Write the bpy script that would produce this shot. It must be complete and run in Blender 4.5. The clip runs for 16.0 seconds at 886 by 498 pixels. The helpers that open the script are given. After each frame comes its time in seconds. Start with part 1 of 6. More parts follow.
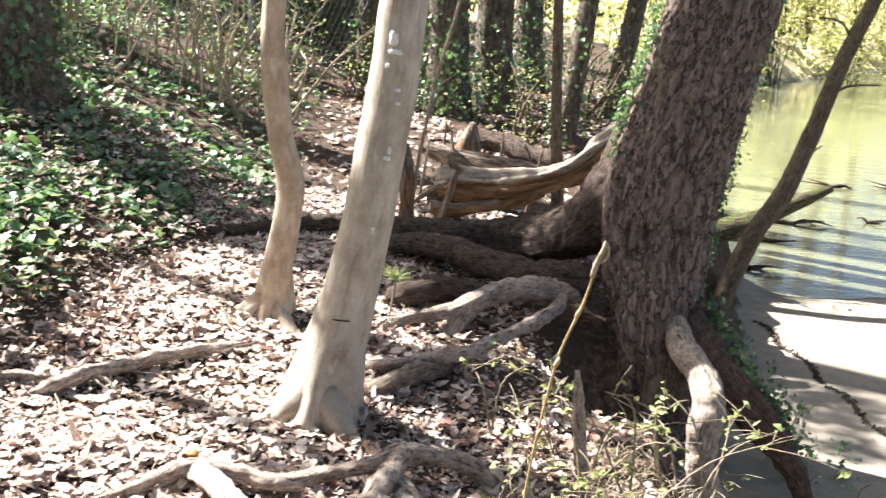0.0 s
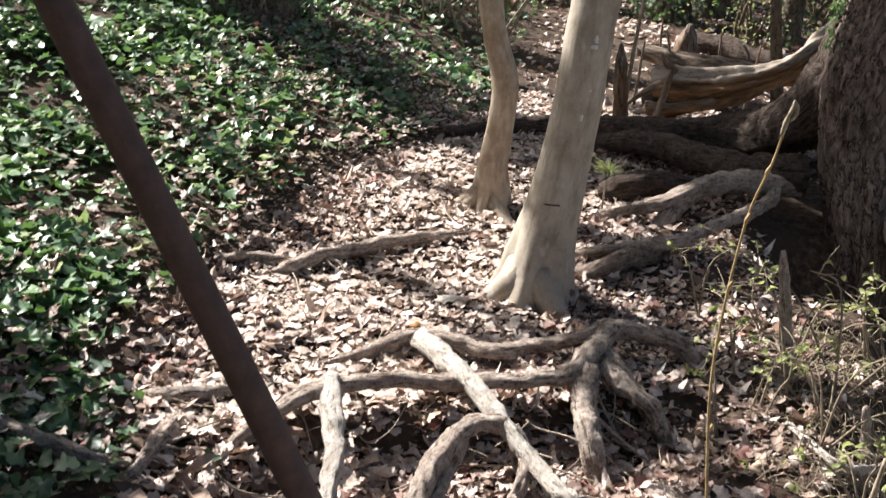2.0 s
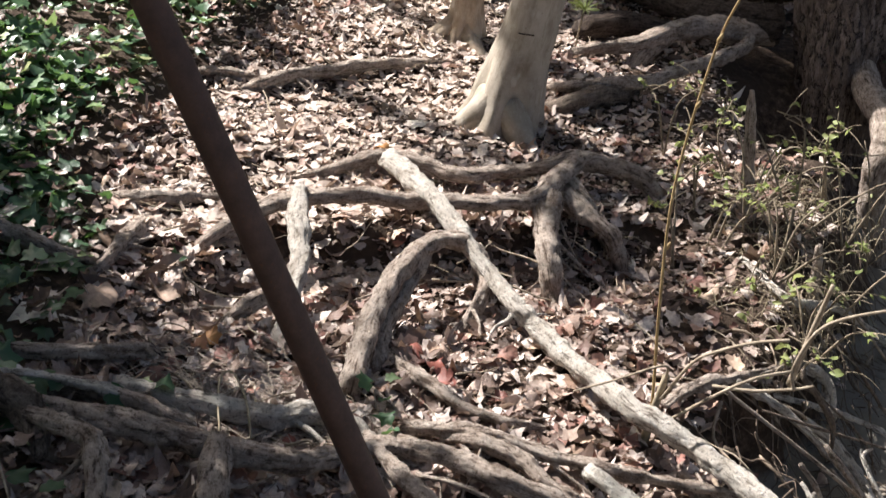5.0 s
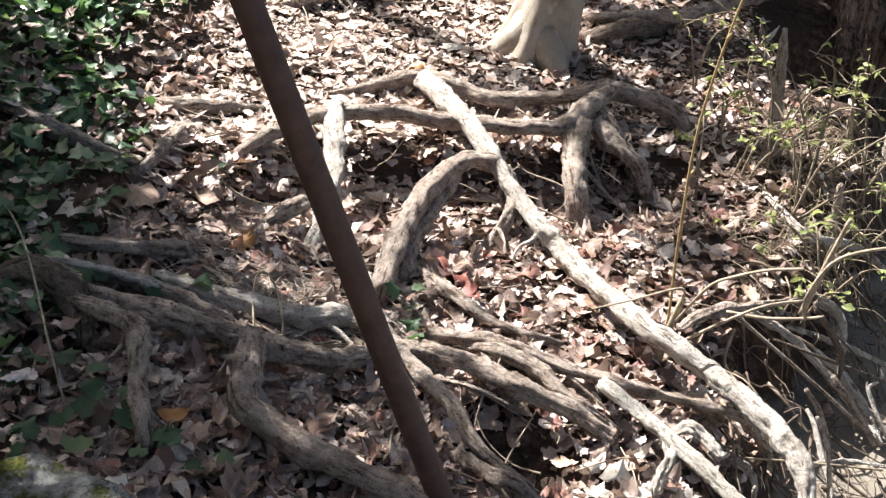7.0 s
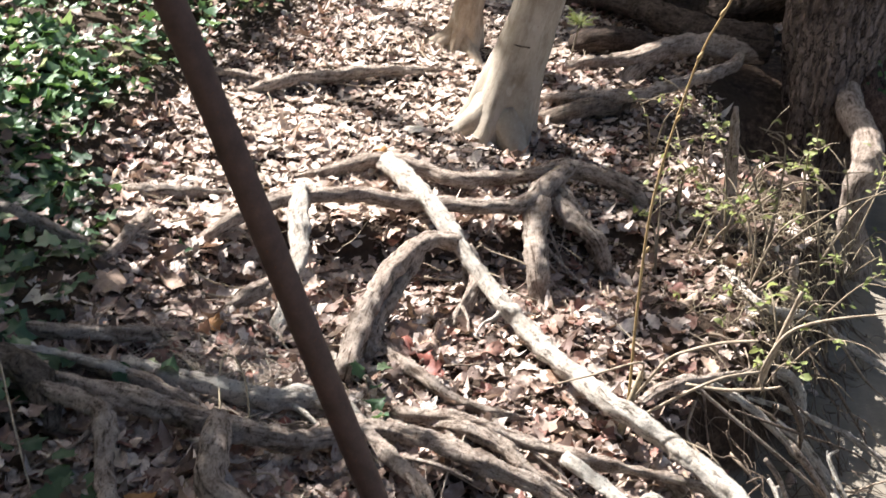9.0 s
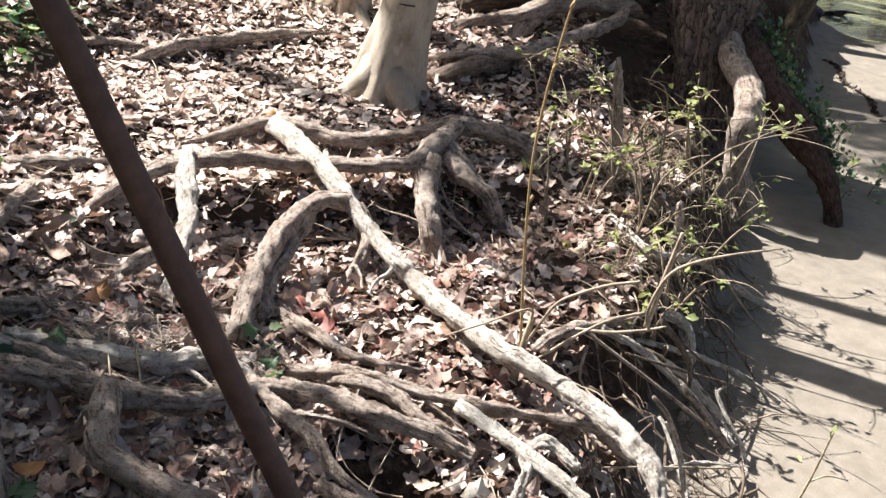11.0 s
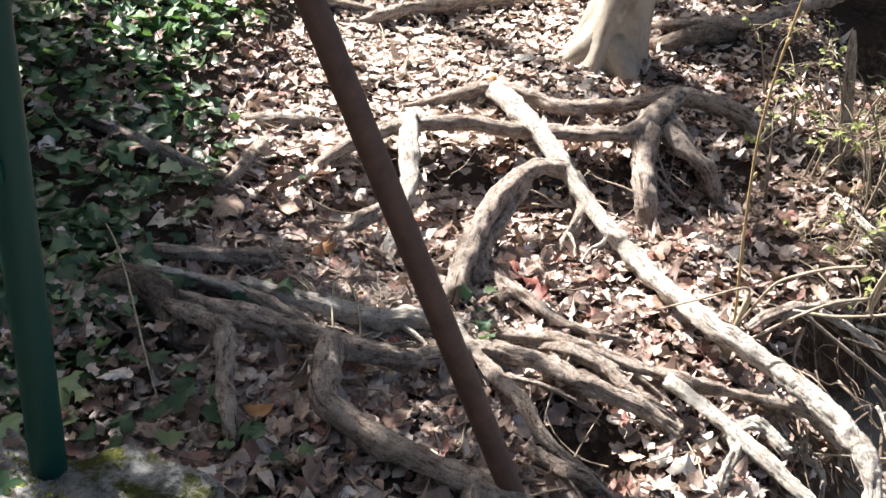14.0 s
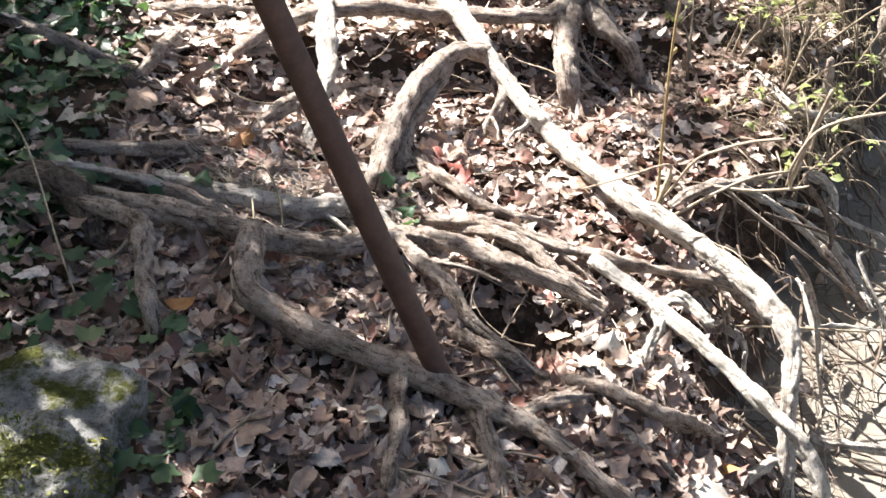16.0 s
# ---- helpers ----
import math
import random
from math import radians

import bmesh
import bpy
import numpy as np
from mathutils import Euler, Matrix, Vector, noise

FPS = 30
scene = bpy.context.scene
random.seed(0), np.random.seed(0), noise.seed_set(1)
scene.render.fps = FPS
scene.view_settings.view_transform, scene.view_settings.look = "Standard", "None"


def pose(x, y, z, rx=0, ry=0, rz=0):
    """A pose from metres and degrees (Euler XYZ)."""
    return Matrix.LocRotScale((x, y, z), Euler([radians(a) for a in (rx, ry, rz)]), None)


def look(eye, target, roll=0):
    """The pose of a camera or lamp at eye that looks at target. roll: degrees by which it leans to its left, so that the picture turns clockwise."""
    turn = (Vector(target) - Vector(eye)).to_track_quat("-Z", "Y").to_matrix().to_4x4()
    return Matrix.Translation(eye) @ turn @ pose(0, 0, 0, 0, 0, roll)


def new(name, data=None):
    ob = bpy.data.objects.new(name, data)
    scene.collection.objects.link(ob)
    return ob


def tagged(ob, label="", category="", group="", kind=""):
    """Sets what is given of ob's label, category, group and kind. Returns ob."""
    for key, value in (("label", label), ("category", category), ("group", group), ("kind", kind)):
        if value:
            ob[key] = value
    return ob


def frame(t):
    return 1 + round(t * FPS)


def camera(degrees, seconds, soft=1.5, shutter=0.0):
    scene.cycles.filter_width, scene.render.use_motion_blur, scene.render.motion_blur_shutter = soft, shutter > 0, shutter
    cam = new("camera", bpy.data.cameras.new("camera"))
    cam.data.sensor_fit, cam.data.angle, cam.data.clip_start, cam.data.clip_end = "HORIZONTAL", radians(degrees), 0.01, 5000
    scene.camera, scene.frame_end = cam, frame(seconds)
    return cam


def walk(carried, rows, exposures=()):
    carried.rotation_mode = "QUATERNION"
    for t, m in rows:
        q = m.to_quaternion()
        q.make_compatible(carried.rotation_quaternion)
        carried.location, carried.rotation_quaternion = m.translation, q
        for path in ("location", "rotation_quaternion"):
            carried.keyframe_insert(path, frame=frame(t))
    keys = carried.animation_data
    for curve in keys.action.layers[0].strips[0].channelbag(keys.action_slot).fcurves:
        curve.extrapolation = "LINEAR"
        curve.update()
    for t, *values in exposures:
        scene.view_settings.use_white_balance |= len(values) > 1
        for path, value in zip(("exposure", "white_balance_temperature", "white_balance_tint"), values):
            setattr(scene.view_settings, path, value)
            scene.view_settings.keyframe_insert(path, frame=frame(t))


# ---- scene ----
cam = camera(41.8, 16.0, soft=1.35, shutter=0.3)
# seconds, eye, a point that it looks at, lean
PATH = [
    (0, (-0.0151, 0.3739, 1.853), (-0.0899, 2.3126, 1.367), 4.56),
    (0.5, (-0.0108, 0.3108, 1.8568), (-0.216, 2.2367, 1.3579), 3.79),
    (1, (0.0353, 0.2443, 1.8574), (-0.2546, 2.1583, 1.3547), 2.54),
    (1.5, (0.0535, 0.1762, 1.8283), (-0.3183, 2.0652, 1.2862), 1.43),
    (2, (0.0813, 0.1224, 1.7771), (-0.3622, 1.9678, 1.1464), 1.09),
    (2.5, (0.0983, 0.1053, 1.7428), (-0.3434, 1.9281, 1.0484), 1.83),
    (3, (0.1029, 0.0999, 1.7249), (-0.2854, 1.9152, 0.9806), 3.27),
    (3.5, (0.1069, 0.0941, 1.7136), (-0.2537, 1.9089, 0.9542), 4.24),
    (4, (0.1061, 0.09, 1.7), (-0.2433, 1.8944, 0.9112), 4.59),
    (4.5, (0.1006, 0.078, 1.6897), (-0.2455, 1.8682, 0.8679), 4.68),
    (5, (0.0963, 0.0436, 1.6783), (-0.2571, 1.8151, 0.8198), 4.82),
    (5.2, (0.096, 0.0253, 1.6768), (-0.2539, 1.7826, 0.7883), 4.72),
    (7.3, (0.1122, -0.0955, 1.6982), (-0.2506, 1.6165, 0.7299), 8.13),
    (7.5, (0.1093, -0.1027, 1.7054), (-0.2431, 1.6157, 0.7448), 8.88),
    (8, (0.1148, -0.1148, 1.7116), (-0.2484, 1.6145, 0.7749), 8.98),
    (8.5, (0.1193, -0.1259, 1.7166), (-0.2248, 1.609, 0.7827), 8.22),
    (9, (0.1426, -0.1302, 1.7319), (-0.2054, 1.6489, 0.887), 6.63),
    (9.2, (0.1539, -0.1363, 1.7337), (-0.1732, 1.6585, 0.914), 6.33),
    (11.3, (0.2168, -0.1572, 1.7115), (0.0337, 1.6182, 0.8092), 6.28),
    (11.5, (0.2173, -0.1554, 1.713), (-0.0118, 1.6045, 0.791), 6.03),
    (12, (0.2088, -0.1607, 1.722), (-0.1137, 1.5746, 0.7814), 4.81),
    (12.5, (0.2131, -0.1589, 1.7269), (-0.1727, 1.5663, 0.7916), 3.72),
    (13, (0.1971, -0.1701, 1.7316), (-0.2374, 1.5502, 0.8085), 3.93),
    (13.5, (0.1658, -0.1867, 1.7364), (-0.3451, 1.5148, 0.8177), 4.19),
    (14, (0.1804, -0.1923, 1.7405), (-0.332, 1.4846, 0.7784), 4.11),
    (14.5, (0.1766, -0.193, 1.7272), (-0.2904, 1.4645, 0.71), 4.35),
    (15, (0.184, -0.1906, 1.7256), (-0.2596, 1.4678, 0.6994), 4.7),
    (15.5, (0.1973, -0.1784, 1.7166), (-0.2184, 1.4657, 0.6563), 4.07),
    (16, (0.2024, -0.1736, 1.701), (-0.1617, 1.452, 0.5944), 4.38),
]

walk(cam, [(t, look(eye, target, lean)) for t, eye, target, lean in PATH],
     exposures=[(0, 2.42), (1.5, 1.9), (2.5, 1.04), (3, 0.95), (3.5, 0.98), (5, 1.22), (7.5, 1.73), (9, 1.7), (11.5, 1.62), (14, 1.87), (15, 2.04), (16, 2.19)])

# ---- light: a low spring sun from the far left, and a clear sky ----
SUN_WAY = Vector((-0.70, 0.315, 0.79)).normalized()
sky = bpy.data.worlds.new("sky")
scene.world = sky
sky.use_nodes = True
sky_tex = sky.node_tree.nodes.new("ShaderNodeTexSky")
sky_tex.sky_type, sky_tex.sun_disc = "NISHITA", False
sky_tex.air_density, sky_tex.dust_density, sky_tex.ozone_density = 0.7, 3.0, 0.3
sky_tex.sun_elevation, sky_tex.sun_rotation = math.asin(SUN_WAY.z), math.atan2(SUN_WAY.x, SUN_WAY.y)
sky.node_tree.links.new(sky_tex.outputs[0], sky.node_tree.nodes["Background"].inputs[0])
sky.node_tree.nodes["Background"].inputs[1].default_value = 0.05
sun = new("sun", bpy.data.lights.new("sun", "SUN"))
sun.data.energy, sun.data.angle, sun.data.color = 5.0, radians(0.53), (1.0, 0.955, 0.925)
sun.matrix_world = look(SUN_WAY * 40, (0, 0, 0))

# ---- materials ----


class Paint:
    """A node material on a Principled shader, with a few short ways to add nodes."""

    def __init__(self, name, rough=0.8, gloss=0.3, metal=0.0):
        self.mat = bpy.data.materials.new(name)
        self.mat.use_nodes = True
        self.tree = self.mat.node_tree
        self.shader = self.tree.nodes["Principled BSDF"]
        self.shader.inputs["Roughness"].default_value = rough
        self.shader.inputs["Specular IOR Level"].default_value = gloss
        self.shader.inputs["Metallic"].default_value = metal
        self.place = self.node("ShaderNodeTexCoord").outputs["Object"]

    def node(self, kind):
        return self.tree.nodes.new(kind)

    def join(self, a, b):
        self.tree.links.new(a, b)

    def stretched(self, sx, sy, sz):
        m = self.node("ShaderNodeMapping")
        m.inputs["Scale"].default_value = (sx, sy, sz)
        self.join(self.place, m.inputs[0])
        return m.outputs[0]

    def noise(self, scale, detail=4, rough=0.6, place=None):
        n = self.node("ShaderNodeTexNoise")
        n.inputs["Scale"].default_value, n.inputs["Detail"].default_value, n.inputs["Roughness"].default_value = scale, detail, rough
        self.join(place or self.place, n.inputs["Vector"])
        return n.outputs["Fac"]

    def cells(self, scale, place=None, feature="F1"):
        n = self.node("ShaderNodeTexVoronoi")
        n.feature = feature
        n.inputs["Scale"].default_value = scale
        self.join(place or self.place, n.inputs["Vector"])
        return n.outputs["Distance"]

    def ramp(self, value, *stops):
        r = self.node("ShaderNodeValToRGB")
        while len(r.color_ramp.elements) < len(stops):
            r.color_ramp.elements.new(0.5)
        for e, (at, colour) in zip(r.color_ramp.elements, stops):
            e.position, e.color = at, (*colour, 1)
        self.join(value, r.inputs[0])
        return r.outputs[0]

    def span(self, value, a, b, lo=0.0, hi=1.0):
        m = self.node("ShaderNodeMapRange")
        for k, v in zip((1, 2, 3, 4), (a, b, lo, hi)):
            m.inputs[k].default_value = v
        self.join(value, m.inputs[0])
        return m.outputs[0]

    def math(self, how, a, b):
        m = self.node("ShaderNodeMath")
        m.operation = how
        for k, v in enumerate((a, b)):
            if isinstance(v, (int, float)):
                m.inputs[k].default_value = v
            else:
                self.join(v, m.inputs[k])
        return m.outputs[0]

    def mix(self, fac, a, b, how="MIX"):
        m = self.node("ShaderNodeMix")
        m.data_type, m.blend_type = "RGBA", how
        for k, v in ((0, fac), (6, a), (7, b)):
            if isinstance(v, (int, float)):
                m.inputs[k].default_value = v
            elif isinstance(v, tuple):
                m.inputs[k].default_value = (*v, 1)
            else:
                self.join(v, m.inputs[k])
        return m.outputs[2]

    def scaled(self, place, x, y, z):
        m = self.node("ShaderNodeMapping")
        m.inputs["Scale"].default_value = (x, y, z)
        self.join(place, m.inputs[0])
        return m.outputs[0]

    def grain(self):
        a = self.node("ShaderNodeAttribute")
        a.attribute_name = "grain"
        return a.outputs["Vector"]

    def island(self):
        return self.node("ShaderNodeNewGeometry").outputs["Random Per Island"]

    def upward(self):
        s = self.node("ShaderNodeSeparateXYZ")
        self.join(self.node("ShaderNodeNewGeometry").outputs["Normal"], s.inputs[0])
        return s.outputs[2]

    def colour(self, c):
        if isinstance(c, tuple):
            self.shader.inputs["Base Color"].default_value = (*c, 1)
        else:
            self.join(c, self.shader.inputs["Base Color"])

    def bump(self, value, strength=0.5, distance=0.01):
        b = self.node("ShaderNodeBump")
        b.inputs["Strength"].default_value, b.inputs["Distance"].default_value = strength, distance
        self.join(value, b.inputs["Height"])
        self.join(b.outputs[0], self.shader.inputs["Normal"])

    def thin(self, colour, share):
        """Lets light through, as a leaf does."""
        t, m = self.node("ShaderNodeBsdfTranslucent"), self.node("ShaderNodeMixShader")
        m.inputs[0].default_value = share
        if isinstance(colour, tuple):
            t.inputs[0].default_value = (*colour, 1)
        else:
            self.join(colour, t.inputs[0])
        self.join(self.shader.outputs[0], m.inputs[1])
        self.join(t.outputs[0], m.inputs[2])
        self.join(m.outputs[0], self.tree.nodes["Material Output"].inputs[0])


def make_ground():
    p = Paint("leaf_mould_and_sand", 0.95, 0.15)
    xyz = p.node("ShaderNodeSeparateXYZ")
    p.join(p.place, xyz.inputs[0])
    soil = p.ramp(p.noise(26, 6, 0.7), (0.3, (0.028, 0.019, 0.014)), (0.48, (0.062, 0.043, 0.032)), (0.62, (0.14, 0.10, 0.075)), (0.76, (0.28, 0.215, 0.165)))
    soil = p.mix(p.span(p.noise(2.2, 3), 0.4, 0.65), soil, (0.08, 0.058, 0.043))
    sand = p.ramp(p.noise(9, 6, 0.65), (0.3, (0.175, 0.155, 0.125)), (0.5, (0.232, 0.207, 0.17)), (0.7, (0.285, 0.256, 0.213)))
    sand = p.mix(p.span(p.noise(140, 3), 0.35, 0.7, 0, 0.5), sand, (0.19, 0.165, 0.13))
    wet = p.mix(p.span(p.math("ADD", xyz.outputs[2], p.math("MULTIPLY", p.noise(5), 0.05)), -0.545, -0.575), sand, (0.12, 0.105, 0.075))
    low = p.span(p.math("ADD", xyz.outputs[2], p.math("MULTIPLY", p.math("SUBTRACT", p.noise(9, 6, 0.7), 0.5), 0.14)), -0.485, -0.525)
    dry = p.ramp(p.noise(3, 5), (0.35, (0.30, 0.25, 0.15)), (0.65, (0.56, 0.49, 0.33)))
    soil = p.mix(p.span(xyz.outputs[1], 20.5, 22.5), soil, dry)
    p.colour(p.mix(low, soil, wet))
    p.bump(p.math("ADD", p.math("MULTIPLY", p.noise(34, 6, 0.7), p.math("SUBTRACT", 1.15, low)), p.math("MULTIPLY", p.noise(160, 2), 0.12)), 0.8, 0.02)
    return p.mat


def make_dry_leaf(name, single=False, sun_mix=0.0):
    p = Paint(name, 0.5, 0.4)
    pick = p.node("ShaderNodeObjectInfo").outputs["Random"] if single else p.island()
    c = p.ramp(pick, (0.0, (0.10, 0.066, 0.054)), (0.13, (0.20, 0.137, 0.112)), (0.26, (0.46, 0.345, 0.285)), (0.38, (0.84, 0.73, 0.645)), (0.5, (0.30, 0.208, 0.172)),
               (0.62, (0.88, 0.80, 0.73)), (0.74, (0.50, 0.365, 0.30)), (0.84, (0.17, 0.115, 0.097)), (0.93, (0.30, 0.13, 0.105)), (0.985, (0.66, 0.50, 0.37)))
    c = p.mix(p.span(p.noise(38, 5, 0.7), 0.4, 0.72, 0, 0.75 - sun_mix), c, (0.17, 0.115, 0.08))
    # on the path this paler mix puts sunlight into the leaf colour
    c = p.mix(sun_mix, c, (0.88, 0.75, 0.63))
    p.colour(c)
    p.thin(p.mix(0.25, c, (0.6, 0.36, 0.18)), 0.13)
    p.bump(p.noise(150, 4), 0.6, 0.005)
    return p.mat


def make_ivy(name="ivy_leaf", shade_mix=0.0):
    p = Paint(name, 0.36 + 0.2 * shade_mix, 0.55 - 0.4 * shade_mix)
    c = p.ramp(p.island(), (0.0, (0.026, 0.064, 0.036)), (0.35, (0.08, 0.16, 0.078)), (0.7, (0.145, 0.25, 0.13)), (0.9, (0.27, 0.375, 0.18)), (1.0, (0.48, 0.50, 0.25)))
    c = p.mix(p.span(p.noise(45, 4), 0.45, 0.8, 0, 0.5), c, (0.09, 0.13, 0.07))
    # the stray leaves get their shade from this darker, duller colour
    if shade_mix:
        c = p.mix(shade_mix, c, (0.02, 0.052, 0.026))
    p.colour(c)
    p.thin(p.mix(0.4, c, (0.22, 0.40, 0.05)), 0.28)
    p.bump(p.noise(120, 2), 0.3, 0.004)
    return p.mat


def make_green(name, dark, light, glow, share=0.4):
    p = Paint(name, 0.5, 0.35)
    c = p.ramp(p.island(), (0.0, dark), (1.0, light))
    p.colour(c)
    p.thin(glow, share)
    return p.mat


def make_smooth_bark(name, dark, mid, light, blotch, share):
    p = Paint(name, 0.75, 0.25)
    lines = p.noise(30, 5, 0.65, p.grain())
    c = p.ramp(p.noise(7, 5, 0.6), (0.3, dark), (0.5, mid), (0.7, light))
    c = p.mix(p.span(p.noise(5.5, 5, 0.6, p.stretched(1, 1, 0.7)), 0.5, 0.62, 0, share), c, blotch)
    c = p.mix(p.span(lines, 0.48, 0.68, 0, 0.65), c, (0.22, 0.175, 0.125))
    c = p.mix(p.span(p.noise(60, 5, 0.7), 0.5, 0.68, 0, 0.35), c, (0.55, 0.50, 0.42))
    c = p.mix(p.span(p.noise(11, 6, 0.75, p.scaled(p.grain(), 1, 1, 2.5)), 0.54, 0.66, 0, 0.6), c, blotch)
    c = p.mix(p.span(p.cells(26), 0.10, 0.03, 0, 0.5), c, (0.13, 0.10, 0.07))
    c = p.mix(p.span(p.noise(15, 2, place=p.stretched(1, 1, 0.5)), 0.66, 0.74, 0, 0.6), c, (0.58, 0.55, 0.48))
    p.colour(c)
    p.bump(p.math("ADD", lines, p.math("MULTIPLY", p.noise(70, 4), 0.5)), 0.45, 0.006)
    return p.mat


def make_rough_bark(name, dark, mid, light, moss=0.0):
    p = Paint(name, 0.9, 0.2)
    grain = p.noise(48, 6, 0.7, p.scaled(p.grain(), 1, 1, 1.9))
    c = p.ramp(grain, (0.32, dark), (0.5, mid), (0.68, light))
    c = p.mix(p.span(p.noise(26, 3, 0.6, p.grain()), 0.45, 0.33, 0, 0.8), c, tuple(v * 0.5 for v in dark))
    c = p.mix(p.span(p.noise(3.5, 4), 0.4, 0.7, 0, 0.5), c, mid)
    wander = p.noise(24, 4, 0.6, p.scaled(p.grain(), 1, 1, 1.9))
    crack = p.math("ABSOLUTE", p.math("SUBTRACT", wander, 0.5), 0.0)
    crack = p.math("ADD", crack, p.span(p.noise(11, 3, 0.6), 0.5, 0.68, 0.0, 0.03))
    fine = p.math("ABSOLUTE", p.math("SUBTRACT", p.noise(52, 3, 0.6, p.scaled(p.grain(), 1, 1, 2.3)), 0.5), 0.0)
    c = p.mix(p.span(fine, 0.026, 0.006, 0, 0.35), c, tuple(v * 0.5 for v in dark))
    c = p.mix(p.span(crack, 0.026, 0.006, 0, 0.85), c, tuple(v * 0.4 for v in dark))
    if moss:
        c = p.mix(p.math("MULTIPLY", p.span(p.upward(), 0.0, 0.8), p.span(p.noise(6, 5), 0.42, 0.6, 0, moss)), c, (0.10, 0.12, 0.03))
    p.colour(c)
    p.bump(p.math("ADD", p.math("ADD", grain, p.span(crack, 0.0, 0.05, 0, 0.9)), p.math("MULTIPLY", p.noise(90, 4, 0.7), 0.35)), 1.0, 0.02)
    return p.mat


def make_root(name, dark, mid, light):
    p = Paint(name, 0.9, 0.15)
    streak = p.noise(75, 6, 0.7, p.grain())
    lump = p.noise(34, 7, 0.75)
    c = p.ramp(p.math("ADD", p.math("MULTIPLY", streak, 0.5), p.math("MULTIPLY", lump, 0.5)), (0.37, dark), (0.48, mid), (0.59, light))
    c = p.mix(p.span(streak, 0.45, 0.35, 0, 0.9), c, tuple(v * 0.35 for v in dark))
    c = p.mix(p.span(p.noise(13, 5, 0.7), 0.5, 0.64, 0, 0.6), c, dark)
    c = p.mix(p.span(p.noise(95, 4, 0.7), 0.44, 0.34, 0, 0.8), c, tuple(v * 0.45 for v in dark))
    c = p.mix(p.span(p.noise(170, 3, 0.7), 0.57, 0.7, 0, 0.55), c, light)
    p.colour(c)
    p.bump(p.math("ADD", p.math("ADD", p.math("MULTIPLY", streak, 0.9), lump), p.math("MULTIPLY", p.noise(110, 5, 0.8), 0.7)), 1.0, 0.022)
    return p.mat


def make_dead_wood():
    p = Paint("weathered_dead_wood", 0.85, 0.2)
    grain = p.noise(34, 6, 0.7, p.grain())
    c = p.ramp(grain, (0.34, (0.045, 0.032, 0.024)), (0.5, (0.19, 0.145, 0.108)), (0.66, (0.43, 0.37, 0.30)))
    c = p.mix(p.span(p.noise(3, 4), 0.5, 0.66, 0, 0.6), c, (0.26, 0.12, 0.05))
    c = p.mix(p.span(p.noise(60, 5, 0.7, p.grain()), 0.46, 0.36, 0, 0.9), c, (0.03, 0.022, 0.016))
    p.colour(c)
    p.bump(grain, 0.9, 0.02)
    return p.mat


def make_split_wood():
    """Grey weathered outside, orange rotten heartwood along the split face."""
    p = Paint("split_rotten_wood", 0.8, 0.2)
    grain = p.noise(30, 6, 0.7, p.scaled(p.grain(), 1, 1, 0.6))
    c = p.ramp(grain, (0.34, (0.15, 0.115, 0.085)), (0.5, (0.36, 0.30, 0.24)), (0.66, (0.52, 0.45, 0.37)))
    xyz = p.node("ShaderNodeSeparateXYZ")
    p.join(p.grain(), xyz.inputs[0])
    face = p.math("ADD", p.math("ADD", p.math("MULTIPLY", xyz.outputs[1], 1.0), p.math("MULTIPLY", xyz.outputs[0], 0.45)), p.math("MULTIPLY", p.math("SUBTRACT", p.noise(6, 5, 0.65), 0.5), 0.11))
    rot = p.ramp(grain, (0.36, (0.075, 0.036, 0.018)), (0.5, (0.22, 0.12, 0.055)), (0.66, (0.40, 0.245, 0.125)))
    c = p.mix(p.span(face, 0.005, 0.03), c, rot)
    c = p.mix(p.span(p.noise(60, 5, 0.7, p.grain()), 0.44, 0.34, 0, 0.8), c, (0.04, 0.028, 0.02))
    p.colour(c)
    p.bump(grain, 0.7, 0.012)
    return p.mat


def make_rust():
    p = Paint("brown_rusted_paint", 0.62, 0.35)
    c = p.ramp(p.noise(22, 6, 0.7), (0.35, (0.07, 0.042, 0.034)), (0.55, (0.10, 0.06, 0.049)), (0.75, (0.145, 0.084, 0.063)))
    c = p.mix(p.span(p.noise(130, 3), 0.62, 0.72, 0, 0.6), c, (0.16, 0.07, 0.035))
    p.colour(c)
    p.bump(p.noise(150, 4), 0.35, 0.003)
    return p.mat


def make_green_paint():
    p = Paint("dark_green_paint", 0.5, 0.25)
    c = p.mix(p.span(p.noise(9, 4, place=p.stretched(1, 1, 0.3)), 0.4, 0.7, 0, 0.6), (0.003, 0.042, 0.036), (0.005, 0.062, 0.05))
    p.colour(p.mix(p.span(p.noise(60, 4), 0.66, 0.75, 0, 0.5), c, (0.02, 0.06, 0.05)))
    p.bump(p.noise(80, 3), 0.15, 0.002)
    return p.mat


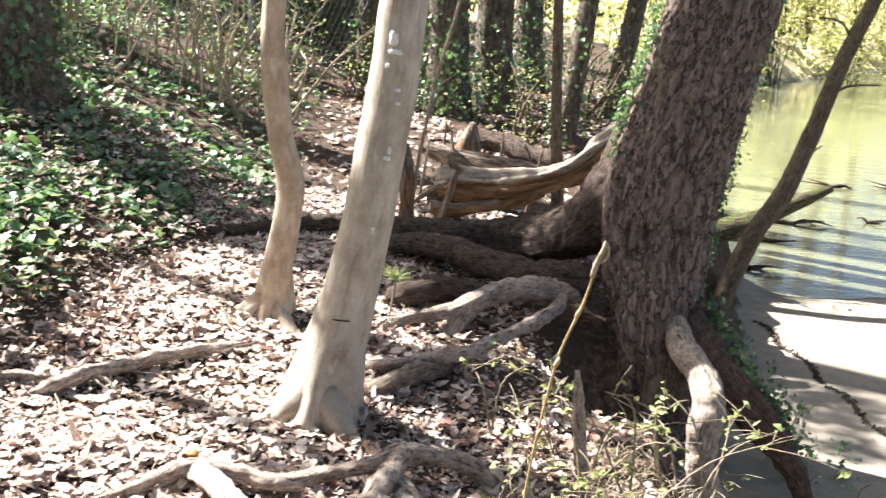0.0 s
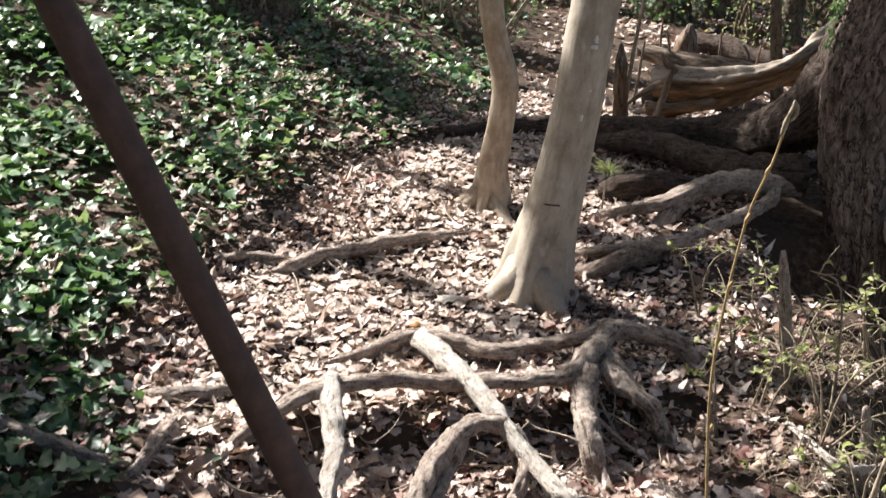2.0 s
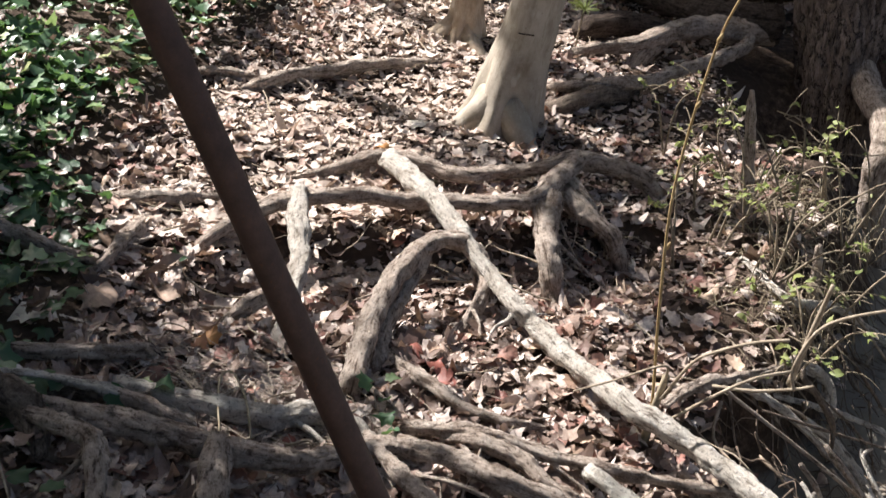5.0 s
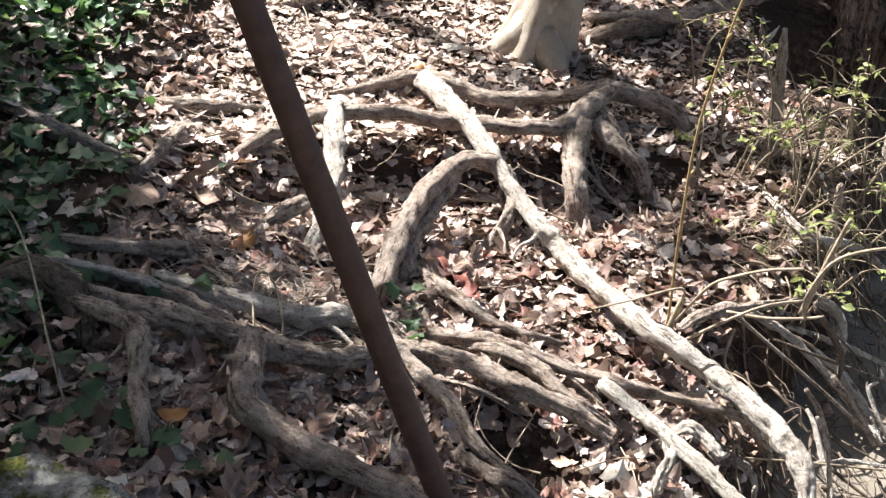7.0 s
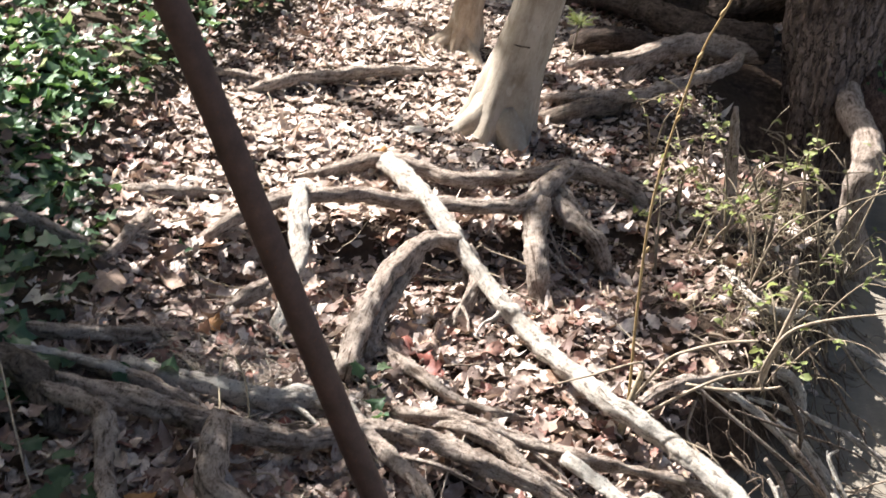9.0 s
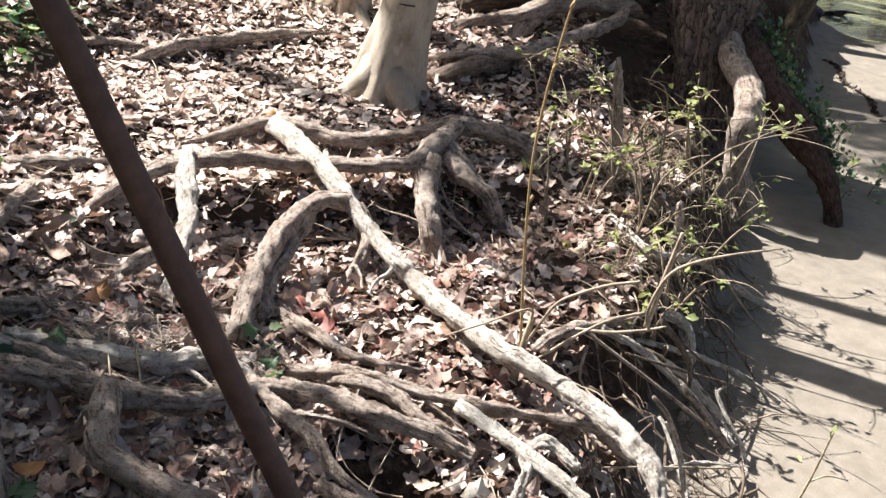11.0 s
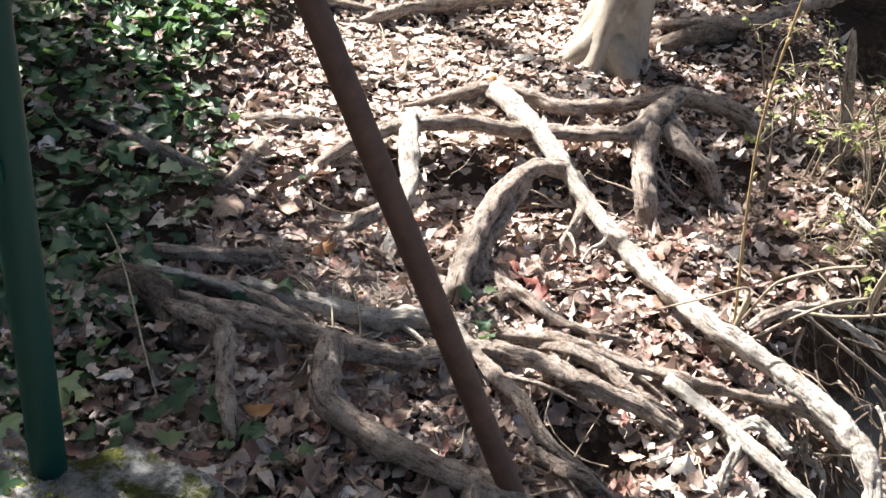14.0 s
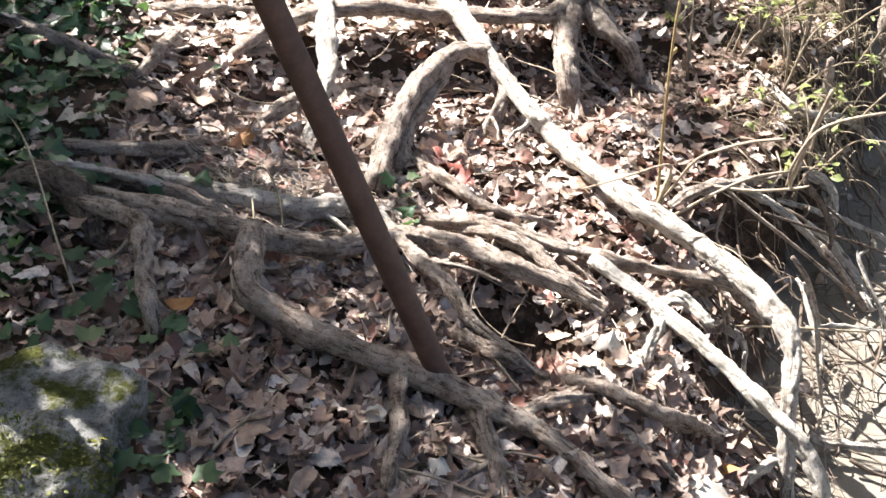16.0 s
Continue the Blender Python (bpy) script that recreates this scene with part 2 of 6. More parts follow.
def make_stone():
    p = Paint("mossy_stone", 0.92, 0.2)
    c = p.ramp(p.noise(17, 7, 0.72), (0.34, (0.24, 0.235, 0.22)), (0.5, (0.46, 0.455, 0.435)), (0.64, (0.70, 0.69, 0.665)))
    c = p.mix(p.span(p.noise(34, 6, 0.75), 0.45, 0.37, 0, 0.65), c, (0.07, 0.068, 0.06))
    c = p.mix(p.span(p.noise(130, 4, 0.75), 0.45, 0.36, 0, 0.75), c, (0.06, 0.058, 0.05))
    c = p.mix(p.span(p.noise(9, 4, 0.65), 0.52, 0.68, 0, 0.4), c, (0.24, 0.22, 0.18))
    moss = p.math("MULTIPLY", p.span(p.noise(6.5, 5, 0.65), 0.49, 0.58), p.span(p.upward(), -0.4, 0.4))
    c = p.mix(moss, c, p.ramp(p.noise(90, 4), (0.3, (0.07, 0.085, 0.015)), (0.7, (0.19, 0.19, 0.05))))
    p.colour(c)
    p.bump(p.math("ADD", p.noise(40, 6, 0.8), p.math("MULTIPLY", moss, p.noise(210, 2))), 1.0, 0.045)
    return p.mat


def make_water():
    p = Paint("murky_river_water", 0.08, 0.5)
    p.colour(p.mix(p.span(p.noise(0.35, 3, place=p.stretched(1, 3, 1)), 0.4, 0.65), (0.105, 0.113, 0.066), (0.14, 0.147, 0.088)))
    p.bump(p.math("ADD", p.noise(2.6, 3, place=p.stretched(0.6, 2.2, 1)), p.math("MULTIPLY", p.noise(14, 2), 0.12)), 0.12, 0.06)
    return p.mat


def make_plain(name, a, b, scale, rough=0.85, bump=0.4):
    p = Paint(name, rough, 0.25)
    p.colour(p.ramp(p.noise(scale, 5, 0.65), (0.3, a), (0.7, b)))
    p.bump(p.noise(scale * 3, 4), bump, 0.004)
    return p.mat


ground_mat, dry_leaf, ivy_leaf = make_ground(), make_dry_leaf("dry_leaf"), make_ivy()
shaded_ivy = make_ivy("shaded_ivy_leaf", 0.65)
loose_leaf = make_dry_leaf("large_dry_leaf", True)
pale_leaf = make_dry_leaf("sunlit_trodden_leaf", False, 0.28)
fresh_leaf = make_green("fresh_spring_leaf", (0.19, 0.245, 0.083), (0.38, 0.41, 0.185), (0.46, 0.51, 0.18), 0.4)
shrub_leaf = make_green("dark_evergreen_leaf", (0.012, 0.03, 0.012), (0.06, 0.11, 0.03), (0.10, 0.18, 0.03), 0.25)
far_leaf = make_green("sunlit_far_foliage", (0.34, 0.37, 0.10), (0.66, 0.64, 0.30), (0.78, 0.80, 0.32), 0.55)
smooth_bark = make_smooth_bark("smooth_grey_bark", (0.30, 0.25, 0.195), (0.43, 0.375, 0.305), (0.52, 0.465, 0.385), (0.33, 0.285, 0.215), 0.5)
tan_bark = make_smooth_bark("blotched_tan_bark", (0.33, 0.25, 0.175), (0.46, 0.37, 0.275), (0.56, 0.475, 0.365), (0.25, 0.17, 0.11), 0.65)
big_bark = make_rough_bark("dark_furrowed_bark", (0.097, 0.071, 0.058), (0.228, 0.173, 0.144), (0.365, 0.29, 0.25))
# dark tone of soaked wood and scraps; on the big roots it paints shade
dark_bark = make_root("dark_root_bark", (0.04, 0.029, 0.023), (0.10, 0.074, 0.06), (0.18, 0.14, 0.115))
brown_root = make_root("brown_root_bark", (0.10, 0.075, 0.058), (0.24, 0.185, 0.145), (0.42, 0.345, 0.28))
red_root = make_root("reddish_root_bark", (0.05, 0.032, 0.026), (0.125, 0.078, 0.062), (0.21, 0.14, 0.11))
ivy_bark = make_rough_bark("shaded_trunk_bark", (0.085, 0.067, 0.052), (0.19, 0.155, 0.118), (0.29, 0.25, 0.195), 0.5)
sap_bark = make_root("sapling_bark", (0.11, 0.082, 0.055), (0.19, 0.15, 0.105), (0.27, 0.22, 0.16))
root_bark = make_root("grey_root_bark", (0.19, 0.134, 0.103), (0.52, 0.422, 0.348), (0.74, 0.645, 0.56))
pale_root = make_root("pale_worn_root", (0.38, 0.315, 0.25), (0.74, 0.67, 0.585), (0.84, 0.79, 0.72))
peeled_root = make_root("peeled_white_root", (0.52, 0.46, 0.38), (0.77, 0.71, 0.62), (0.84, 0.8, 0.73))
fine_root = make_plain("fine_root_fibre", (0.14, 0.10, 0.07), (0.42, 0.34, 0.26), 30)
pale_fibre = make_plain("pale_grey_fibre", (0.24, 0.195, 0.155), (0.52, 0.445, 0.37), 40)
earthy_root = make_plain("earthy_root_fibre", (0.05, 0.036, 0.027), (0.19, 0.145, 0.11), 30)
straw = make_plain("dry_straw", (0.18, 0.14, 0.09), (0.43, 0.37, 0.265), 40)
cane_mat = make_plain("yellow_cane", (0.26, 0.17, 0.075), (0.50, 0.37, 0.19), 35, 0.55, 0.2)
twig_mat = make_plain("bare_twig", (0.19, 0.145, 0.10), (0.5, 0.42, 0.32), 45)
shrub_twig = make_plain("grey_shrub_twig", (0.16, 0.125, 0.085), (0.36, 0.30, 0.22), 45)
dead_wood, split_wood, rust, green_paint = make_dead_wood(), make_split_wood(), make_rust(), make_green_paint()
stone_mat, water_mat = make_stone(), make_water()
moss_mat = make_green("yellow_green_moss", (0.10, 0.12, 0.02), (0.33, 0.32, 0.075), (0.2, 0.22, 0.05), 0.15)
wire_mat = make_plain("galvanised_wire", (0.3, 0.3, 0.3), (0.45, 0.45, 0.44), 60, 0.5)
lichen = make_plain("white_lichen", (0.62, 0.62, 0.58), (0.8, 0.8, 0.77), 60, 0.9)
mud_stone = make_plain("dark_wet_stone", (0.03, 0.028, 0.024), (0.09, 0.08, 0.065), 14, 0.6, 0.8)

# ---- the lie of the land ----
def lerp_table(v, table):
    if v <= table[0][0]:
        return table[0][1]
    for (a, p), (b, q) in zip(table, table[1:]):
        if v <= b:
            u = (v - a) / (b - a)
            return p + (q - p) * u * u * (3 - 2 * u)
    return table[-1][1]


def smooth(a, b, v):
    u = min(max((v - a) / (b - a), 0.0), 1.0)
    return u * u * (3 - 2 * u)


SAND, WATER = -0.55, -0.60
CREST = ((-4, 0.3), (0.3, 0.05), (1.4, -0.10), (3.0, -0.13), (4.2, -0.03), (6.0, 0.10), (8, 0.2), (12, 0.38), (18, 0.75), (40, 1.6))
LEVEL = ((1.5, 0.13), (3.0, 0.14), (4.2, 0.08), (6.0, 0.08), (9, 0.05))
FOOT = ((-5, 0.7), (1.9, 0.85), (2.5, 0.88), (3.0, 0.95), (3.4, 0.97), (3.9, 1.06), (4.6, 1.19), (4.95, 1.15), (5.2, 1.0), (5.6, 0.96), (6.2, 1.12), (7.0, 1.6), (8.5, 1.9), (10, 2.1), (14, 2.15), (19, 2.1), (23, 1.6), (40, 1.0))


def bank_foot(y):
    return lerp_table(y, FOOT)


def height(x, y):
    """The lie of the land: a leafy terrace that drops over a root-bound bank to a sand bar and a river."""
    top = lerp_table(y, CREST) - lerp_table(y, LEVEL) * max(x, -6.0)
    top += 0.25 * smooth(-1.4, -2.2, x) * max(-1.5 - x, 0) * smooth(12, 4, x * x * 0.2)
    top += 0.016 * math.sin(x * 5.1 + 1.3 * math.sin(y * 2.3)) * math.sin(y * 4.3 + 0.7) + 0.008 * math.sin(x * 13 + y * 9) * math.sin(y * 15 - x * 6)
    top -= 0.36 * math.exp(-((x - 0.64) ** 2 / 0.07 + (y - 5.65) ** 2 / 0.12))  # hollow under the tree
    for hx, hy, deep in ((-0.18, 2.18, 0.09), (0.33, 3.00, 0.07), (-1.12, 2.90, 0.06)):  # washed-out hollows between the roots
        top -= deep * math.exp(-((x - hx) ** 2 / 0.016 + (y - hy) ** 2 / 0.012))
    foot = bank_foot(y) + 0.05 * math.sin(y * 7.3) + 0.03 * math.sin(y * 17.0 + 1.0)
    width = 0.85 - 0.23 * smooth(2.8, 3.4, y) - 0.12 * smooth(3.8, 4.2, y) - 0.18 * smooth(4.7, 5.1, y) * smooth(6.8, 6.2, y)
    down = smooth(foot - width, foot, x) ** 1.3
    sand = SAND + 0.012 * math.sin(x * 3.1 + y * 1.7) + 0.006 * math.sin(y * 8 + x * 5)
    sand -= 0.55 * smooth(9.3, 11.5, y - 0.25 * (x - 3)) * smooth(0, 0.5, x - foot) + 0.5 * smooth(9.0, 14.0, x)
    low = top * (1 - down) + sand * down
    beyond = y - 22.0 - 1.6 * (x - 2.0)
    far = smooth(-0.6, 2.6, beyond) * smooth(1.0, 3.0, x)
    return low + far * (0.35 + 0.06 * min(max(beyond, 0), 40) - low)


def bare(x, y):
    """The ground as it lies bare: as height, but washed out to a steep scarp below the roots of the bank."""
    foot = bank_foot(y) + 0.05 * math.sin(y * 7.3) + 0.03 * math.sin(y * 17.0 + 1.0)
    lip = foot - 0.47 + 0.05 * math.sin(y * 9.1 + 0.6) + 0.03 * math.sin(y * 23.0)
    deep = 0.24 * smooth(lip, lip + 0.13, x) * smooth(foot + 0.02, foot - 0.24, x) * smooth(2.2, 2.6, y) * smooth(5.0, 4.4, y)
    deep += 0.10 * smooth(0.22, 0.4, x) * smooth(0.75, 0.55, x) * smooth(2.55, 2.8, y) * smooth(3.35, 3.1, y)
    ahead = lerp_table(x, ((-1.3, 3.05), (-1.06, 3.42), (-0.75, 3.58), (-0.45, 3.72), (-0.3, 3.86), (0.05, 4.12))) - y
    deep += 0.11 * smooth(-0.03, 0.08, ahead) * smooth(0.8, 0.22, ahead) * smooth(-1.3, -1.02, x) * smooth(0.3, 0.0, x)
    deep += 0.10 * math.exp(-((x + 0.07) ** 2 / 0.022 + (y - 2.17) ** 2 / 0.014))
    z = height(x, y)
    return min(z, max(z - deep, SAND + 0.01 * math.sin(x * 9 + y * 7)))


# ---- makers ----


class Skin(list):
    """Vertices that also know where they lie along and round their stem."""

    grain = None


def mesh_of(name, verts, faces, material, smooth_faces=True):
    me = bpy.data.meshes.new(name)
    if isinstance(verts, np.ndarray):
        corners = faces.shape[1]
        me.vertices.add(len(verts))
        me.vertices.foreach_set("co", verts.astype(np.float32).ravel())
        me.loops.add(faces.size)
        me.loops.foreach_set("vertex_index", faces.astype(np.int32).ravel())
        me.polygons.add(len(faces))
        me.polygons.foreach_set("loop_start", np.arange(0, faces.size, corners, dtype=np.int32))
        me.update(calc_edges=True)
        me.validate()
    else:
        me.from_pydata(verts, [], faces)
        if isinstance(verts, Skin):
            me.attributes.new("grain", "FLOAT_VECTOR", "POINT").data.foreach_set("vector", np.array(verts.grain, np.float32).ravel())
    me.polygons.foreach_set("use_smooth", [smooth_faces] * len(me.polygons))
    me.materials.append(material)
    return me


def thing(name, at, label, category, group="", kind=""):
    """An Empty at the base of a thing that has parts."""
    ob = new(name)
    ob.empty_display_size = 0.1
    ob.location = at
    return tagged(ob, label, category, group, kind)


def part(name, data, parent, label="", kind=""):
    """One mesh object under a thing or a part; its mesh is laid out in the world."""
    ob = new(name, data)
    ob.parent = parent
    if parent.type == "EMPTY":
        ob.matrix_parent_inverse = Matrix.Translation(parent.location).inverted()
    return tagged(ob, label, "", "", kind)


def curve_points(pts, cuts):
    """A Catmull-Rom line through points of any number of values."""
    p = np.array(pts, float)
    p = np.vstack([2 * p[0] - p[1], p, 2 * p[-1] - p[-2]])
    out = []
    for k in range(1, len(p) - 2):
        for u in np.linspace(0, 1, cuts, endpoint=False):
            a, b, c, d = p[k - 1], p[k], p[k + 1], p[k + 2]
            out.append(0.5 * (2 * b + (c - a) * u + (2 * a - 5 * b + 4 * c - d) * u * u + (3 * b - a - 3 * c + d) * u ** 3))
    out.append(p[-2])
    return np.array(out)


def sweep(pts, sides=10, cuts=5, rough=0.1, grain=9.0, squash=1.0, ridge=None):
    """The skin of a bent, uneven stem through (x, y, z, radius) points: its vertices and faces."""
    line = curve_points(pts, cuts)
    line[:, 3] = np.maximum(line[:, 3], 0.0012)
    way = np.gradient(line[:, :3], axis=0)
    way /= np.linalg.norm(way, axis=1)[:, None] + 1e-9
    side = np.cross(way[0], (0.13, 0.21, 0.97) if abs(way[0][2]) < 0.9 else (1.0, 0.1, 0.0))
    verts, faces, run = Skin(), [], 0.0
    verts.grain = []
    mean = float(line[:, 3].mean())
    for k, (x, y, z, r) in enumerate(line):
        run += float(np.linalg.norm(line[k, :3] - line[k - 1, :3])) if k else pts[0][0] * 3.7
        side = side - way[k] * (side @ way[k])
        side /= np.linalg.norm(side) + 1e-9
        other = np.cross(way[k], side)
        for s in range(sides):
            a = 2 * math.pi * s / sides
            n = side * math.cos(a) + other * math.sin(a) * squash
            q = Vector((x + n[0] * r, y + n[1] * r, z + n[2] * r))
            w = 1 + rough * (noise.noise(q * grain) + 0.6 * noise.noise(q * grain * 3.1))
            if ridge:
                w += ridge(a, z, q) / r
            verts.append((x + n[0] * r * w, y + n[1] * r * w, z + n[2] * r * w))
            verts.grain.append((mean * math.cos(a), mean * math.sin(a), run * 0.22))
    rings = len(line)
    for k in range(rings - 1):
        for s in range(sides):
            t = (s + 1) % sides
            faces.append((k * sides + s, k * sides + t, (k + 1) * sides + t, (k + 1) * sides + s))
    for k, turn in ((0, -1), (rings - 1, 1)):
        tip = len(verts)
        verts.append(tuple(line[k, :3] + way[k] * line[k, 3] * 0.35 * turn))
        verts.grain.append((0.0, 0.0, run * 0.22 * (k > 0)))
        for s in range(sides):
            t = (s + 1) % sides
            faces.append((k * sides + s, k * sides + t, tip) if turn > 0 else (k * sides + t, k * sides + s, tip))
    return verts, faces


def stem(name, pts, material, parent, label="", sides=8, cuts=5, rough=0.1, grain=9.0, squash=1.0, ridge=None, kind=""):
    return part(name, mesh_of(name, *sweep(pts, sides, cuts, rough, grain, squash, ridge), material), parent, label, kind)


def joined(lists):
    """Several skins in one."""
    verts, faces = [], []
    for v, f in lists:
        n = len(verts)
        verts += v
        faces += [tuple(i + n for i in face) for face in f]
    return verts, faces


def leaf_shape(outline, inner=True):
    """The blade of a leaf from half an outline of (degrees, radius), tip first; about 1 long. inner: with a ring of bends inside."""
    full = list(outline) + [(180 - a, r) for a, r in reversed(outline[1:-1])]
    n = len(full)
    rim = [(r * math.cos(radians(a)), r * math.sin(radians(a)), 0.0) for a, r in full]
    if not inner:
        return np.array([(0, -0.05, 0.0)] + rim), np.array([(0, 1 + (k + 1) % n, 1 + k) for k in range(n)])
    ring = [(0.26 * math.cos(radians(a)), 0.26 * math.sin(radians(a)) - 0.02, 0.0) if r > 0.3 else (x * 0.6, y * 0.6, 0.0) for (a, r), (x, y, _) in zip(full, rim)]
    tris = []
    for k in range(n):
        m = (k + 1) % n
        tris += [(0, 1 + m, 1 + k), (1 + k, 1 + m, 1 + n + m), (1 + k, 1 + n + m, 1 + n + k)]
    return np.array([(0, -0.05, 0.0)] + ring + rim), np.array(tris)


MAPLE_RIM = ((90, 0.55), (77, 0.45), (67, 0.40), (55, 0.47), (42, 0.51), (29, 0.44), (18, 0.385), (2, 0.43), (-20, 0.39), (-55, 0.36), (-90, 0.14))
OAK_RIM = ((90, 0.60), (70, 0.46), (58, 0.47), (48, 0.33), (32, 0.40), (14, 0.34), (-8, 0.25), (-35, 0.35), (-58, 0.30), (-90, 0.52))
OVAL_RIM = ((90, 0.55), (65, 0.38), (35, 0.30), (0, 0.28), (-35, 0.31), (-65, 0.38), (-90, 0.50))
MAPLE, OAK, OVAL = leaf_shape(MAPLE_RIM), leaf_shape(OAK_RIM), leaf_shape(OVAL_RIM)
MAPLE_FAR, OAK_FAR, OVAL_FAR = leaf_shape(MAPLE_RIM, False), leaf_shape(OAK_RIM, False), leaf_shape(OVAL_RIM, False)
IVY = leaf_shape(((90, 0.52), (70, 0.34), (52, 0.36), (36, 0.46), (16, 0.34), (-8, 0.42), (-40, 0.34), (-66, 0.30), (-90, 0.14)), False)
SMALL = leaf_shape(((90, 0.5), (40, 0.32), (-40, 0.32), (-90, 0.5)), False)


def leaves(rng, shape, at, size, tilt, curl, facing=None):
    """Many leaves of one shape, bent and turned by chance, as one pair of arrays. tilt: radians from lying flat, or from facing."""
    base, tris = shape
    n = len(at)
    v = np.repeat(base[None], n, 0)
    v[:, 0, 2] = 0
    bend = rng.normal(0, 1, (n, 3)) * curl
    v[:, :, 2] = bend[:, :1] * v[:, :, 0] ** 2 * 2.2 + bend[:, 1:2] * v[:, :, 1] ** 2 * 1.6 + bend[:, 2:] * v[:, :, 0] * v[:, :, 1] * 2.0
    far_out = np.maximum(np.linalg.norm(base[:, :2], axis=1) - 0.24, 0)
    v[:, :, 2] += np.abs(v[:, :, 0]) * (rng.normal(0.0, 0.27, n) * min(curl * 1.5, 1))[:, None] + far_out * (rng.normal(0.0, 0.5, n) * curl)[:, None]
    v[:, 1:, 2] += rng.normal(0, 0.04, (n, len(base) - 1)) * min(curl, 1)
    v[:, 1:, :2] *= rng.uniform(0.8, 1.1, (n, len(base) - 1, 1))
    v[:, :, 0] *= rng.uniform(1 - 0.75 * min(curl, 0.6), 1.05, n)[:, None]
    v *= size[:, None, None]
    yaw, lean, to = rng.uniform(0, 2 * math.pi, n), np.abs(rng.normal(0, 1, n)) * tilt, rng.uniform(0, 2 * math.pi, n)
    if facing is None:
        facing = np.tile((0.0, 0.0, 1.0), (n, 1))
    up = facing / np.linalg.norm(facing, axis=1)[:, None]
    some = np.where(np.abs(up[:, 2:]) > 0.9, (1.0, 0.0, 0.0), (0.0, 0.0, 1.0))
    e1 = np.cross(some, up)
    e1 /= np.linalg.norm(e1, axis=1)[:, None]
    e2 = np.cross(up, e1)
    away = e1 * np.cos(to)[:, None] + e2 * np.sin(to)[:, None]
    up = up * np.cos(lean)[:, None] + away * np.sin(lean)[:, None]
    some = np.where(np.abs(up[:, 2:]) > 0.9, (1.0, 0.0, 0.0), (0.0, 0.0, 1.0))
    e1 = np.cross(some, up)
    e1 /= np.linalg.norm(e1, axis=1)[:, None]
    e2 = np.cross(up, e1)
    c, s = np.cos(yaw)[:, None], np.sin(yaw)[:, None]
    a, b = e1 * c + e2 * s, e2 * c - e1 * s
    world = at[:, None] + v[:, :, :1] * a[:, None] + v[:, :, 1:2] * b[:, None] + v[:, :, 2:] * up[:, None]
    faces = tris[None] + (np.arange(n) * len(base))[:, None, None]
    return world.reshape(-1, 3), faces.reshape(-1, 3)


def heap(lists):
    verts, faces, n = [], [], 0
    for v, f in lists:
        verts.append(v)
        faces.append(f + n)
        n += len(v)
    return np.vstack(verts), np.vstack(faces)


def clad(rng, pts, count, size, low=0.0, high=99.0, spread=0.06, arc=None):
    """Ivy leaves round a trunk that runs through (x, y, z, radius) points. arc: the bearing, in radians, that they keep to."""
    line = curve_points(pts, 6)
    line = line[(line[:, 2] >= low) & (line[:, 2] <= high)]
    pick = line[rng.integers(0, len(line), count)]
    a = rng.uniform(0, 2 * math.pi, count) if arc is None else rng.normal(arc, 0.3, count)
    out = np.stack([np.cos(a), np.sin(a), rng.uniform(-0.1, 0.5, count)], 1)
    at = pick[:, :3] + out * (pick[:, 3:] + rng.uniform(0, spread, count)[:, None])
    at[:, 2] += rng.uniform(-0.1, 0.1, count)
    return leaves(rng, IVY, at, rng.uniform(0.6, 1.2, count) * size, 0.6, 0.3, out)


# crowns stay out of view; leaf counts are tuned to filter sun and sky
def crown(tree, top, reach, seed, leaf_count=900, limbs=5, leaf=fresh_leaf, bark=None):
    """Limbs, twigs and thin spring leaves above a trunk that ends at top (x, y, z, radius)."""
    rng = np.random.default_rng(seed)
    tips, twigs = [], []
    for k in range(limbs):
        a = 2 * math.pi * (k + rng.uniform(-0.3, 0.3)) / limbs
        rise = rng.uniform(0.5, 1.1)
        p = [np.array([top[0], top[1], top[2] - rng.uniform(0, 0.5), top[3] * 0.6])]
        way = np.array([math.cos(a), math.sin(a), rise])
        for j in range(4):
            way = way + rng.normal(0, 0.22, 3)
            p.append(np.array([*(p[-1][:3] + way * reach / 6), p[-1][3] * 0.62]))
        stem("limb", p, bark or ivy_bark, tree, sides=6, cuts=3)
        for j in range(7):
            q = p[rng.integers(1, 5)]
            w = rng.normal(0, 1, 3) + (0, 0, 0.4)
            end = q[:3] + w / np.linalg.norm(w) * reach * rng.uniform(0.2, 0.45)
            mid = (q[:3] + end) / 2 + rng.normal(0, 0.05 * reach, 3)
            twigs.append(sweep([(*q[:3], q[3] * 0.5), (*mid, q[3] * 0.3), (*end, 0.006)], 4, 3, 0.05))
            tips += [mid, end, (mid + end) / 2]
    tips = np.array(tips)
    at = tips[rng.integers(0, len(tips), leaf_count)] + rng.normal(0, reach * 0.09, (leaf_count, 3))
    part("twigs", mesh_of("twigs", *joined(twigs), bark or ivy_bark), tree, "", "stuff")
    part("crown", mesh_of("crown", *leaves(rng, SMALL, at, rng.uniform(0.05, 0.1, leaf_count), 1.0, 0.4), leaf), tree, "sparse yellow-green spring leaves", "stuff")


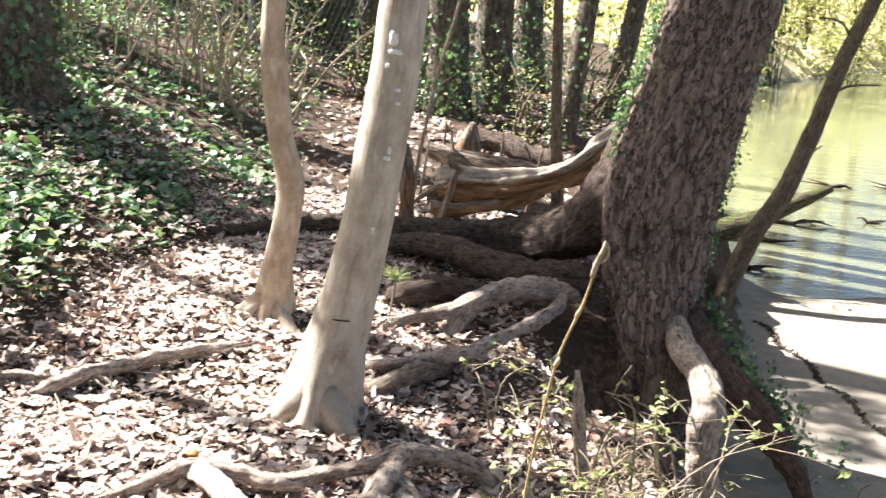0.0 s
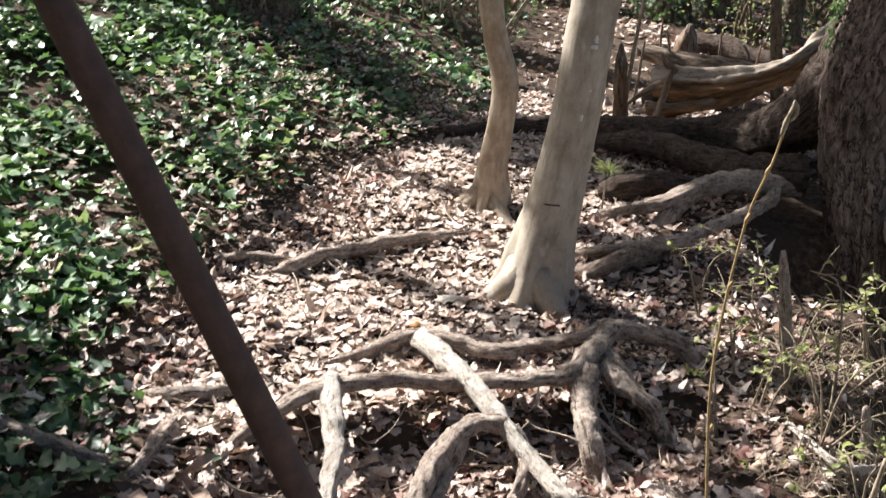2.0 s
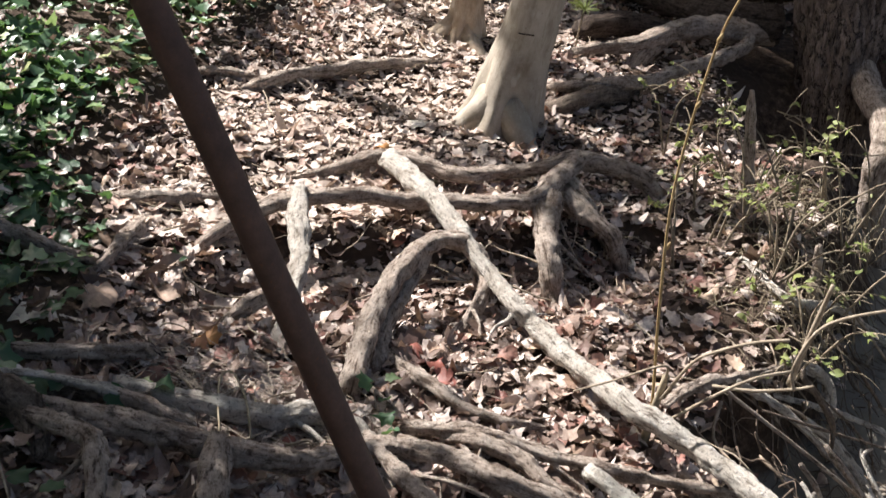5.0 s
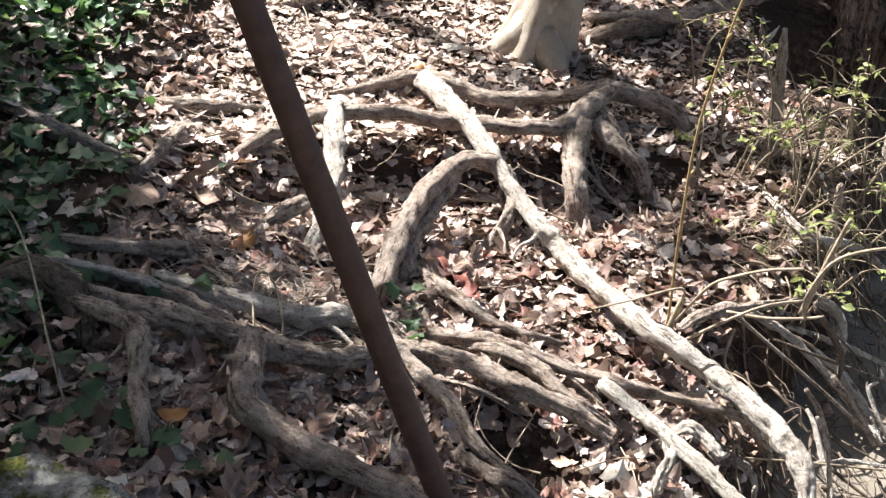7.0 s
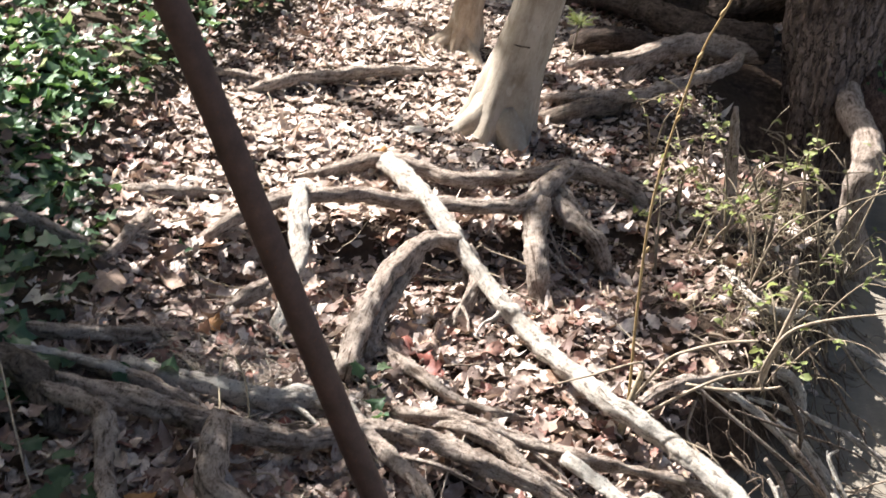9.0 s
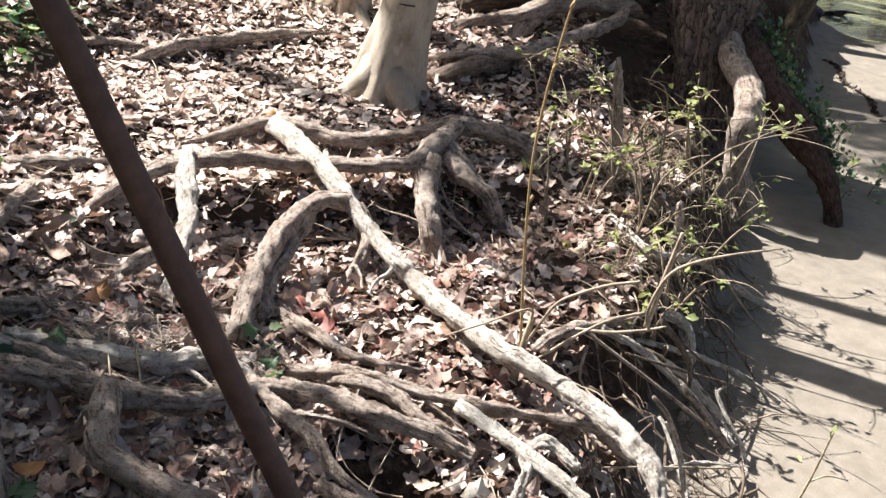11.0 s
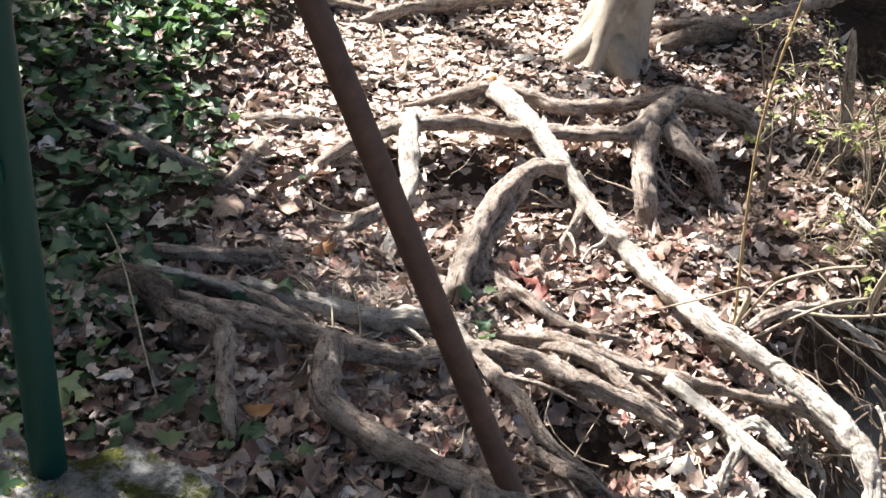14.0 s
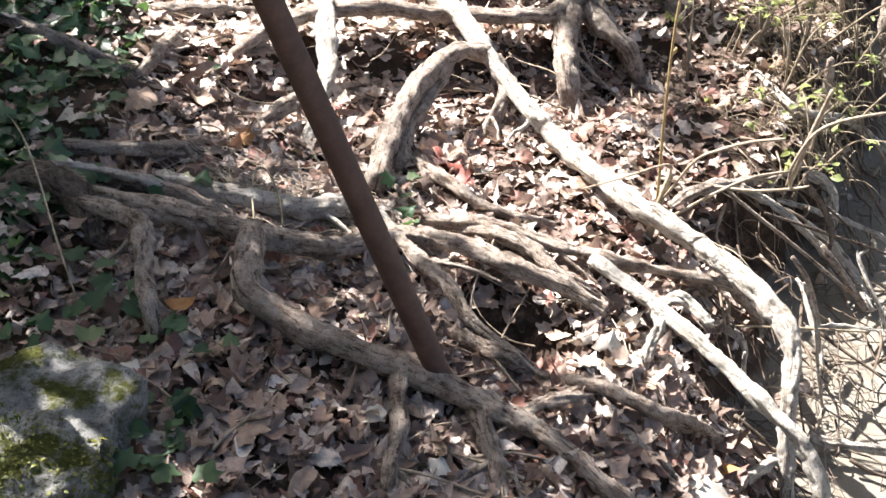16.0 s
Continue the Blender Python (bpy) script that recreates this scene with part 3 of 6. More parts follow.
def root(tree, pts, material, sides=22, rootlets=0, free=()):
    """An exposed root through (x, y, rise above the ground, radius) points, and on through free points (x, y, z, radius) clear of the bank."""
    world = [(x, y, (height(x, y) if up > 0.025 else bare(x, y)) + up, r) for x, y, up, r in pts] + list(free)
    label = {pale_root: "pale worn root", peeled_root: "smooth bleached white root"}.get(material, "")
    turn = len(world) * 1.7 + world[0][0] * 9

    def fibres(a, z, q):
        r = 0.02
        return r * (0.16 * math.sin(2 * a + turn + 4 * noise.noise(q * 5)) + 0.10 * math.sin(5 * a + turn * 2 + 6 * noise.noise(q * 7))) + 0.007 * max(0.0, noise.noise(q * 11 + Vector((turn, 0, 0))) - 0.25) * 2 + 0.0045 * noise.noise(q * 48) + 0.0025 * noise.noise(q * 90)

    body = stem("root", world, material, tree, label, sides=sides, cuts=11, rough=0.26, grain=17.0, ridge=fibres)
    if rootlets:
        r = np.random.default_rng(int(abs(pts[0][0] * 971 + pts[0][1] * 373)) + 3)
        for k in range(rootlets):
            j = int(r.integers(0, len(pts) - 1))
            u = r.uniform(0, 1)
            x, y, up, thick = (np.array(pts[j]) * (1 - u) + np.array(pts[j + 1]) * u)
            along = math.atan2(pts[j + 1][1] - pts[j][1], pts[j + 1][0] - pts[j][0])
            a = along + r.choice([-1, 1]) * r.uniform(0.3, 1.5)
            d, t = r.uniform(0.06, 0.26), min(thick * 0.4, r.choice([0.003, 0.004, 0.006, 0.009]))
            line = [(x, y, height(x, y) + up, t * 1.3)]
            for v in (0.3, 0.65, 1.0):
                px, py = x + math.cos(a) * d * v + r.normal(0, 0.012), y + math.sin(a) * d * v + r.normal(0, 0.012)
                line.append((px, py, height(px, py) * (1 - v) + bare(px, py) * v + max(up, 0.02) * (1 - v) * 0.8 + 0.012, t * (1.15 - 0.8 * v)))
            stem("rootlet", line, material, body, sides=7, cuts=4, rough=0.3, grain=40)
    return body


def boulder(at, size, seed, lumps=0.2, flat=0.0, fine=5, square=0.62):
    """A rounded block with broken faces."""
    bm = bmesh.new()
    bmesh.ops.create_icosphere(bm, subdivisions=fine, radius=1)
    shift = Vector((seed * 3.1, seed * 1.7, 0))
    verts = []
    for v in bm.verts:
        p = v.co.copy()
        m = max(abs(p.x), abs(p.y), abs(p.z)) ** square
        p = p / m
        w = 1 + lumps * (noise.noise(p * 1.3 + shift) + 0.5 * noise.noise(p * 3.1 + shift) + 0.3 * noise.noise(p * 8 + shift) + 0.14 * noise.noise(p * 20 + shift) + 0.12 * noise.noise(p * 42 + shift) + 0.08 * noise.noise(p * 75 + shift))
        p = p * w
        if flat:
            p.z = min(p.z, flat + 0.12 * noise.noise(p * 4 + shift) + 0.05 * noise.noise(p * 11))
        verts.append((at[0] + p.x * size[0], at[1] + p.y * size[1], at[2] + p.z * size[2]))
    faces = [tuple(q.index for q in f.verts) for f in bm.faces]
    bm.free()
    return verts, faces


# ---- ground, sand bar and river: one sheet to the horizon ----


def steps(*runs):
    """Grid lines: runs of (end, step), the first giving the start alone."""
    out = [runs[0][0]]
    for end, step in runs[1:]:
        n = max(1, round((end - out[-1]) / step))
        out += list(np.linspace(out[-1], end, n + 1)[1:])
    return out


GX = steps((-160, 0), (-40, 15), (-12, 2.5), (-5, 0.5), (-2.8, 0.12), (2.6, 0.04), (5, 0.2), (14, 0.9), (40, 4), (160, 15))
GY = steps((-80, 0), (-10, 10), (-2, 1), (0.6, 0.2), (5.6, 0.04), (9, 0.07), (14, 0.16), (32, 0.6), (60, 4), (200, 14))
grid = [(x, y, bare(x, y)) for y in GY for x in GX]
nx = len(GX)
quads = [(j * nx + i, j * nx + i + 1, (j + 1) * nx + i + 1, (j + 1) * nx + i) for j in range(len(GY) - 1) for i in range(nx - 1)]
ground = tagged(new("ground", mesh_of("ground", grid, quads, ground_mat)), "leafy soil terrace falling over a bank to pale sand", "ground", kind="structure")
wx = [2.2 + 0.5 * k for k in range(30)] + [20, 40, 90, 160]
wy = [6 + 0.5 * k for k in range(60)] + [45, 70, 120, 200]
wx, wy = [0.5, 1.5] + wx, [-80, -20, 0] + wy
water = tagged(new("water", mesh_of("water", [(x, y, WATER) for y in wy for x in wx],
    [(j * len(wx) + i, j * len(wx) + i + 1, (j + 1) * len(wx) + i + 1, (j + 1) * len(wx) + i) for j in range(len(wy) - 1) for i in range(len(wx) - 1)], water_mat)),
    "shallow greenish river water with a sandy edge", "river", kind="structure")

# ---- trees ----
BEECH = ((-0.66, 4.66, -0.16, 0.20), (-0.63, 4.67, 0.0, 0.175), (-0.605, 4.68, 0.13, 0.150), (-0.585, 4.68, 0.28, 0.132), (-0.53, 4.68, 0.56, 0.108), (-0.48, 4.68, 0.84, 0.098),
         (-0.45, 4.68, 1.1, 0.096), (-0.41, 4.68, 1.43, 0.092), (-0.39, 4.68, 1.75, 0.088), (-0.30, 4.70, 3.0, 0.08), (-0.2, 4.8, 5.0, 0.065), (-0.15, 4.8, 7.0, 0.045))
KINKED = ((-1.04, 5.6, -0.05, 0.15), (-1.01, 5.6, 0.10, 0.115), (-0.995, 5.6, 0.22, 0.088), (-0.985, 5.6, 0.38, 0.074), (-0.95, 5.6, 0.64, 0.064), (-0.945, 5.6, 0.8, 0.066), (-1.0, 5.6, 1.01, 0.058),
          (-1.03, 5.6, 1.21, 0.06), (-1.05, 5.6, 1.41, 0.056), (-1.05, 5.6, 1.65, 0.052), (-1.0, 5.65, 3.0, 0.045), (-0.9, 5.7, 5.0, 0.035))
BIG = ((0.87, 6.2, -0.75, 0.19), (0.87, 6.2, -0.4, 0.18), (0.866, 6.22, -0.12, 0.185), (0.872, 6.25, 0.16, 0.235), (0.852, 6.25, 0.46, 0.272), (0.858, 6.25, 0.78, 0.29), (0.91, 6.25, 1.08, 0.28), (0.975, 6.25, 1.42, 0.272),
       (1.045, 6.25, 1.78, 0.27), (1.3, 6.3, 3.2, 0.25), (1.8, 6.4, 5.5, 0.21), (2.4, 6.5, 8.0, 0.15))
THIN = ((0.455, 8.4, 0.05, 0.05), (0.45, 8.4, 0.25, 0.045), (0.38, 8.4, 0.88, 0.038), (0.32, 8.4, 1.66, 0.034), (0.2, 8.4, 3.2, 0.028), (0.15, 8.4, 5.0, 0.018))
LEANING = ((1.46, 7.7, -0.35, 0.075), (1.54, 7.7, -0.12, 0.07), (1.67, 7.7, 0.28, 0.062), (1.83, 7.7, 0.59, 0.062), (1.95, 7.7, 0.99, 0.055), (2.06, 7.7, 1.42, 0.05), (2.2, 7.7, 1.83, 0.045), (2.7, 7.8, 3.2, 0.03))


def beech_base(a, z, q):
    """The buttressed foot of a smooth trunk."""
    return 0.028 * max(0.0, 0.42 - z) / 0.42 * (math.sin(a * 5 + 0.6) + 0.5 * math.sin(a * 9))


def furrows(a, z, q):
    """Deep plates and furrows, long up the trunk."""
    w = 0.5 * noise.noise(q * 7)
    n = noise.noise(Vector((q.x * 25 + w, q.y * 25 + w, z * 3.4)))
    m = noise.noise(Vector((q.x * 48 + 5, q.y * 48, z * 8.0)))
    cross = noise.noise(Vector((q.x * 14, q.y * 14, z * 22.0)))
    flare = 0.03 * max(0.0, 0.6 - z) * (math.sin(a * 4 + 1.0) + 0.6 * math.sin(a * 7 + z * 2))
    return 0.006 - 0.014 * math.exp(-(n * 8) ** 2) - 0.006 * math.exp(-(m * 7) ** 2) - 0.004 * math.exp(-(cross * 9) ** 2) + 0.003 * noise.noise(q * 60) + flare


beech = thing("beech_tree", (-0.62, 4.68, 0.05), "smooth pale grey beech trunk leaning beside leafy path", "tree")
stem("trunk", BEECH, smooth_bark, beech, sides=44, cuts=9, rough=0.03, grain=7.0, ridge=beech_base)
scar = [(-0.53 + 0.116 * math.cos(a), 4.68 + 0.116 * math.sin(a), 0.52 + 0.03 * math.cos(a) - 0.03 * (a - 3.6), 0.003) for a in (3.0, 3.3, 3.7, 4.1, 4.5, 4.9)]
stem("scar", scar, dark_bark, beech, "dark ring scar", sides=6, cuts=4)
for toe in (((-0.64, 4.64, 0.12, 0.10), (-0.72, 4.6, 0.04, 0.07), (-0.80, 4.57, -0.02, 0.045), (-0.88, 4.55, -0.05, 0.03)), ((-0.58, 4.62, 0.12, 0.09), (-0.52, 4.55, 0.03, 0.06), (-0.46, 4.5, -0.02, 0.045), (-0.38, 4.46, -0.05, 0.03))):
    stem("root", [(x, y, height(x, y) + up, r) for x, y, up, r in toe], smooth_bark, beech, sides=18, cuts=6, rough=0.12, grain=12)
for x, z, w, tall in ((-0.412, 1.555, 0.016, 0.02), (-0.403, 1.51, 0.02, 0.008), (-0.391, 1.374, 0.012, 0.006), (-0.386, 1.325, 0.01, 0.005), (-0.405, 1.149, 0.007, 0.012), (-0.412, 1.121, 0.012, 0.008), (-0.447, 0.843, 0.007, 0.011), (-0.43, 1.46, 0.006, 0.006), (-0.42, 0.95, 0.005, 0.005)):
    part("lichen_patch", mesh_of("lichen_patch", *boulder((x, 4.589 + 0.02 * abs(x + 0.43), z), (w, 0.006, tall), int(z * 40), 0.6, 0, 3), lichen), beech, "white lichen patch")
crown(beech, (-0.15, 4.8, 6.9, 0.05), 2.6, 11, 2600, 5, bark=smooth_bark)
kinked = thing("young_tree", (-1.01, 5.6, 0.12), "slender tan young tree with a kinked trunk", "tree")
stem("trunk", KINKED, tan_bark, kinked, sides=30, cuts=8, rough=0.06, grain=8.0, ridge=beech_base)
for toe in (((-1.0, 5.6, 0.05, 0.06), (-0.93, 5.5, 0.015, 0.04), (-0.82, 5.38, -0.035, 0.025)), ((-1.05, 5.6, 0.05, 0.06), (-1.14, 5.54, 0.005, 0.04), (-1.24, 5.5, -0.04, 0.02))):
    root(kinked, toe, tan_bark)
crown(kinked, (-0.9, 5.7, 4.9, 0.035), 1.8, 12, 1500, 5, bark=smooth_bark)

big_tree = thing("riverside_tree", (0.9, 6.25, 0.0), "large dark tree with furrowed bark and exposed roots", "tree")
stem("trunk", BIG, big_bark, big_tree, sides=190, cuts=24, rough=0.02, grain=4.0, ridge=furrows)
# shade is put into the darker roots' colour, sunlight into the paler ones
root(big_tree, ((0.67, 7.12, 0.3, 0.186), (0.44, 7.12, 0.22, 0.152), (0.17, 7.03, 0.17, 0.12), (-0.12, 6.88, 0.14, 0.101), (-0.42, 6.9, 0.12, 0.085), (-0.7, 7.05, 0.08, 0.067), (-0.94, 7.07, 0.06, 0.054), (-1.15, 6.92, 0.04, 0.047), (-1.4, 6.72, 0.03, 0.042), (-1.68, 6.56, 0, 0.035), (-1.89, 6.31, -0.03, 0.025)), dark_bark)
root(big_tree, ((0.53, 6.26, 0.227, 0.104), (0.29, 6.22, 0.202, 0.089), (0.05, 6.33, 0.18, 0.081), (-0.2, 6.59, 0.15, 0.078), (-0.43, 6.73, 0.1, 0.07), (-0.64, 6.84, 0.02, 0.059)), dark_bark)
root(big_tree, ((0.5, 6.25, 0.187, 0.075), (0.33, 6.13, 0.176, 0.062), (0.17, 6.05, 0.162, 0.055), (0, 5.89, 0.135, 0.05), (-0.15, 5.75, 0.095, 0.04), (-0.34, 5.68, 0.055, 0.03), (-0.55, 5.63, -0.02, 0.022)), root_bark)
root(big_tree, ((-0.02, 5.93, 0.1, 0.046), (-0.11, 5.76, 0.06, 0.042), (-0.17, 5.68, -0.03, 0.034)), root_bark)
root(big_tree, ((0.38, 6.17, 0.167, 0.045), (0.37, 6.01, 0.168, 0.035), (0.26, 5.75, 0.16, 0.031), (0.1, 5.47, 0.135, 0.03), (-0.05, 5.23, 0.115, 0.029), (-0.22, 5.16, 0.085, 0.028), (-0.39, 5.12, 0.06, 0.026), (-0.57, 5.19, -0.02, 0.022)), root_bark)
root(big_tree, ((-0.12, 5.27, 0.02, 0.046), (-0.26, 5.08, 0.06, 0.049), (-0.37, 4.95, 0.05, 0.045), (-0.48, 4.9, 0, 0.04), (-0.54, 4.82, -0.04, 0.028)), brown_root)
root(big_tree, ((-0.02, 6.13, 0.04, 0.073), (-0.2, 6.05, 0.1, 0.069), (-0.34, 5.97, 0.1, 0.065), (-0.48, 6, 0.03, 0.057)), dark_bark)

stem("root", ((0.9, 6.3, 0.95, 0.17), (0.88, 6.2, 0.65, 0.2), (0.87, 6.1, 0.36, 0.2), (0.868, 6.0, 0.1, 0.17), (0.885, 5.94, -0.25, 0.15), (0.91, 5.9, -0.65, 0.16)), big_bark, big_tree, sides=90, cuts=18, rough=0.05, grain=8, ridge=furrows)
stem("root", ((0.9, 6.12, 0.36, 0.06), (0.93, 6.0, 0.22, 0.072), (0.96, 5.82, 0.13, 0.072), (1.0, 5.6, 0.10, 0.07), (1.022, 5.43, 0.085, 0.072), (1.034, 5.34, 0.045, 0.076), (1.036, 5.29, -0.01, 0.078), (1.022, 5.27, -0.09, 0.076), (1.02, 5.265, -0.19, 0.07), (1.033, 5.265, -0.29, 0.066), (1.09, 5.27, -0.42, 0.06), (1.16, 5.29, -0.6, 0.06)), root_bark, big_tree,
     "pale bare root arching down to the sand", sides=20, cuts=8, rough=0.16, grain=13)
stem("root", ((0.98, 6.3, 1.7, 0.14), (0.9, 6.32, 1.35, 0.19), (0.80, 6.36, 1.0, 0.215), (0.68, 6.42, 0.74, 0.2), (0.53, 6.52, 0.53, 0.17), (0.36, 6.7, 0.4, 0.14), (0.14, 6.9, 0.31, 0.118), (-0.12, 6.92, 0.23, 0.10)), dark_bark, big_tree, sides=60, cuts=14, rough=0.06, grain=6, ridge=furrows)
REDDISH = ((0.98, 6.12, 0.3, 0.07), (1.06, 5.95, 0.15, 0.085), (1.13, 5.75, 0.06, 0.085), (1.21, 5.6, -0.015, 0.08), (1.335, 5.5, -0.13, 0.074), (1.43, 5.44, -0.24, 0.062), (1.495, 5.42, -0.335, 0.054), (1.545, 5.4, -0.44, 0.047), (1.59, 5.4, -0.6, 0.046))
FLANK = ((1.0, 6.3, 0.3, 0.12), (1.078, 6.2, 0.153, 0.1), (1.159, 6.0, 0.103, 0.08), (1.262, 5.9, -0.002, 0.06), (1.409, 5.9, -0.152, 0.05), (1.507, 5.9, -0.248, 0.04), (1.6, 5.88, -0.42, 0.03), (1.64, 5.86, -0.6, 0.03))
stem("root", REDDISH, red_root, big_tree, "reddish-brown root reaching down to the sand", sides=16, cuts=7, rough=0.2, grain=12)
stem("root", FLANK, dark_bark, big_tree, sides=12, cuts=6, rough=0.2)
stem("root", ((1.2, 5.6, -0.05, 0.05), (1.27, 5.53, -0.14, 0.045), (1.36, 5.48, -0.235, 0.03), (1.41, 5.46, -0.28, 0.012)), red_root, big_tree, sides=10, cuts=5, rough=0.2)
crown(big_tree, (2.4, 6.5, 7.9, 0.16), 4.0, 13, 4200, 7)
rng = np.random.default_rng(21)
part("ivy", mesh_of("ivy", *heap([clad(rng, BIG, 900, 0.034, 0.45, 2.5, 0.035, 0.12), clad(rng, BIG, 1100, 0.032, 0.9, 2.4, 0.045, 2.9), clad(rng, FLANK, 800, 0.04, -0.45, 0.2, 0.09), clad(rng, REDDISH[:7], 160, 0.04, -0.1, 0.3, 0.03, 0.6)]), ivy_leaf), big_tree, "small ivy leaves climbing the trunk edges and flank root", "stuff")

thin = thing("thin_tree", (0.45, 8.4, 0.18), "thin straight grey-brown tree behind a fallen log", "tree")
stem("trunk", THIN, sap_bark, thin, sides=14, cuts=6, rough=0.05)
crown(thin, (0.15, 8.4, 4.9, 0.02), 1.4, 14, 800, 4, bark=sap_bark)
leaning = thing("leaning_sapling", (1.54, 7.7, -0.15), "brown sapling leaning out over the sand bar", "tree")
stem("trunk", LEANING, sap_bark, leaning, sides=16, cuts=7, rough=0.07)
for a, b, c in (((2.0, 7.7, 1.2, 0.012), (2.12, 7.68, 1.28, 0.008), (2.3, 7.66, 1.3, 0.004)), ((1.9, 7.7, 0.85, 0.01), (1.96, 7.68, 0.86, 0.007), (2.0, 7.66, 0.9, 0.004)), ((2.1, 7.7, 1.55, 0.012), (2.0, 7.65, 1.66, 0.008), (1.85, 7.6, 1.68, 0.004))):
    stem("side_branch", (a, b, c), sap_bark, leaning, sides=6)
crown(leaning, (2.7, 7.8, 3.1, 0.03), 1.4, 15, 800, 4, bark=sap_bark)


def forest_tree(at, radius, lean, tall, seed, ivy=0, label="ivy-clad trunk in the shaded wood", bark=None, ivy_high=3.0, leafy=300, reach=None):
    """A trunk of the wood behind, with its flare, limbs and ivy."""
    x, y = at
    z = height(x, y)
    pts = [(x - lean * 0.1, y, z - 0.15, radius * 1.5), (x, y, z + 0.05, radius * 1.25), (x + lean * 0.3, y, z + 0.5, radius), (x + lean, y, z + 1.6, radius * 0.92),
           (x + lean * 2, y, z + 3.2, radius * 0.85), (x + lean * 2.6, y, z + tall * 0.65, radius * 0.7), (x + lean * 3, y, z + tall, radius * 0.5)]
    ob = thing("tree", (x, y, z), label, "tree", "trees of the wood")
    stem("trunk", pts, bark or ivy_bark, ob, sides=22, cuts=6, rough=0.1, grain=5)
    crown(ob, (pts[-1][0], pts[-1][1], pts[-1][2], radius * 0.5), reach or tall * 0.35, seed, leafy, 4)
    if ivy:
        r = np.random.default_rng(seed + 500)
        part("ivy", mesh_of("ivy", *clad(r, pts, int(ivy * 1.4), 0.062, z, z + ivy_high, 0.10 + 0.35 * radius), ivy_leaf), ob, "dark glossy ivy leaves", "stuff")
    return ob


# the broad ivy-grown trunk up the slope, then seven unseen trees added for shade
forest_tree((-3.27, 7.6), 0.37, 0.05, 9, 31, 1100, "broad old trunk wrapped in ivy above the slope")
forest_tree((-4.6, 3.35), 0.2, 0.0, 9, 32, 700, "unseen ivy-wrapped trunk added to shade the near bank")
forest_tree((-4.31, 6.0), 0.045, 0.0, 3.6, 51, 200, "unseen young ivy-wrapped tree added for its shade", leafy=1300, reach=0.55)
forest_tree((-4.41, 8.75), 0.1, 0.0, 4.2, 52, 200, "unseen young ivy-wrapped tree added for its shade", leafy=4200, reach=0.85)
forest_tree((-4.72, 7.2), 0.05, 0.0, 4.2, 56, 200, "unseen young ivy-wrapped tree added for its shade", leafy=1900, reach=0.48)
forest_tree((-3.49, 9.15), 0.1, 0.0, 4.2, 54, 150, "unseen young ivy-wrapped tree added for its shade", leafy=2200, reach=1.1)
forest_tree((-7.46, 8.8), 0.13, 0.0, 5.0, 55, 300, "unseen ivy-wrapped tree added to dapple the slope", leafy=600, reach=1.7)
forest_tree((-6.23, 4.45), 0.1, 0.0, 4.6, 53, 200, "unseen young ivy-wrapped tree added for its shade", leafy=800, reach=1.0)
forest_tree((-1.47, 13.0), 0.13, -0.02, 8, 33, 250)
forest_tree((-0.52, 11.5), 0.21, -0.09, 9, 34, 900)
forest_tree((-0.07, 12.0), 0.19, -0.10, 9, 35, 260, "grey trunk with ivy at its foot")
forest_tree((0.3, 14.0), 0.17, -0.12, 9, 36, 700)
forest_tree((0.57, 10.6), 0.095, 0.13, 7, 37, 160, "slim leaning trunk with sparse ivy")
forest_tree((-2.0, 14.2), 0.2, -0.05, 9, 38, 600)
forest_tree((-3.9, 13.0), 0.24, 0.05, 10, 39, 900)
forest_tree((-5.6, 11.0), 0.3, 0.05, 10, 40, 900, leafy=1500)
forest_tree((-1.0, 16.5), 0.22, 0.05, 10, 41, 500)
forest_tree((1.15, 12.6), 0.11, 0.2, 7, 43, 200)
forest_tree((-6.8, 16.0), 0.3, 0.0, 11, 45, 500)

# ---- exposed roots over the bank ----
lattice = thing("exposed_roots", (-0.6, 3.6, 0.0), "network of grey weathered roots exposed over a leafy bank", "tree roots")
root(lattice, ((-1.25, 3.76, -0.002, 0.019), (-1.14, 3.83, 0.018, 0.024), (-1.04, 3.93, 0.048, 0.028), (-0.95, 4, 0.068, 0.031), (-0.79, 3.99, 0.068, 0.033), (-0.63, 3.98, 0.058, 0.03), (-0.48, 4.12, 0.068, 0.029), (-0.35, 4.14, 0.098, 0.031), (-0.26, 4.24, 0.128, 0.038), (-0.12, 4.29, 0.118, 0.039), (0.01, 4.32, 0.078, 0.037), (0.09, 4.31, -0.012, 0.03)), root_bark, rootlets=4)
root(lattice, ((-1.3, 3.06, -0.011, 0.017), (-1.26, 3.1, 0.029, 0.022), (-1.21, 3.21, 0.068, 0.027), (-1.13, 3.33, 0.098, 0.029), (-1.06, 3.45, 0.108, 0.03), (-0.9, 3.54, 0.108, 0.03), (-0.75, 3.61, 0.108, 0.03), (-0.6, 3.68, 0.098, 0.03), (-0.45, 3.75, 0.098, 0.029), (-0.34, 3.83, 0.108, 0.035), (-0.3, 3.96, 0.118, 0.043), (-0.25, 4.21, 0.128, 0.038)), root_bark, rootlets=4)
root(lattice, ((-0.33, 3.86, 0.098, 0.034), (-0.29, 3.73, 0.078, 0.031), (-0.23, 3.62, 0.038, 0.024), (-0.2, 3.53, -0.012, 0.02)), root_bark, rootlets=4)
root(lattice, ((-0.26, 4.06, 0.108, 0.033), (-0.16, 3.99, 0.058, 0.026), (-0.06, 4, -0.012, 0.02)), root_bark, rootlets=4)
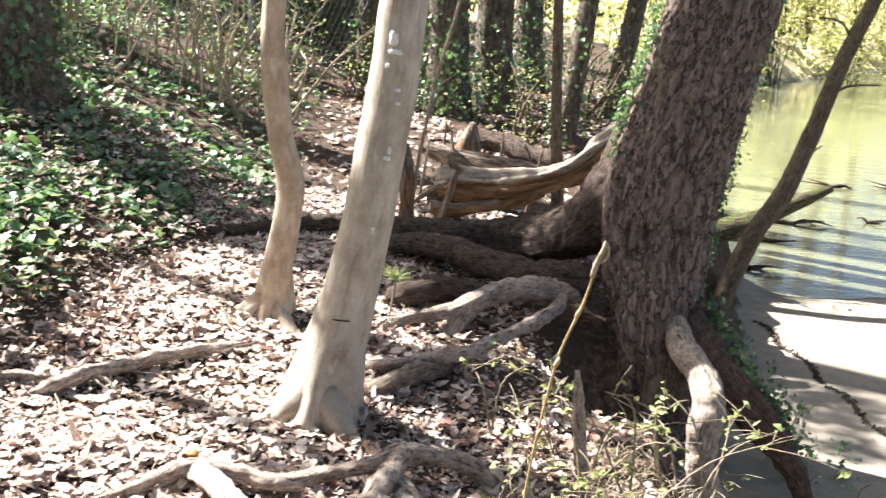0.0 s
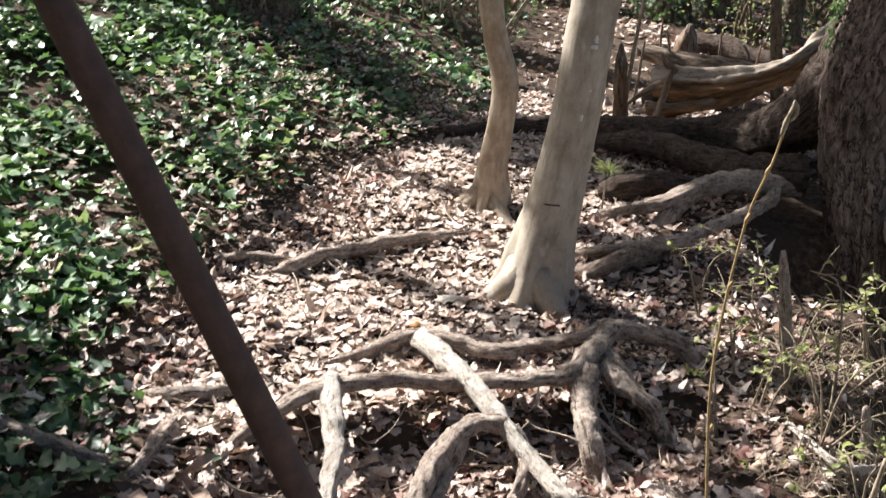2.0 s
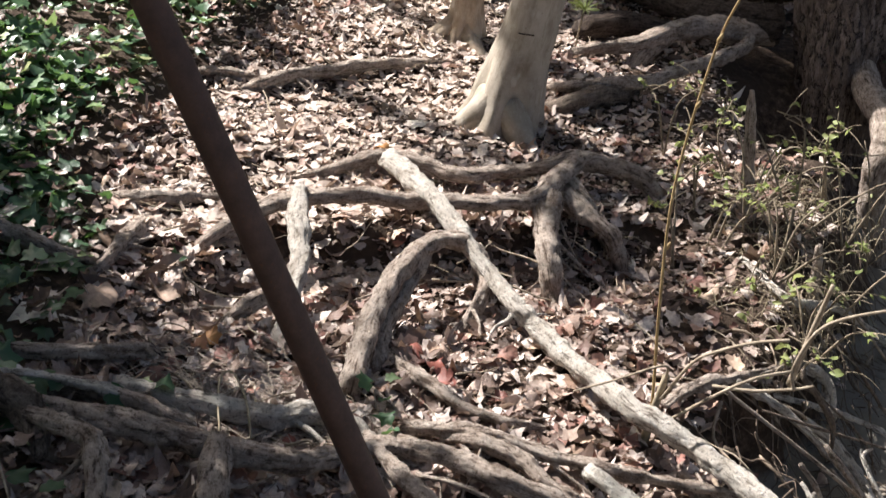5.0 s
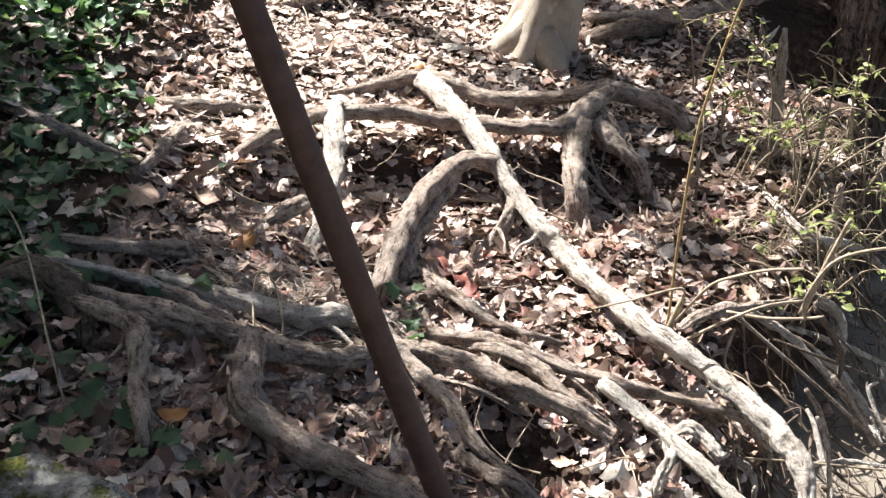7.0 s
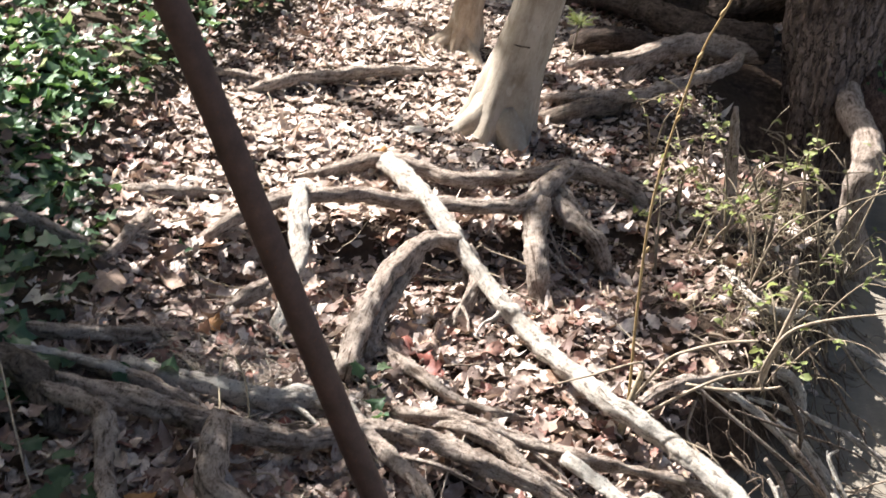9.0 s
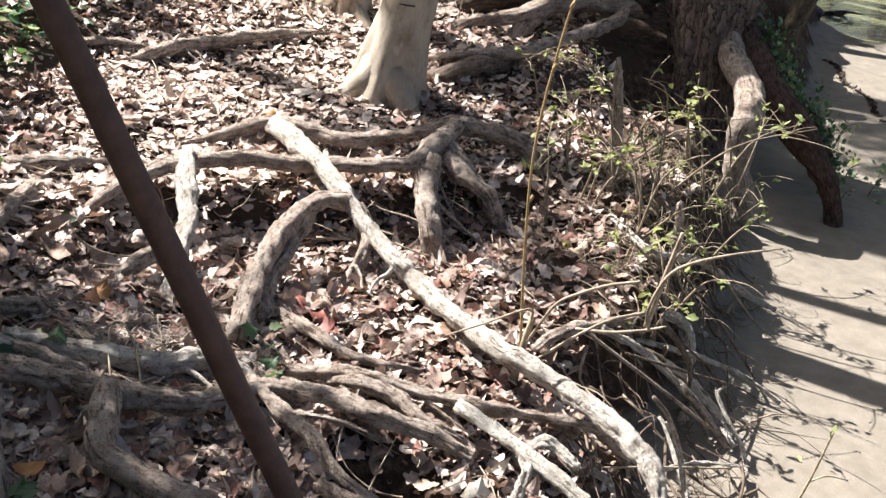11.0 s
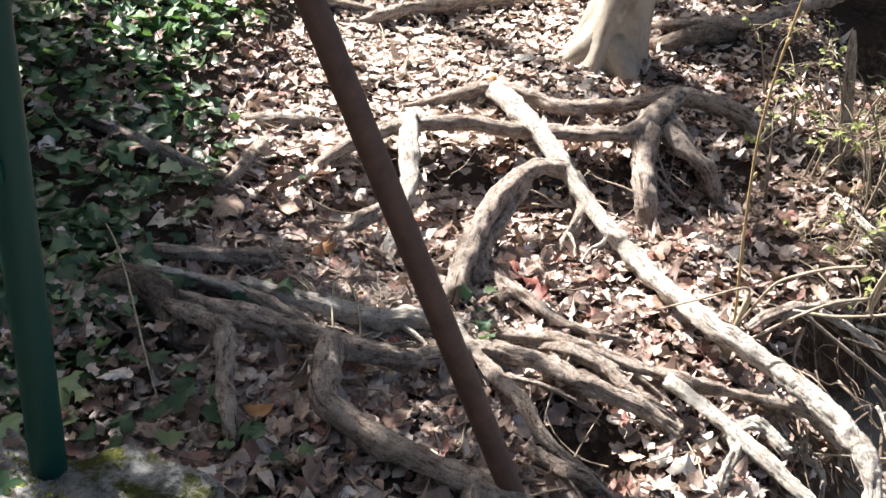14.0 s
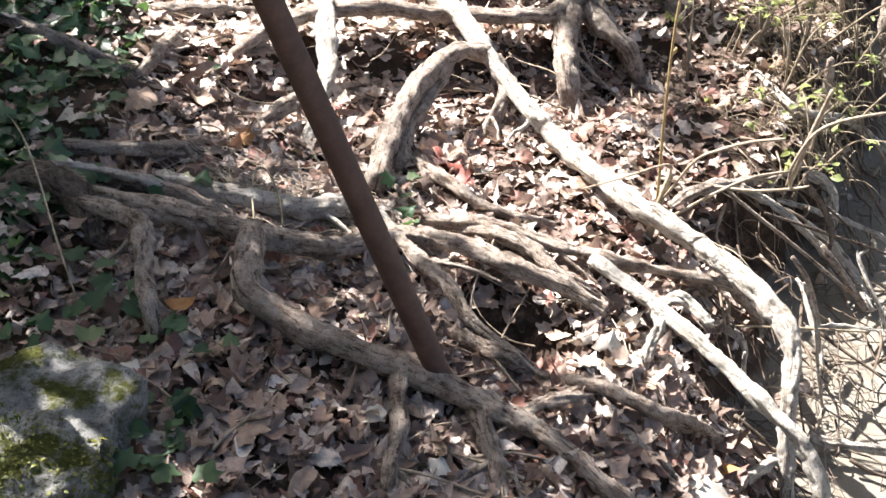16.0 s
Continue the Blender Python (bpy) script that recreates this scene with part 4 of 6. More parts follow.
root(lattice, ((-0.91, 3.92, 0.108, 0.038), (-0.71, 3.67, 0.128, 0.037), (-0.57, 3.5, 0.128, 0.034), (-0.49, 3.41, 0.118, 0.029), (-0.38, 3.3, 0.098, 0.021), (-0.29, 3.19, 0.088, 0.028), (-0.21, 3.14, 0.068, 0.031), (-0.09, 3, 0.068, 0.031)), pale_root, rootlets=4,
     free=((0.088, 2.757, 0.0, 0.029), (0.259, 2.674, -0.03, 0.0275), (0.355, 2.614, -0.045, 0.028), (0.442, 2.543, -0.06, 0.027), (0.51, 2.48, -0.075, 0.0285), (0.551, 2.438, -0.095, 0.027), (0.584, 2.38, -0.14, 0.022), (0.592, 2.317, -0.21, 0.02), (0.60, 2.276, -0.27, 0.019), (0.625, 2.22, -0.38, 0.018), (0.65, 2.18, -0.5, 0.016)))
root(lattice, ((-0.5, 3.42, 0.118, 0.033), (-0.59, 3.38, 0.128, 0.033), (-0.65, 3.2, 0.118, 0.032), (-0.66, 2.97, 0.098, 0.031), (-0.65, 2.77, 0.085, 0.031), (-0.63, 2.61, 0.05, 0.033), (-0.65, 2.64, -0.03, 0.033)), root_bark, rootlets=4)
root(lattice, ((-0.61, 3.32, 0.098, 0.023), (-0.63, 3.1, 0.068, 0.024), (-0.63, 2.9, 0.048, 0.026), (-0.61, 2.71, -0.002, 0.024)), root_bark, rootlets=4)
root(lattice, ((-0.48, 3.42, 0.108, 0.025), (-0.42, 3.35, 0.078, 0.025), (-0.41, 3.25, 0.048, 0.021), (-0.46, 3.16, -0.002, 0.017)), root_bark, rootlets=4)
root(lattice, ((-1.09, 3.44, 0.118, 0.0334), (-1.01, 3.22, 0.108, 0.0317), (-0.95, 3.07, 0.079, 0.029), (-0.9, 2.84, 0.06, 0.022), (-0.89, 2.73, 0.018, 0.0185), (-0.88, 2.67, -0.012, 0.015)), pale_root, rootlets=4)
root(lattice, ((-0.97, 2.88, 0.072, 0.023), (-1.01, 2.78, 0.056, 0.022), (-1.07, 2.75, 0.006, 0.015)), root_bark, rootlets=4)
root(lattice, ((-1.66, 3.23, 0.008, 0.017), (-1.56, 3.25, 0.038, 0.021), (-1.46, 3.33, 0.038, 0.019), (-1.35, 3.44, 0.018, 0.016)), root_bark, rootlets=4)
root(lattice, ((-1.71, 4.4, -0.002, 0.018), (-1.62, 4.48, 0.038, 0.028), (-1.55, 4.62, 0.048, 0.031), (-1.43, 4.74, 0.048, 0.031), (-1.29, 4.9, 0.048, 0.029), (-1.14, 5.04, 0.038, 0.027), (-0.98, 5.24, -0.002, 0.023)), root_bark, rootlets=4)
root(lattice, ((-1.89, 4.31, 0.018, 0.016), (-1.8, 4.42, 0.038, 0.021), (-1.71, 4.51, 0.028, 0.019), (-1.66, 4.6, -0.002, 0.014)), root_bark, rootlets=4)
root(lattice, ((-1.49, 2.77, -0.002, 0.02), (-1.46, 2.85, 0.038, 0.023), (-1.49, 3.05, 0.038, 0.025), (-1.51, 3.21, 0.008, 0.018)), root_bark, rootlets=4)
root(lattice, ((-1.98, 2.74, 0.008, 0.021), (-1.86, 2.74, 0.048, 0.025), (-1.73, 2.73, 0.058, 0.026), (-1.59, 2.76, 0.058, 0.024), (-1.5, 2.85, 0.008, 0.017)), root_bark, rootlets=4)
root(lattice, ((-1.55, 2.27, -0.002, 0.017), (-1.45, 2.26, 0.038, 0.023), (-1.29, 2.3, 0.048, 0.022), (-1.21, 2.36, 0.048, 0.027), (-1.16, 2.44, 0.028, 0.03), (-1.14, 2.47, -0.012, 0.017)), root_bark, rootlets=4)
root(lattice, ((-1.68, 2, 0.018, 0.024), (-1.49, 2.08, 0.048, 0.024), (-1.35, 2.12, 0.048, 0.023), (-1.26, 2.17, 0.048, 0.023), (-1.15, 2.21, 0.048, 0.025), (-1.05, 2.21, 0.048, 0.025), (-0.95, 2.2, 0.038, 0.023), (-0.89, 2.21, 0.018, 0.018)), root_bark, rootlets=4)
root(lattice, ((-1.62, 1.98, 0.018, 0.02), (-1.47, 1.99, 0.048, 0.023), (-1.33, 2.03, 0.058, 0.023), (-1.24, 2.06, 0.068, 0.026), (-1.12, 2.07, 0.078, 0.028), (-0.99, 2.08, 0.088, 0.031), (-0.84, 2.1, 0.098, 0.03), (-0.73, 2.12, 0.088, 0.029), (-0.62, 2.16, 0.078, 0.026), (-0.55, 2.27, 0.068, 0.025), (-0.46, 2.35, 0.068, 0.026), (-0.36, 2.36, 0.069, 0.024), (-0.24, 2.34, 0.077, 0.024), (-0.13, 2.33, 0.08, 0.022), (-0.02, 2.33, 0.061, 0.021), (0.09, 2.34, 0.027, 0.015)), root_bark, rootlets=4)
root(lattice, ((-1.25, 2.02, 0.085, 0.016), (-1.14, 1.98, 0.115, 0.019), (-1.03, 1.94, 0.138, 0.02), (-0.985, 1.89, 0.13, 0.021), (-0.945, 1.8, 0.10, 0.019), (-0.89, 1.72, 0.085, 0.02), (-0.85, 1.67, 0.035, 0.015)), root_bark, rootlets=4)
root(lattice, ((-1.20, 2.27, 0.01, 0.014), (-1.098, 2.286, 0.036, 0.024), (-0.904, 2.3, 0.055, 0.027), (-0.771, 2.333, 0.068, 0.028), (-0.662, 2.393, 0.07, 0.027), (-0.56, 2.39, 0.06, 0.022), (-0.472, 2.356, 0.03, 0.014)), pale_root, rootlets=7)
root(lattice, ((-1.42, 2.1, 0.05, 0.008), (-1.38, 2.113, 0.073, 0.012), (-1.269, 2.149, 0.078, 0.013), (-1.143, 2.187, 0.082, 0.012), (-1.1, 2.2, 0.07, 0.007)), pale_root)
root(lattice, ((-1.5, 2.01, 0.038, 0.016), (-1.37, 1.97, 0.058, 0.017), (-1.3, 1.96, 0.048, 0.015), (-1.24, 1.94, -0.002, 0.01)), root_bark, rootlets=4)
root(lattice, ((-0.81, 2.13, 0.098, 0.029), (-0.76, 1.99, 0.108, 0.033), (-0.72, 1.87, 0.088, 0.035), (-0.65, 1.84, 0.078, 0.035), (-0.53, 1.82, 0.068, 0.033), (-0.41, 1.81, 0.068, 0.03), (-0.31, 1.82, 0.068, 0.031), (-0.2, 1.81, 0.068, 0.03), (-0.1, 1.79, 0.068, 0.028), (0, 1.79, 0.058, 0.027), (0.08, 1.76, 0.051, 0.026), (0.17, 1.71, 0.058, 0.024), (0.27, 1.73, 0.014, 0.022)), root_bark, rootlets=4)
root(lattice, ((-0.33, 1.83, 0.068, 0.022), (-0.31, 1.76, 0.058, 0.019), (-0.28, 1.67, 0.048, 0.019), (-0.26, 1.54, 0.038, 0.018), (-0.25, 1.46, -0.002, 0.016)), root_bark, rootlets=4)
root(lattice, ((-0.14, 1.82, 0.068, 0.022), (-0.09, 1.72, 0.048, 0.019), (-0.05, 1.65, 0.038, 0.019), (-0.01, 1.58, -0.002, 0.017)), root_bark, rootlets=4)
root(lattice, ((-0.03, 1.82, 0.058, 0.013), (0.01, 1.87, 0.068, 0.013), (0.07, 1.91, 0.068, 0.012), (0.11, 1.96, 0.039, 0.008)), root_bark, rootlets=4)
root(lattice, ((-0.52, 2.37, 0.058, 0.017), (-0.41, 2.25, 0.08, 0.018), (-0.31, 2.17, 0.109, 0.018), (-0.23, 2.08, 0.101, 0.0155), (-0.16, 2.04, 0.075, 0.011), (-0.08, 2.02, 0.044, 0.009), (-0.02, 2.07, 0.005, 0.007)), root_bark, rootlets=4)
root(lattice, ((-0.47, 2.49, 0.028, 0.017), (-0.33, 2.49, 0.058, 0.02), (-0.2, 2.49, 0.068, 0.02), (-0.05, 2.5, 0.068, 0.019), (0.09, 2.51, 0.083, 0.017), (0.24, 2.57, 0.104, 0.016), (0.41, 2.65, 0.112, 0.015), (0.58, 2.94, 0.013, 0.011)), root_bark, rootlets=4)
root(lattice, ((-0.35, 2.49, 0.038, 0.016), (-0.24, 2.46, 0.068, 0.02), (-0.14, 2.44, 0.068, 0.019), (-0.06, 2.39, 0.059, 0.017), (0.02, 2.38, 0.05, 0.013), (0.1, 2.4, 0.013, 0.009)), root_bark, rootlets=4)
root(lattice, ((-0.59, 2.82, 0.018, 0.021), (-0.44, 2.69, 0.048, 0.022), (-0.33, 2.63, 0.048, 0.018), (-0.21, 2.64, 0.038, 0.015), (-0.12, 2.72, -0.002, 0.012)), root_bark, rootlets=4)
root(lattice, ((-0.37, 2.29, 0.051, 0.007), (-0.27, 2.27, 0.086, 0.007), (-0.18, 2.26, 0.111, 0.004)), root_bark, rootlets=4)
root(lattice, ((-0.25, 2.04, 0.051, 0.017), (-0.18, 2.01, 0.056, 0.018), (-0.09, 1.99, 0.051, 0.016), (-0.02, 2.04, 0.002, 0.011)), root_bark, rootlets=4)
root(lattice, ((0.01, 2.55, 0.05, 0.0043), (0.025, 2.47, 0.072, 0.0119)), peeled_root,
     free=((0.044, 2.411, 0.0, 0.0145), (0.168, 2.336, -0.02, 0.0165), (0.303, 2.253, -0.05, 0.0165), (0.403, 2.196, -0.08, 0.0165), (0.519, 2.118, -0.12, 0.018), (0.621, 2.059, -0.17, 0.019), (0.7, 2.0, -0.3, 0.019), (0.74, 1.96, -0.5, 0.018)))
root(lattice, (), peeled_root, free=((0.223, 2.298, -0.035, 0.013), (0.235, 2.263, -0.06, 0.0125), (0.22, 2.239, -0.12, 0.0125), (0.216, 2.219, -0.2, 0.012), (0.21, 2.19, -0.3, 0.009)))
root(lattice, ((0.2, 2.46, 0.02, 0.009),), peeled_root, free=((0.261, 2.403, -0.055, 0.012), (0.301, 2.392, -0.06, 0.0125), (0.346, 2.36, -0.075, 0.0115), (0.362, 2.355, -0.085, 0.011)))
root(lattice, ((0.02, 2.02, 0.009, 0.018), (0.1, 2, 0.05, 0.021), (0.19, 1.99, 0.072, 0.021), (0.29, 2.01, 0.076, 0.021), (0.4, 2.13, 0.048, 0.019), (0.54, 2.34, 0.005, 0.016)), root_bark, rootlets=4)
root(lattice, ((0.36, 2.64, 0.059, 0.017), (0.26, 2.67, 0.057, 0.012)), root_bark, rootlets=4)
root(lattice, ((0.2, 3.02, 0.024, 0.010), (0.26, 3.11, 0.048, 0.015), (0.37, 3.24, 0.035, 0.0145), (0.48, 3.34, 0.042, 0.012), (0.59, 3.51, 0.059, 0.011), (0.81, 4.01, 0.041, 0.009)), root_bark, rootlets=4)
root(lattice, ((-0.29, 3.87, 0.1, 0.046), (-0.28, 3.73, 0.07, 0.042), (-0.24, 3.58, 0.04, 0.04), (-0.19, 3.51, 0, 0.034)), root_bark, rootlets=4)
root(lattice, ((-0.25, 3.96, 0.09, 0.038), (-0.16, 3.91, 0.06, 0.035), (-0.06, 3.87, 0.03, 0.03), (0.01, 3.9, -0.01, 0.022)), root_bark, rootlets=4)


# ---- leaf litter ----
rng = np.random.default_rng(5)


def ivy_edge(y):
    """How far the ivy reaches towards the path."""
    return lerp_table(y, ((1.0, -1.0), (1.9, -1.15), (2.3, -1.35), (2.9, -1.5), (3.5, -1.8), (3.8, -1.85), (5.2, -1.85), (5.9, -1.72), (6.6, -1.5), (8, -1.3), (10, -1.5), (12, -1.7), (18, -2.0)))


def strewn(count, x0, x1, y0, y1, keep):
    """Chance places on the ground, kept by a share between 0 and 1."""
    out = []
    for x, y, u in zip(rng.uniform(x0, x1, count), rng.uniform(y0, y1, count), rng.uniform(0, 1, count)):
        if u < keep(x, y):
            out.append((x, y, bare(x, y)))
    return np.array(out)


def litter_share(x, y):
    edge = bank_foot(y)
    share = smooth(edge - 0.12, edge - 0.5, x)
    patch = 0.75 + 0.25 * math.sin(x * 3.7 + y * 1.9) * math.sin(y * 2.7 - x)
    if x < ivy_edge(y):
        share *= 0.3 if y < 4.2 else 0.42
    if y > 2.7:
        share *= 1 - 0.66 * smooth(-0.15, 0.45, x) * smooth(2.7, 3.0, y) * smooth(5.2, 4.6, y)
    share *= 1 - 0.8 * smooth(edge - 0.55, edge - 0.4, x) * smooth(2.3, 2.6, y)
    # fewer leaves here, so that dark soil stands in for shade
    if x > -0.25 and 5.0 < y < 7.2:
        share *= 0.45
    if (x - 0.9) ** 2 + (y - 6.2) ** 2 < 0.4:
        share = 0
    for hx, hy in ((-0.2, 2.2), (-0.08, 2.26), (-0.06, 2.14), (0.02, 2.2), (0.33, 3.00), (-1.12, 2.90)):
        share *= 1 - 0.6 * math.exp(-((x - hx) ** 2 + (y - hy) ** 2) / 0.012)
    return share * patch


near = np.vstack([strewn(21000, -2.6, 0.9, 1.0, 4.2, litter_share), strewn(5500, -1.5, 0.7, 0.8, 2.2, litter_share)])
middle = strewn(18500, -2.8, 1.2, 4.2, 8.0, litter_share)
far = np.vstack([strewn(5200, -3.5, 2.0, 8.0, 15.0, litter_share), strewn(7000, -5.0, 0.9, -4.5, 1.0, litter_share)])
bits, path_bits = [], []


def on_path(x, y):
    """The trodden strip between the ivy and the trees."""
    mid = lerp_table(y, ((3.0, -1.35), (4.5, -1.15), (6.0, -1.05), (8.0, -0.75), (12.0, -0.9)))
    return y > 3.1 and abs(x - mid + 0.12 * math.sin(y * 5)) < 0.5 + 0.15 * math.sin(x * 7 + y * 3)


for at, lo, hi, maple, oval, oak in ((near, 0.03, 0.104, MAPLE, OVAL, OAK), (middle, 0.028, 0.096, MAPLE_FAR, OVAL_FAR, OAK_FAR), (far, 0.06, 0.12, MAPLE_FAR, OVAL_FAR, OAK_FAR)):
    at[:, 2] += rng.uniform(0.004, 0.034, len(at)) + np.array([(0.05 if y < 4.2 else 0.08) * (x < ivy_edge(y)) for x, y in at[:, :2]])
    wide = lo + (hi - lo) * rng.uniform(0, 1, len(at)) ** 1.35
    wide *= np.array([0.75 if x < ivy_edge(y) else 1.0 for x, y in at[:, :2]])
    for k, (shape, tilt, curl, big) in enumerate(((maple, 0.27, 0.36, 0.95), (oval, 0.36, 0.7, 1.0), (oak, 0.3, 0.42, 1.1), (maple, 0.38, 0.5, 0.8))):
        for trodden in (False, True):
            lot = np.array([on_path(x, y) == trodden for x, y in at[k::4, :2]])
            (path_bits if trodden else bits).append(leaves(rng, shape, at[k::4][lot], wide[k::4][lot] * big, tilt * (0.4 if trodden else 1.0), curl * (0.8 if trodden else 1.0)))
tagged(new("path_litter", mesh_of("path_litter", *heap(path_bits), pale_leaf)), "pale leaves trodden flat on the path, sunlight painted into their colour", "fallen leaves", kind="stuff")
tagged(new("leaf_litter", mesh_of("leaf_litter", *heap(bits), dry_leaf)), "dry curled brown maple and oak leaves on the ground", "fallen leaves", kind="stuff")
crumbs = strewn(14000, -2.4, 0.9, 1.0, 4.0, litter_share)
crumbs[:, 2] += rng.uniform(0.002, 0.02, len(crumbs))
tagged(new("leaf_fragments", mesh_of("leaf_fragments", *leaves(rng, SMALL, crumbs, rng.uniform(0.012, 0.042, len(crumbs)), 0.45, 0.6), dry_leaf, False)), "broken bits of dry brown leaves and bark", "fallen leaves", kind="stuff")
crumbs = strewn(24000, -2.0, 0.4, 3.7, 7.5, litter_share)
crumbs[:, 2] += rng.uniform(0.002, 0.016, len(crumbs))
tagged(new("path_fragments", mesh_of("path_fragments", *leaves(rng, SMALL, crumbs, rng.uniform(0.015, 0.048, len(crumbs)), 0.3, 0.5), pale_leaf, False)), "pale crushed leaf bits trodden into the path, sunlight painted in", "fallen leaves", kind="stuff")

# the large leaves that lie on top, one by one
litter = thing("large_leaves", (-0.3, 1.9, 0.0), "large dry maple and oak leaves lying among roots", "fallen leaves")
kinds = []
for k in range(9):
    v, f = leaves(rng, (MAPLE, OAK, MAPLE)[k % 3], np.zeros((1, 3)), np.array([1.0]), 0.0, 0.55)
    kinds.append(mesh_of("leaf", v, f, loose_leaf))
spots = strewn(420, -1.3, 0.55, 1.35, 3.4, lambda x, y: litter_share(x, y) * 0.95)
for k, (x, y, z) in enumerate(spots[:280]):
    one = new("leaf", kinds[k % 9])
    one.parent = litter
    s1 = rng.uniform(0.05, 0.105)
    one.matrix_basis = Matrix.Translation((x + 0.3, y - 1.9, z + 0.03)) @ pose(0, 0, 0, rng.normal(0, 14), rng.normal(0, 14), rng.uniform(0, 360)) @ Matrix.Diagonal((s1, s1, s1, 1))
pale = new("leaf", kinds[1])
pale.parent = litter
pale.matrix_basis = Matrix.Translation((0.40 + 0.3, 2.02 - 1.9, height(0.40, 2.02) + 0.05)) @ pose(0, 0, 0, 18, 10, 200) @ Matrix.Diagonal((0.125, 0.125, 0.125, 1))
# leaves that stand out by colour or size
LEAF_SPOTS = (
    ("orange", OVAL, 0.4, 0.075, -0.856, 1.795, 30), ("orange", MAPLE, 0.5, 0.07, -1.043, 2.604, 80), ("pale", OAK, 0.25, 0.135, -1.465, 2.434, 110), ("brown", MAPLE, 0.45, 0.17, -1.376, 2.62, 10),
    ("brown", OVAL, 0.9, 0.14, -1.25, 2.75, 60), ("brown", OVAL, 0.8, 0.13, -1.30, 2.86, 100), ("brown", OVAL, 0.8, 0.12, -1.18, 2.66, 20), ("pale", MAPLE, 0.3, 0.1, -0.862, 1.542, 200), ("brown", MAPLE, 0.35, 0.11, -1.03, 1.62, 150),
    ("red", MAPLE, 0.4, 0.10, -0.73, 3.25, 20), ("red", MAPLE, 0.5, 0.11, -0.45, 2.82, 140), ("red", OAK, 0.5, 0.10, -0.53, 2.88, 250), ("red", MAPLE, 0.5, 0.09, -0.40, 2.74, 310), ("red", MAPLE, 0.4, 0.08, -0.70, 2.31, 45),
    ("brown", OAK, 0.35, 0.14, 0.479, 2.197, 200), ("brown", OAK, 0.35, 0.13, -0.557, 1.496, 95), ("brown", OVAL, 0.4, 0.1, -0.41, 1.43, 85), ("pale", MAPLE, 0.3, 0.07, -0.167, 1.603, 45), ("pale", MAPLE, 0.35, 0.08, -0.33, 1.67, 270),
    ("pale", OAK, 0.35, 0.15, 0.381, 1.86, 20), ("orange", OAK, 0.5, 0.12, 0.437, 2.063, 60), ("pale", MAPLE, 0.5, 0.1, 0.079, 2.111, 130), ("pale", OVAL, 0.6, 0.08, 0.152, 2.308, 70), ("pale", MAPLE, 0.4, 0.09, 0.12, 2.2, 15), ("pale", OVAL, 0.5, 0.08, 0.17, 2.16, 85), ("pale", MAPLE, 0.4, 0.07, 0.08, 2.12, 140), ("pale", OVAL, 0.6, 0.09, 0.2, 2.24, 220), ("pale", MAPLE, 0.5, 0.08, 0.05, 2.22, 300), ("pale", OVAL, 0.5, 0.07, 0.13, 2.1, 20),
    ("orange", MAPLE, 0.4, 0.08, -0.99, 4.12, 60), ("orange", MAPLE, 0.4, 0.09, -2.2, 3.1, 200), ("orange", OAK, 0.3, 0.09, -0.66, 3.2, 120), ("pale", MAPLE, 0.3, 0.1, -1.9, 2.5, 75), ("brown", MAPLE, 0.5, 0.12, -1.55, 2.95, 33), ("pale", MAPLE, 0.3, 0.12, -0.93, 4.45, 90))
tints = {"orange": make_plain("orange_leaf", (0.28, 0.125, 0.045), (0.44, 0.235, 0.09), 45, 0.55), "pale": make_plain("pale_leaf", (0.52, 0.46, 0.38), (0.78, 0.72, 0.62), 40, 0.6),
         "brown": make_plain("brown_curled_leaf", (0.20, 0.135, 0.10), (0.44, 0.325, 0.25), 35, 0.6), "red": make_plain("dark_red_leaf", (0.13, 0.045, 0.035), (0.28, 0.10, 0.075), 40, 0.5), "green": ivy_leaf}
for tint, shape, curl, wide, x, y, turn in LEAF_SPOTS:
    at = np.array([(x, y, bare(x, y) + 0.045)])
    v, f = leaves(np.random.default_rng(int(abs(x * 977 + y * 331)) + turn), shape, np.zeros((1, 3)), np.array([wide]), 0.22, curl)
    one = new("leaf", mesh_of("leaf", v, f, tints[tint]))
    one.parent = litter
    one.matrix_basis = Matrix.Translation((x + 0.3, y - 1.9, at[0][2])) @ pose(0, 0, 0, 8, 0, turn)
# fallen twigs
sticks = thing("fallen_twigs", (-0.6, 3.5, 0.0), "thin dry fallen twigs strewn over dead leaves", "twigs")
for x, y, z in np.vstack([strewn(260, -1.7, 0.6, 1.4, 6.0, litter_share)[:150], strewn(160, -0.8, 0.7, 1.4, 2.6, litter_share)[:60]]):
    a, d, r = rng.uniform(0, math.pi), rng.uniform(0.03, 0.17), rng.choice([0.001, 0.0014, 0.002, 0.003])
    line = []
    for u in (-1.0, -0.3, 0.4, 1.0):
        px, py = x + math.cos(a) * d * u + rng.normal(0, 0.008), y + math.sin(a) * d * u + rng.normal(0, 0.008)
        line.append((px, py, height(px, py) + rng.uniform(0.025, 0.05), r * (1.15 - 0.3 * u)))
    stem("twig", line, twig_mat, sticks, sides=5, cuts=3, rough=0.2, grain=40)

# ---- ivy on the ground ----


def ivy_share(x, y):
    e = ivy_edge(y)
    gaps = noise.noise(Vector((x * 1.5, y * 1.1, 4.0))) + 0.5 * noise.noise(Vector((x * 4, y * 3, 9.0)))
    share = 1 - 0.7 * smooth(0.1, 0.45, gaps) if y > 4.0 else 1.0
    share *= 1 - 0.4 * smooth(6.0, 7.5, y) * smooth(-3.6, -2.4, x)
    return share * smooth(e + 0.03, e - 0.35, x) * (0.66 + 0.34 * math.sin(x * 4.3 + 1 + math.sin(y * 1.9)) * math.sin(y * 3.7 + x))


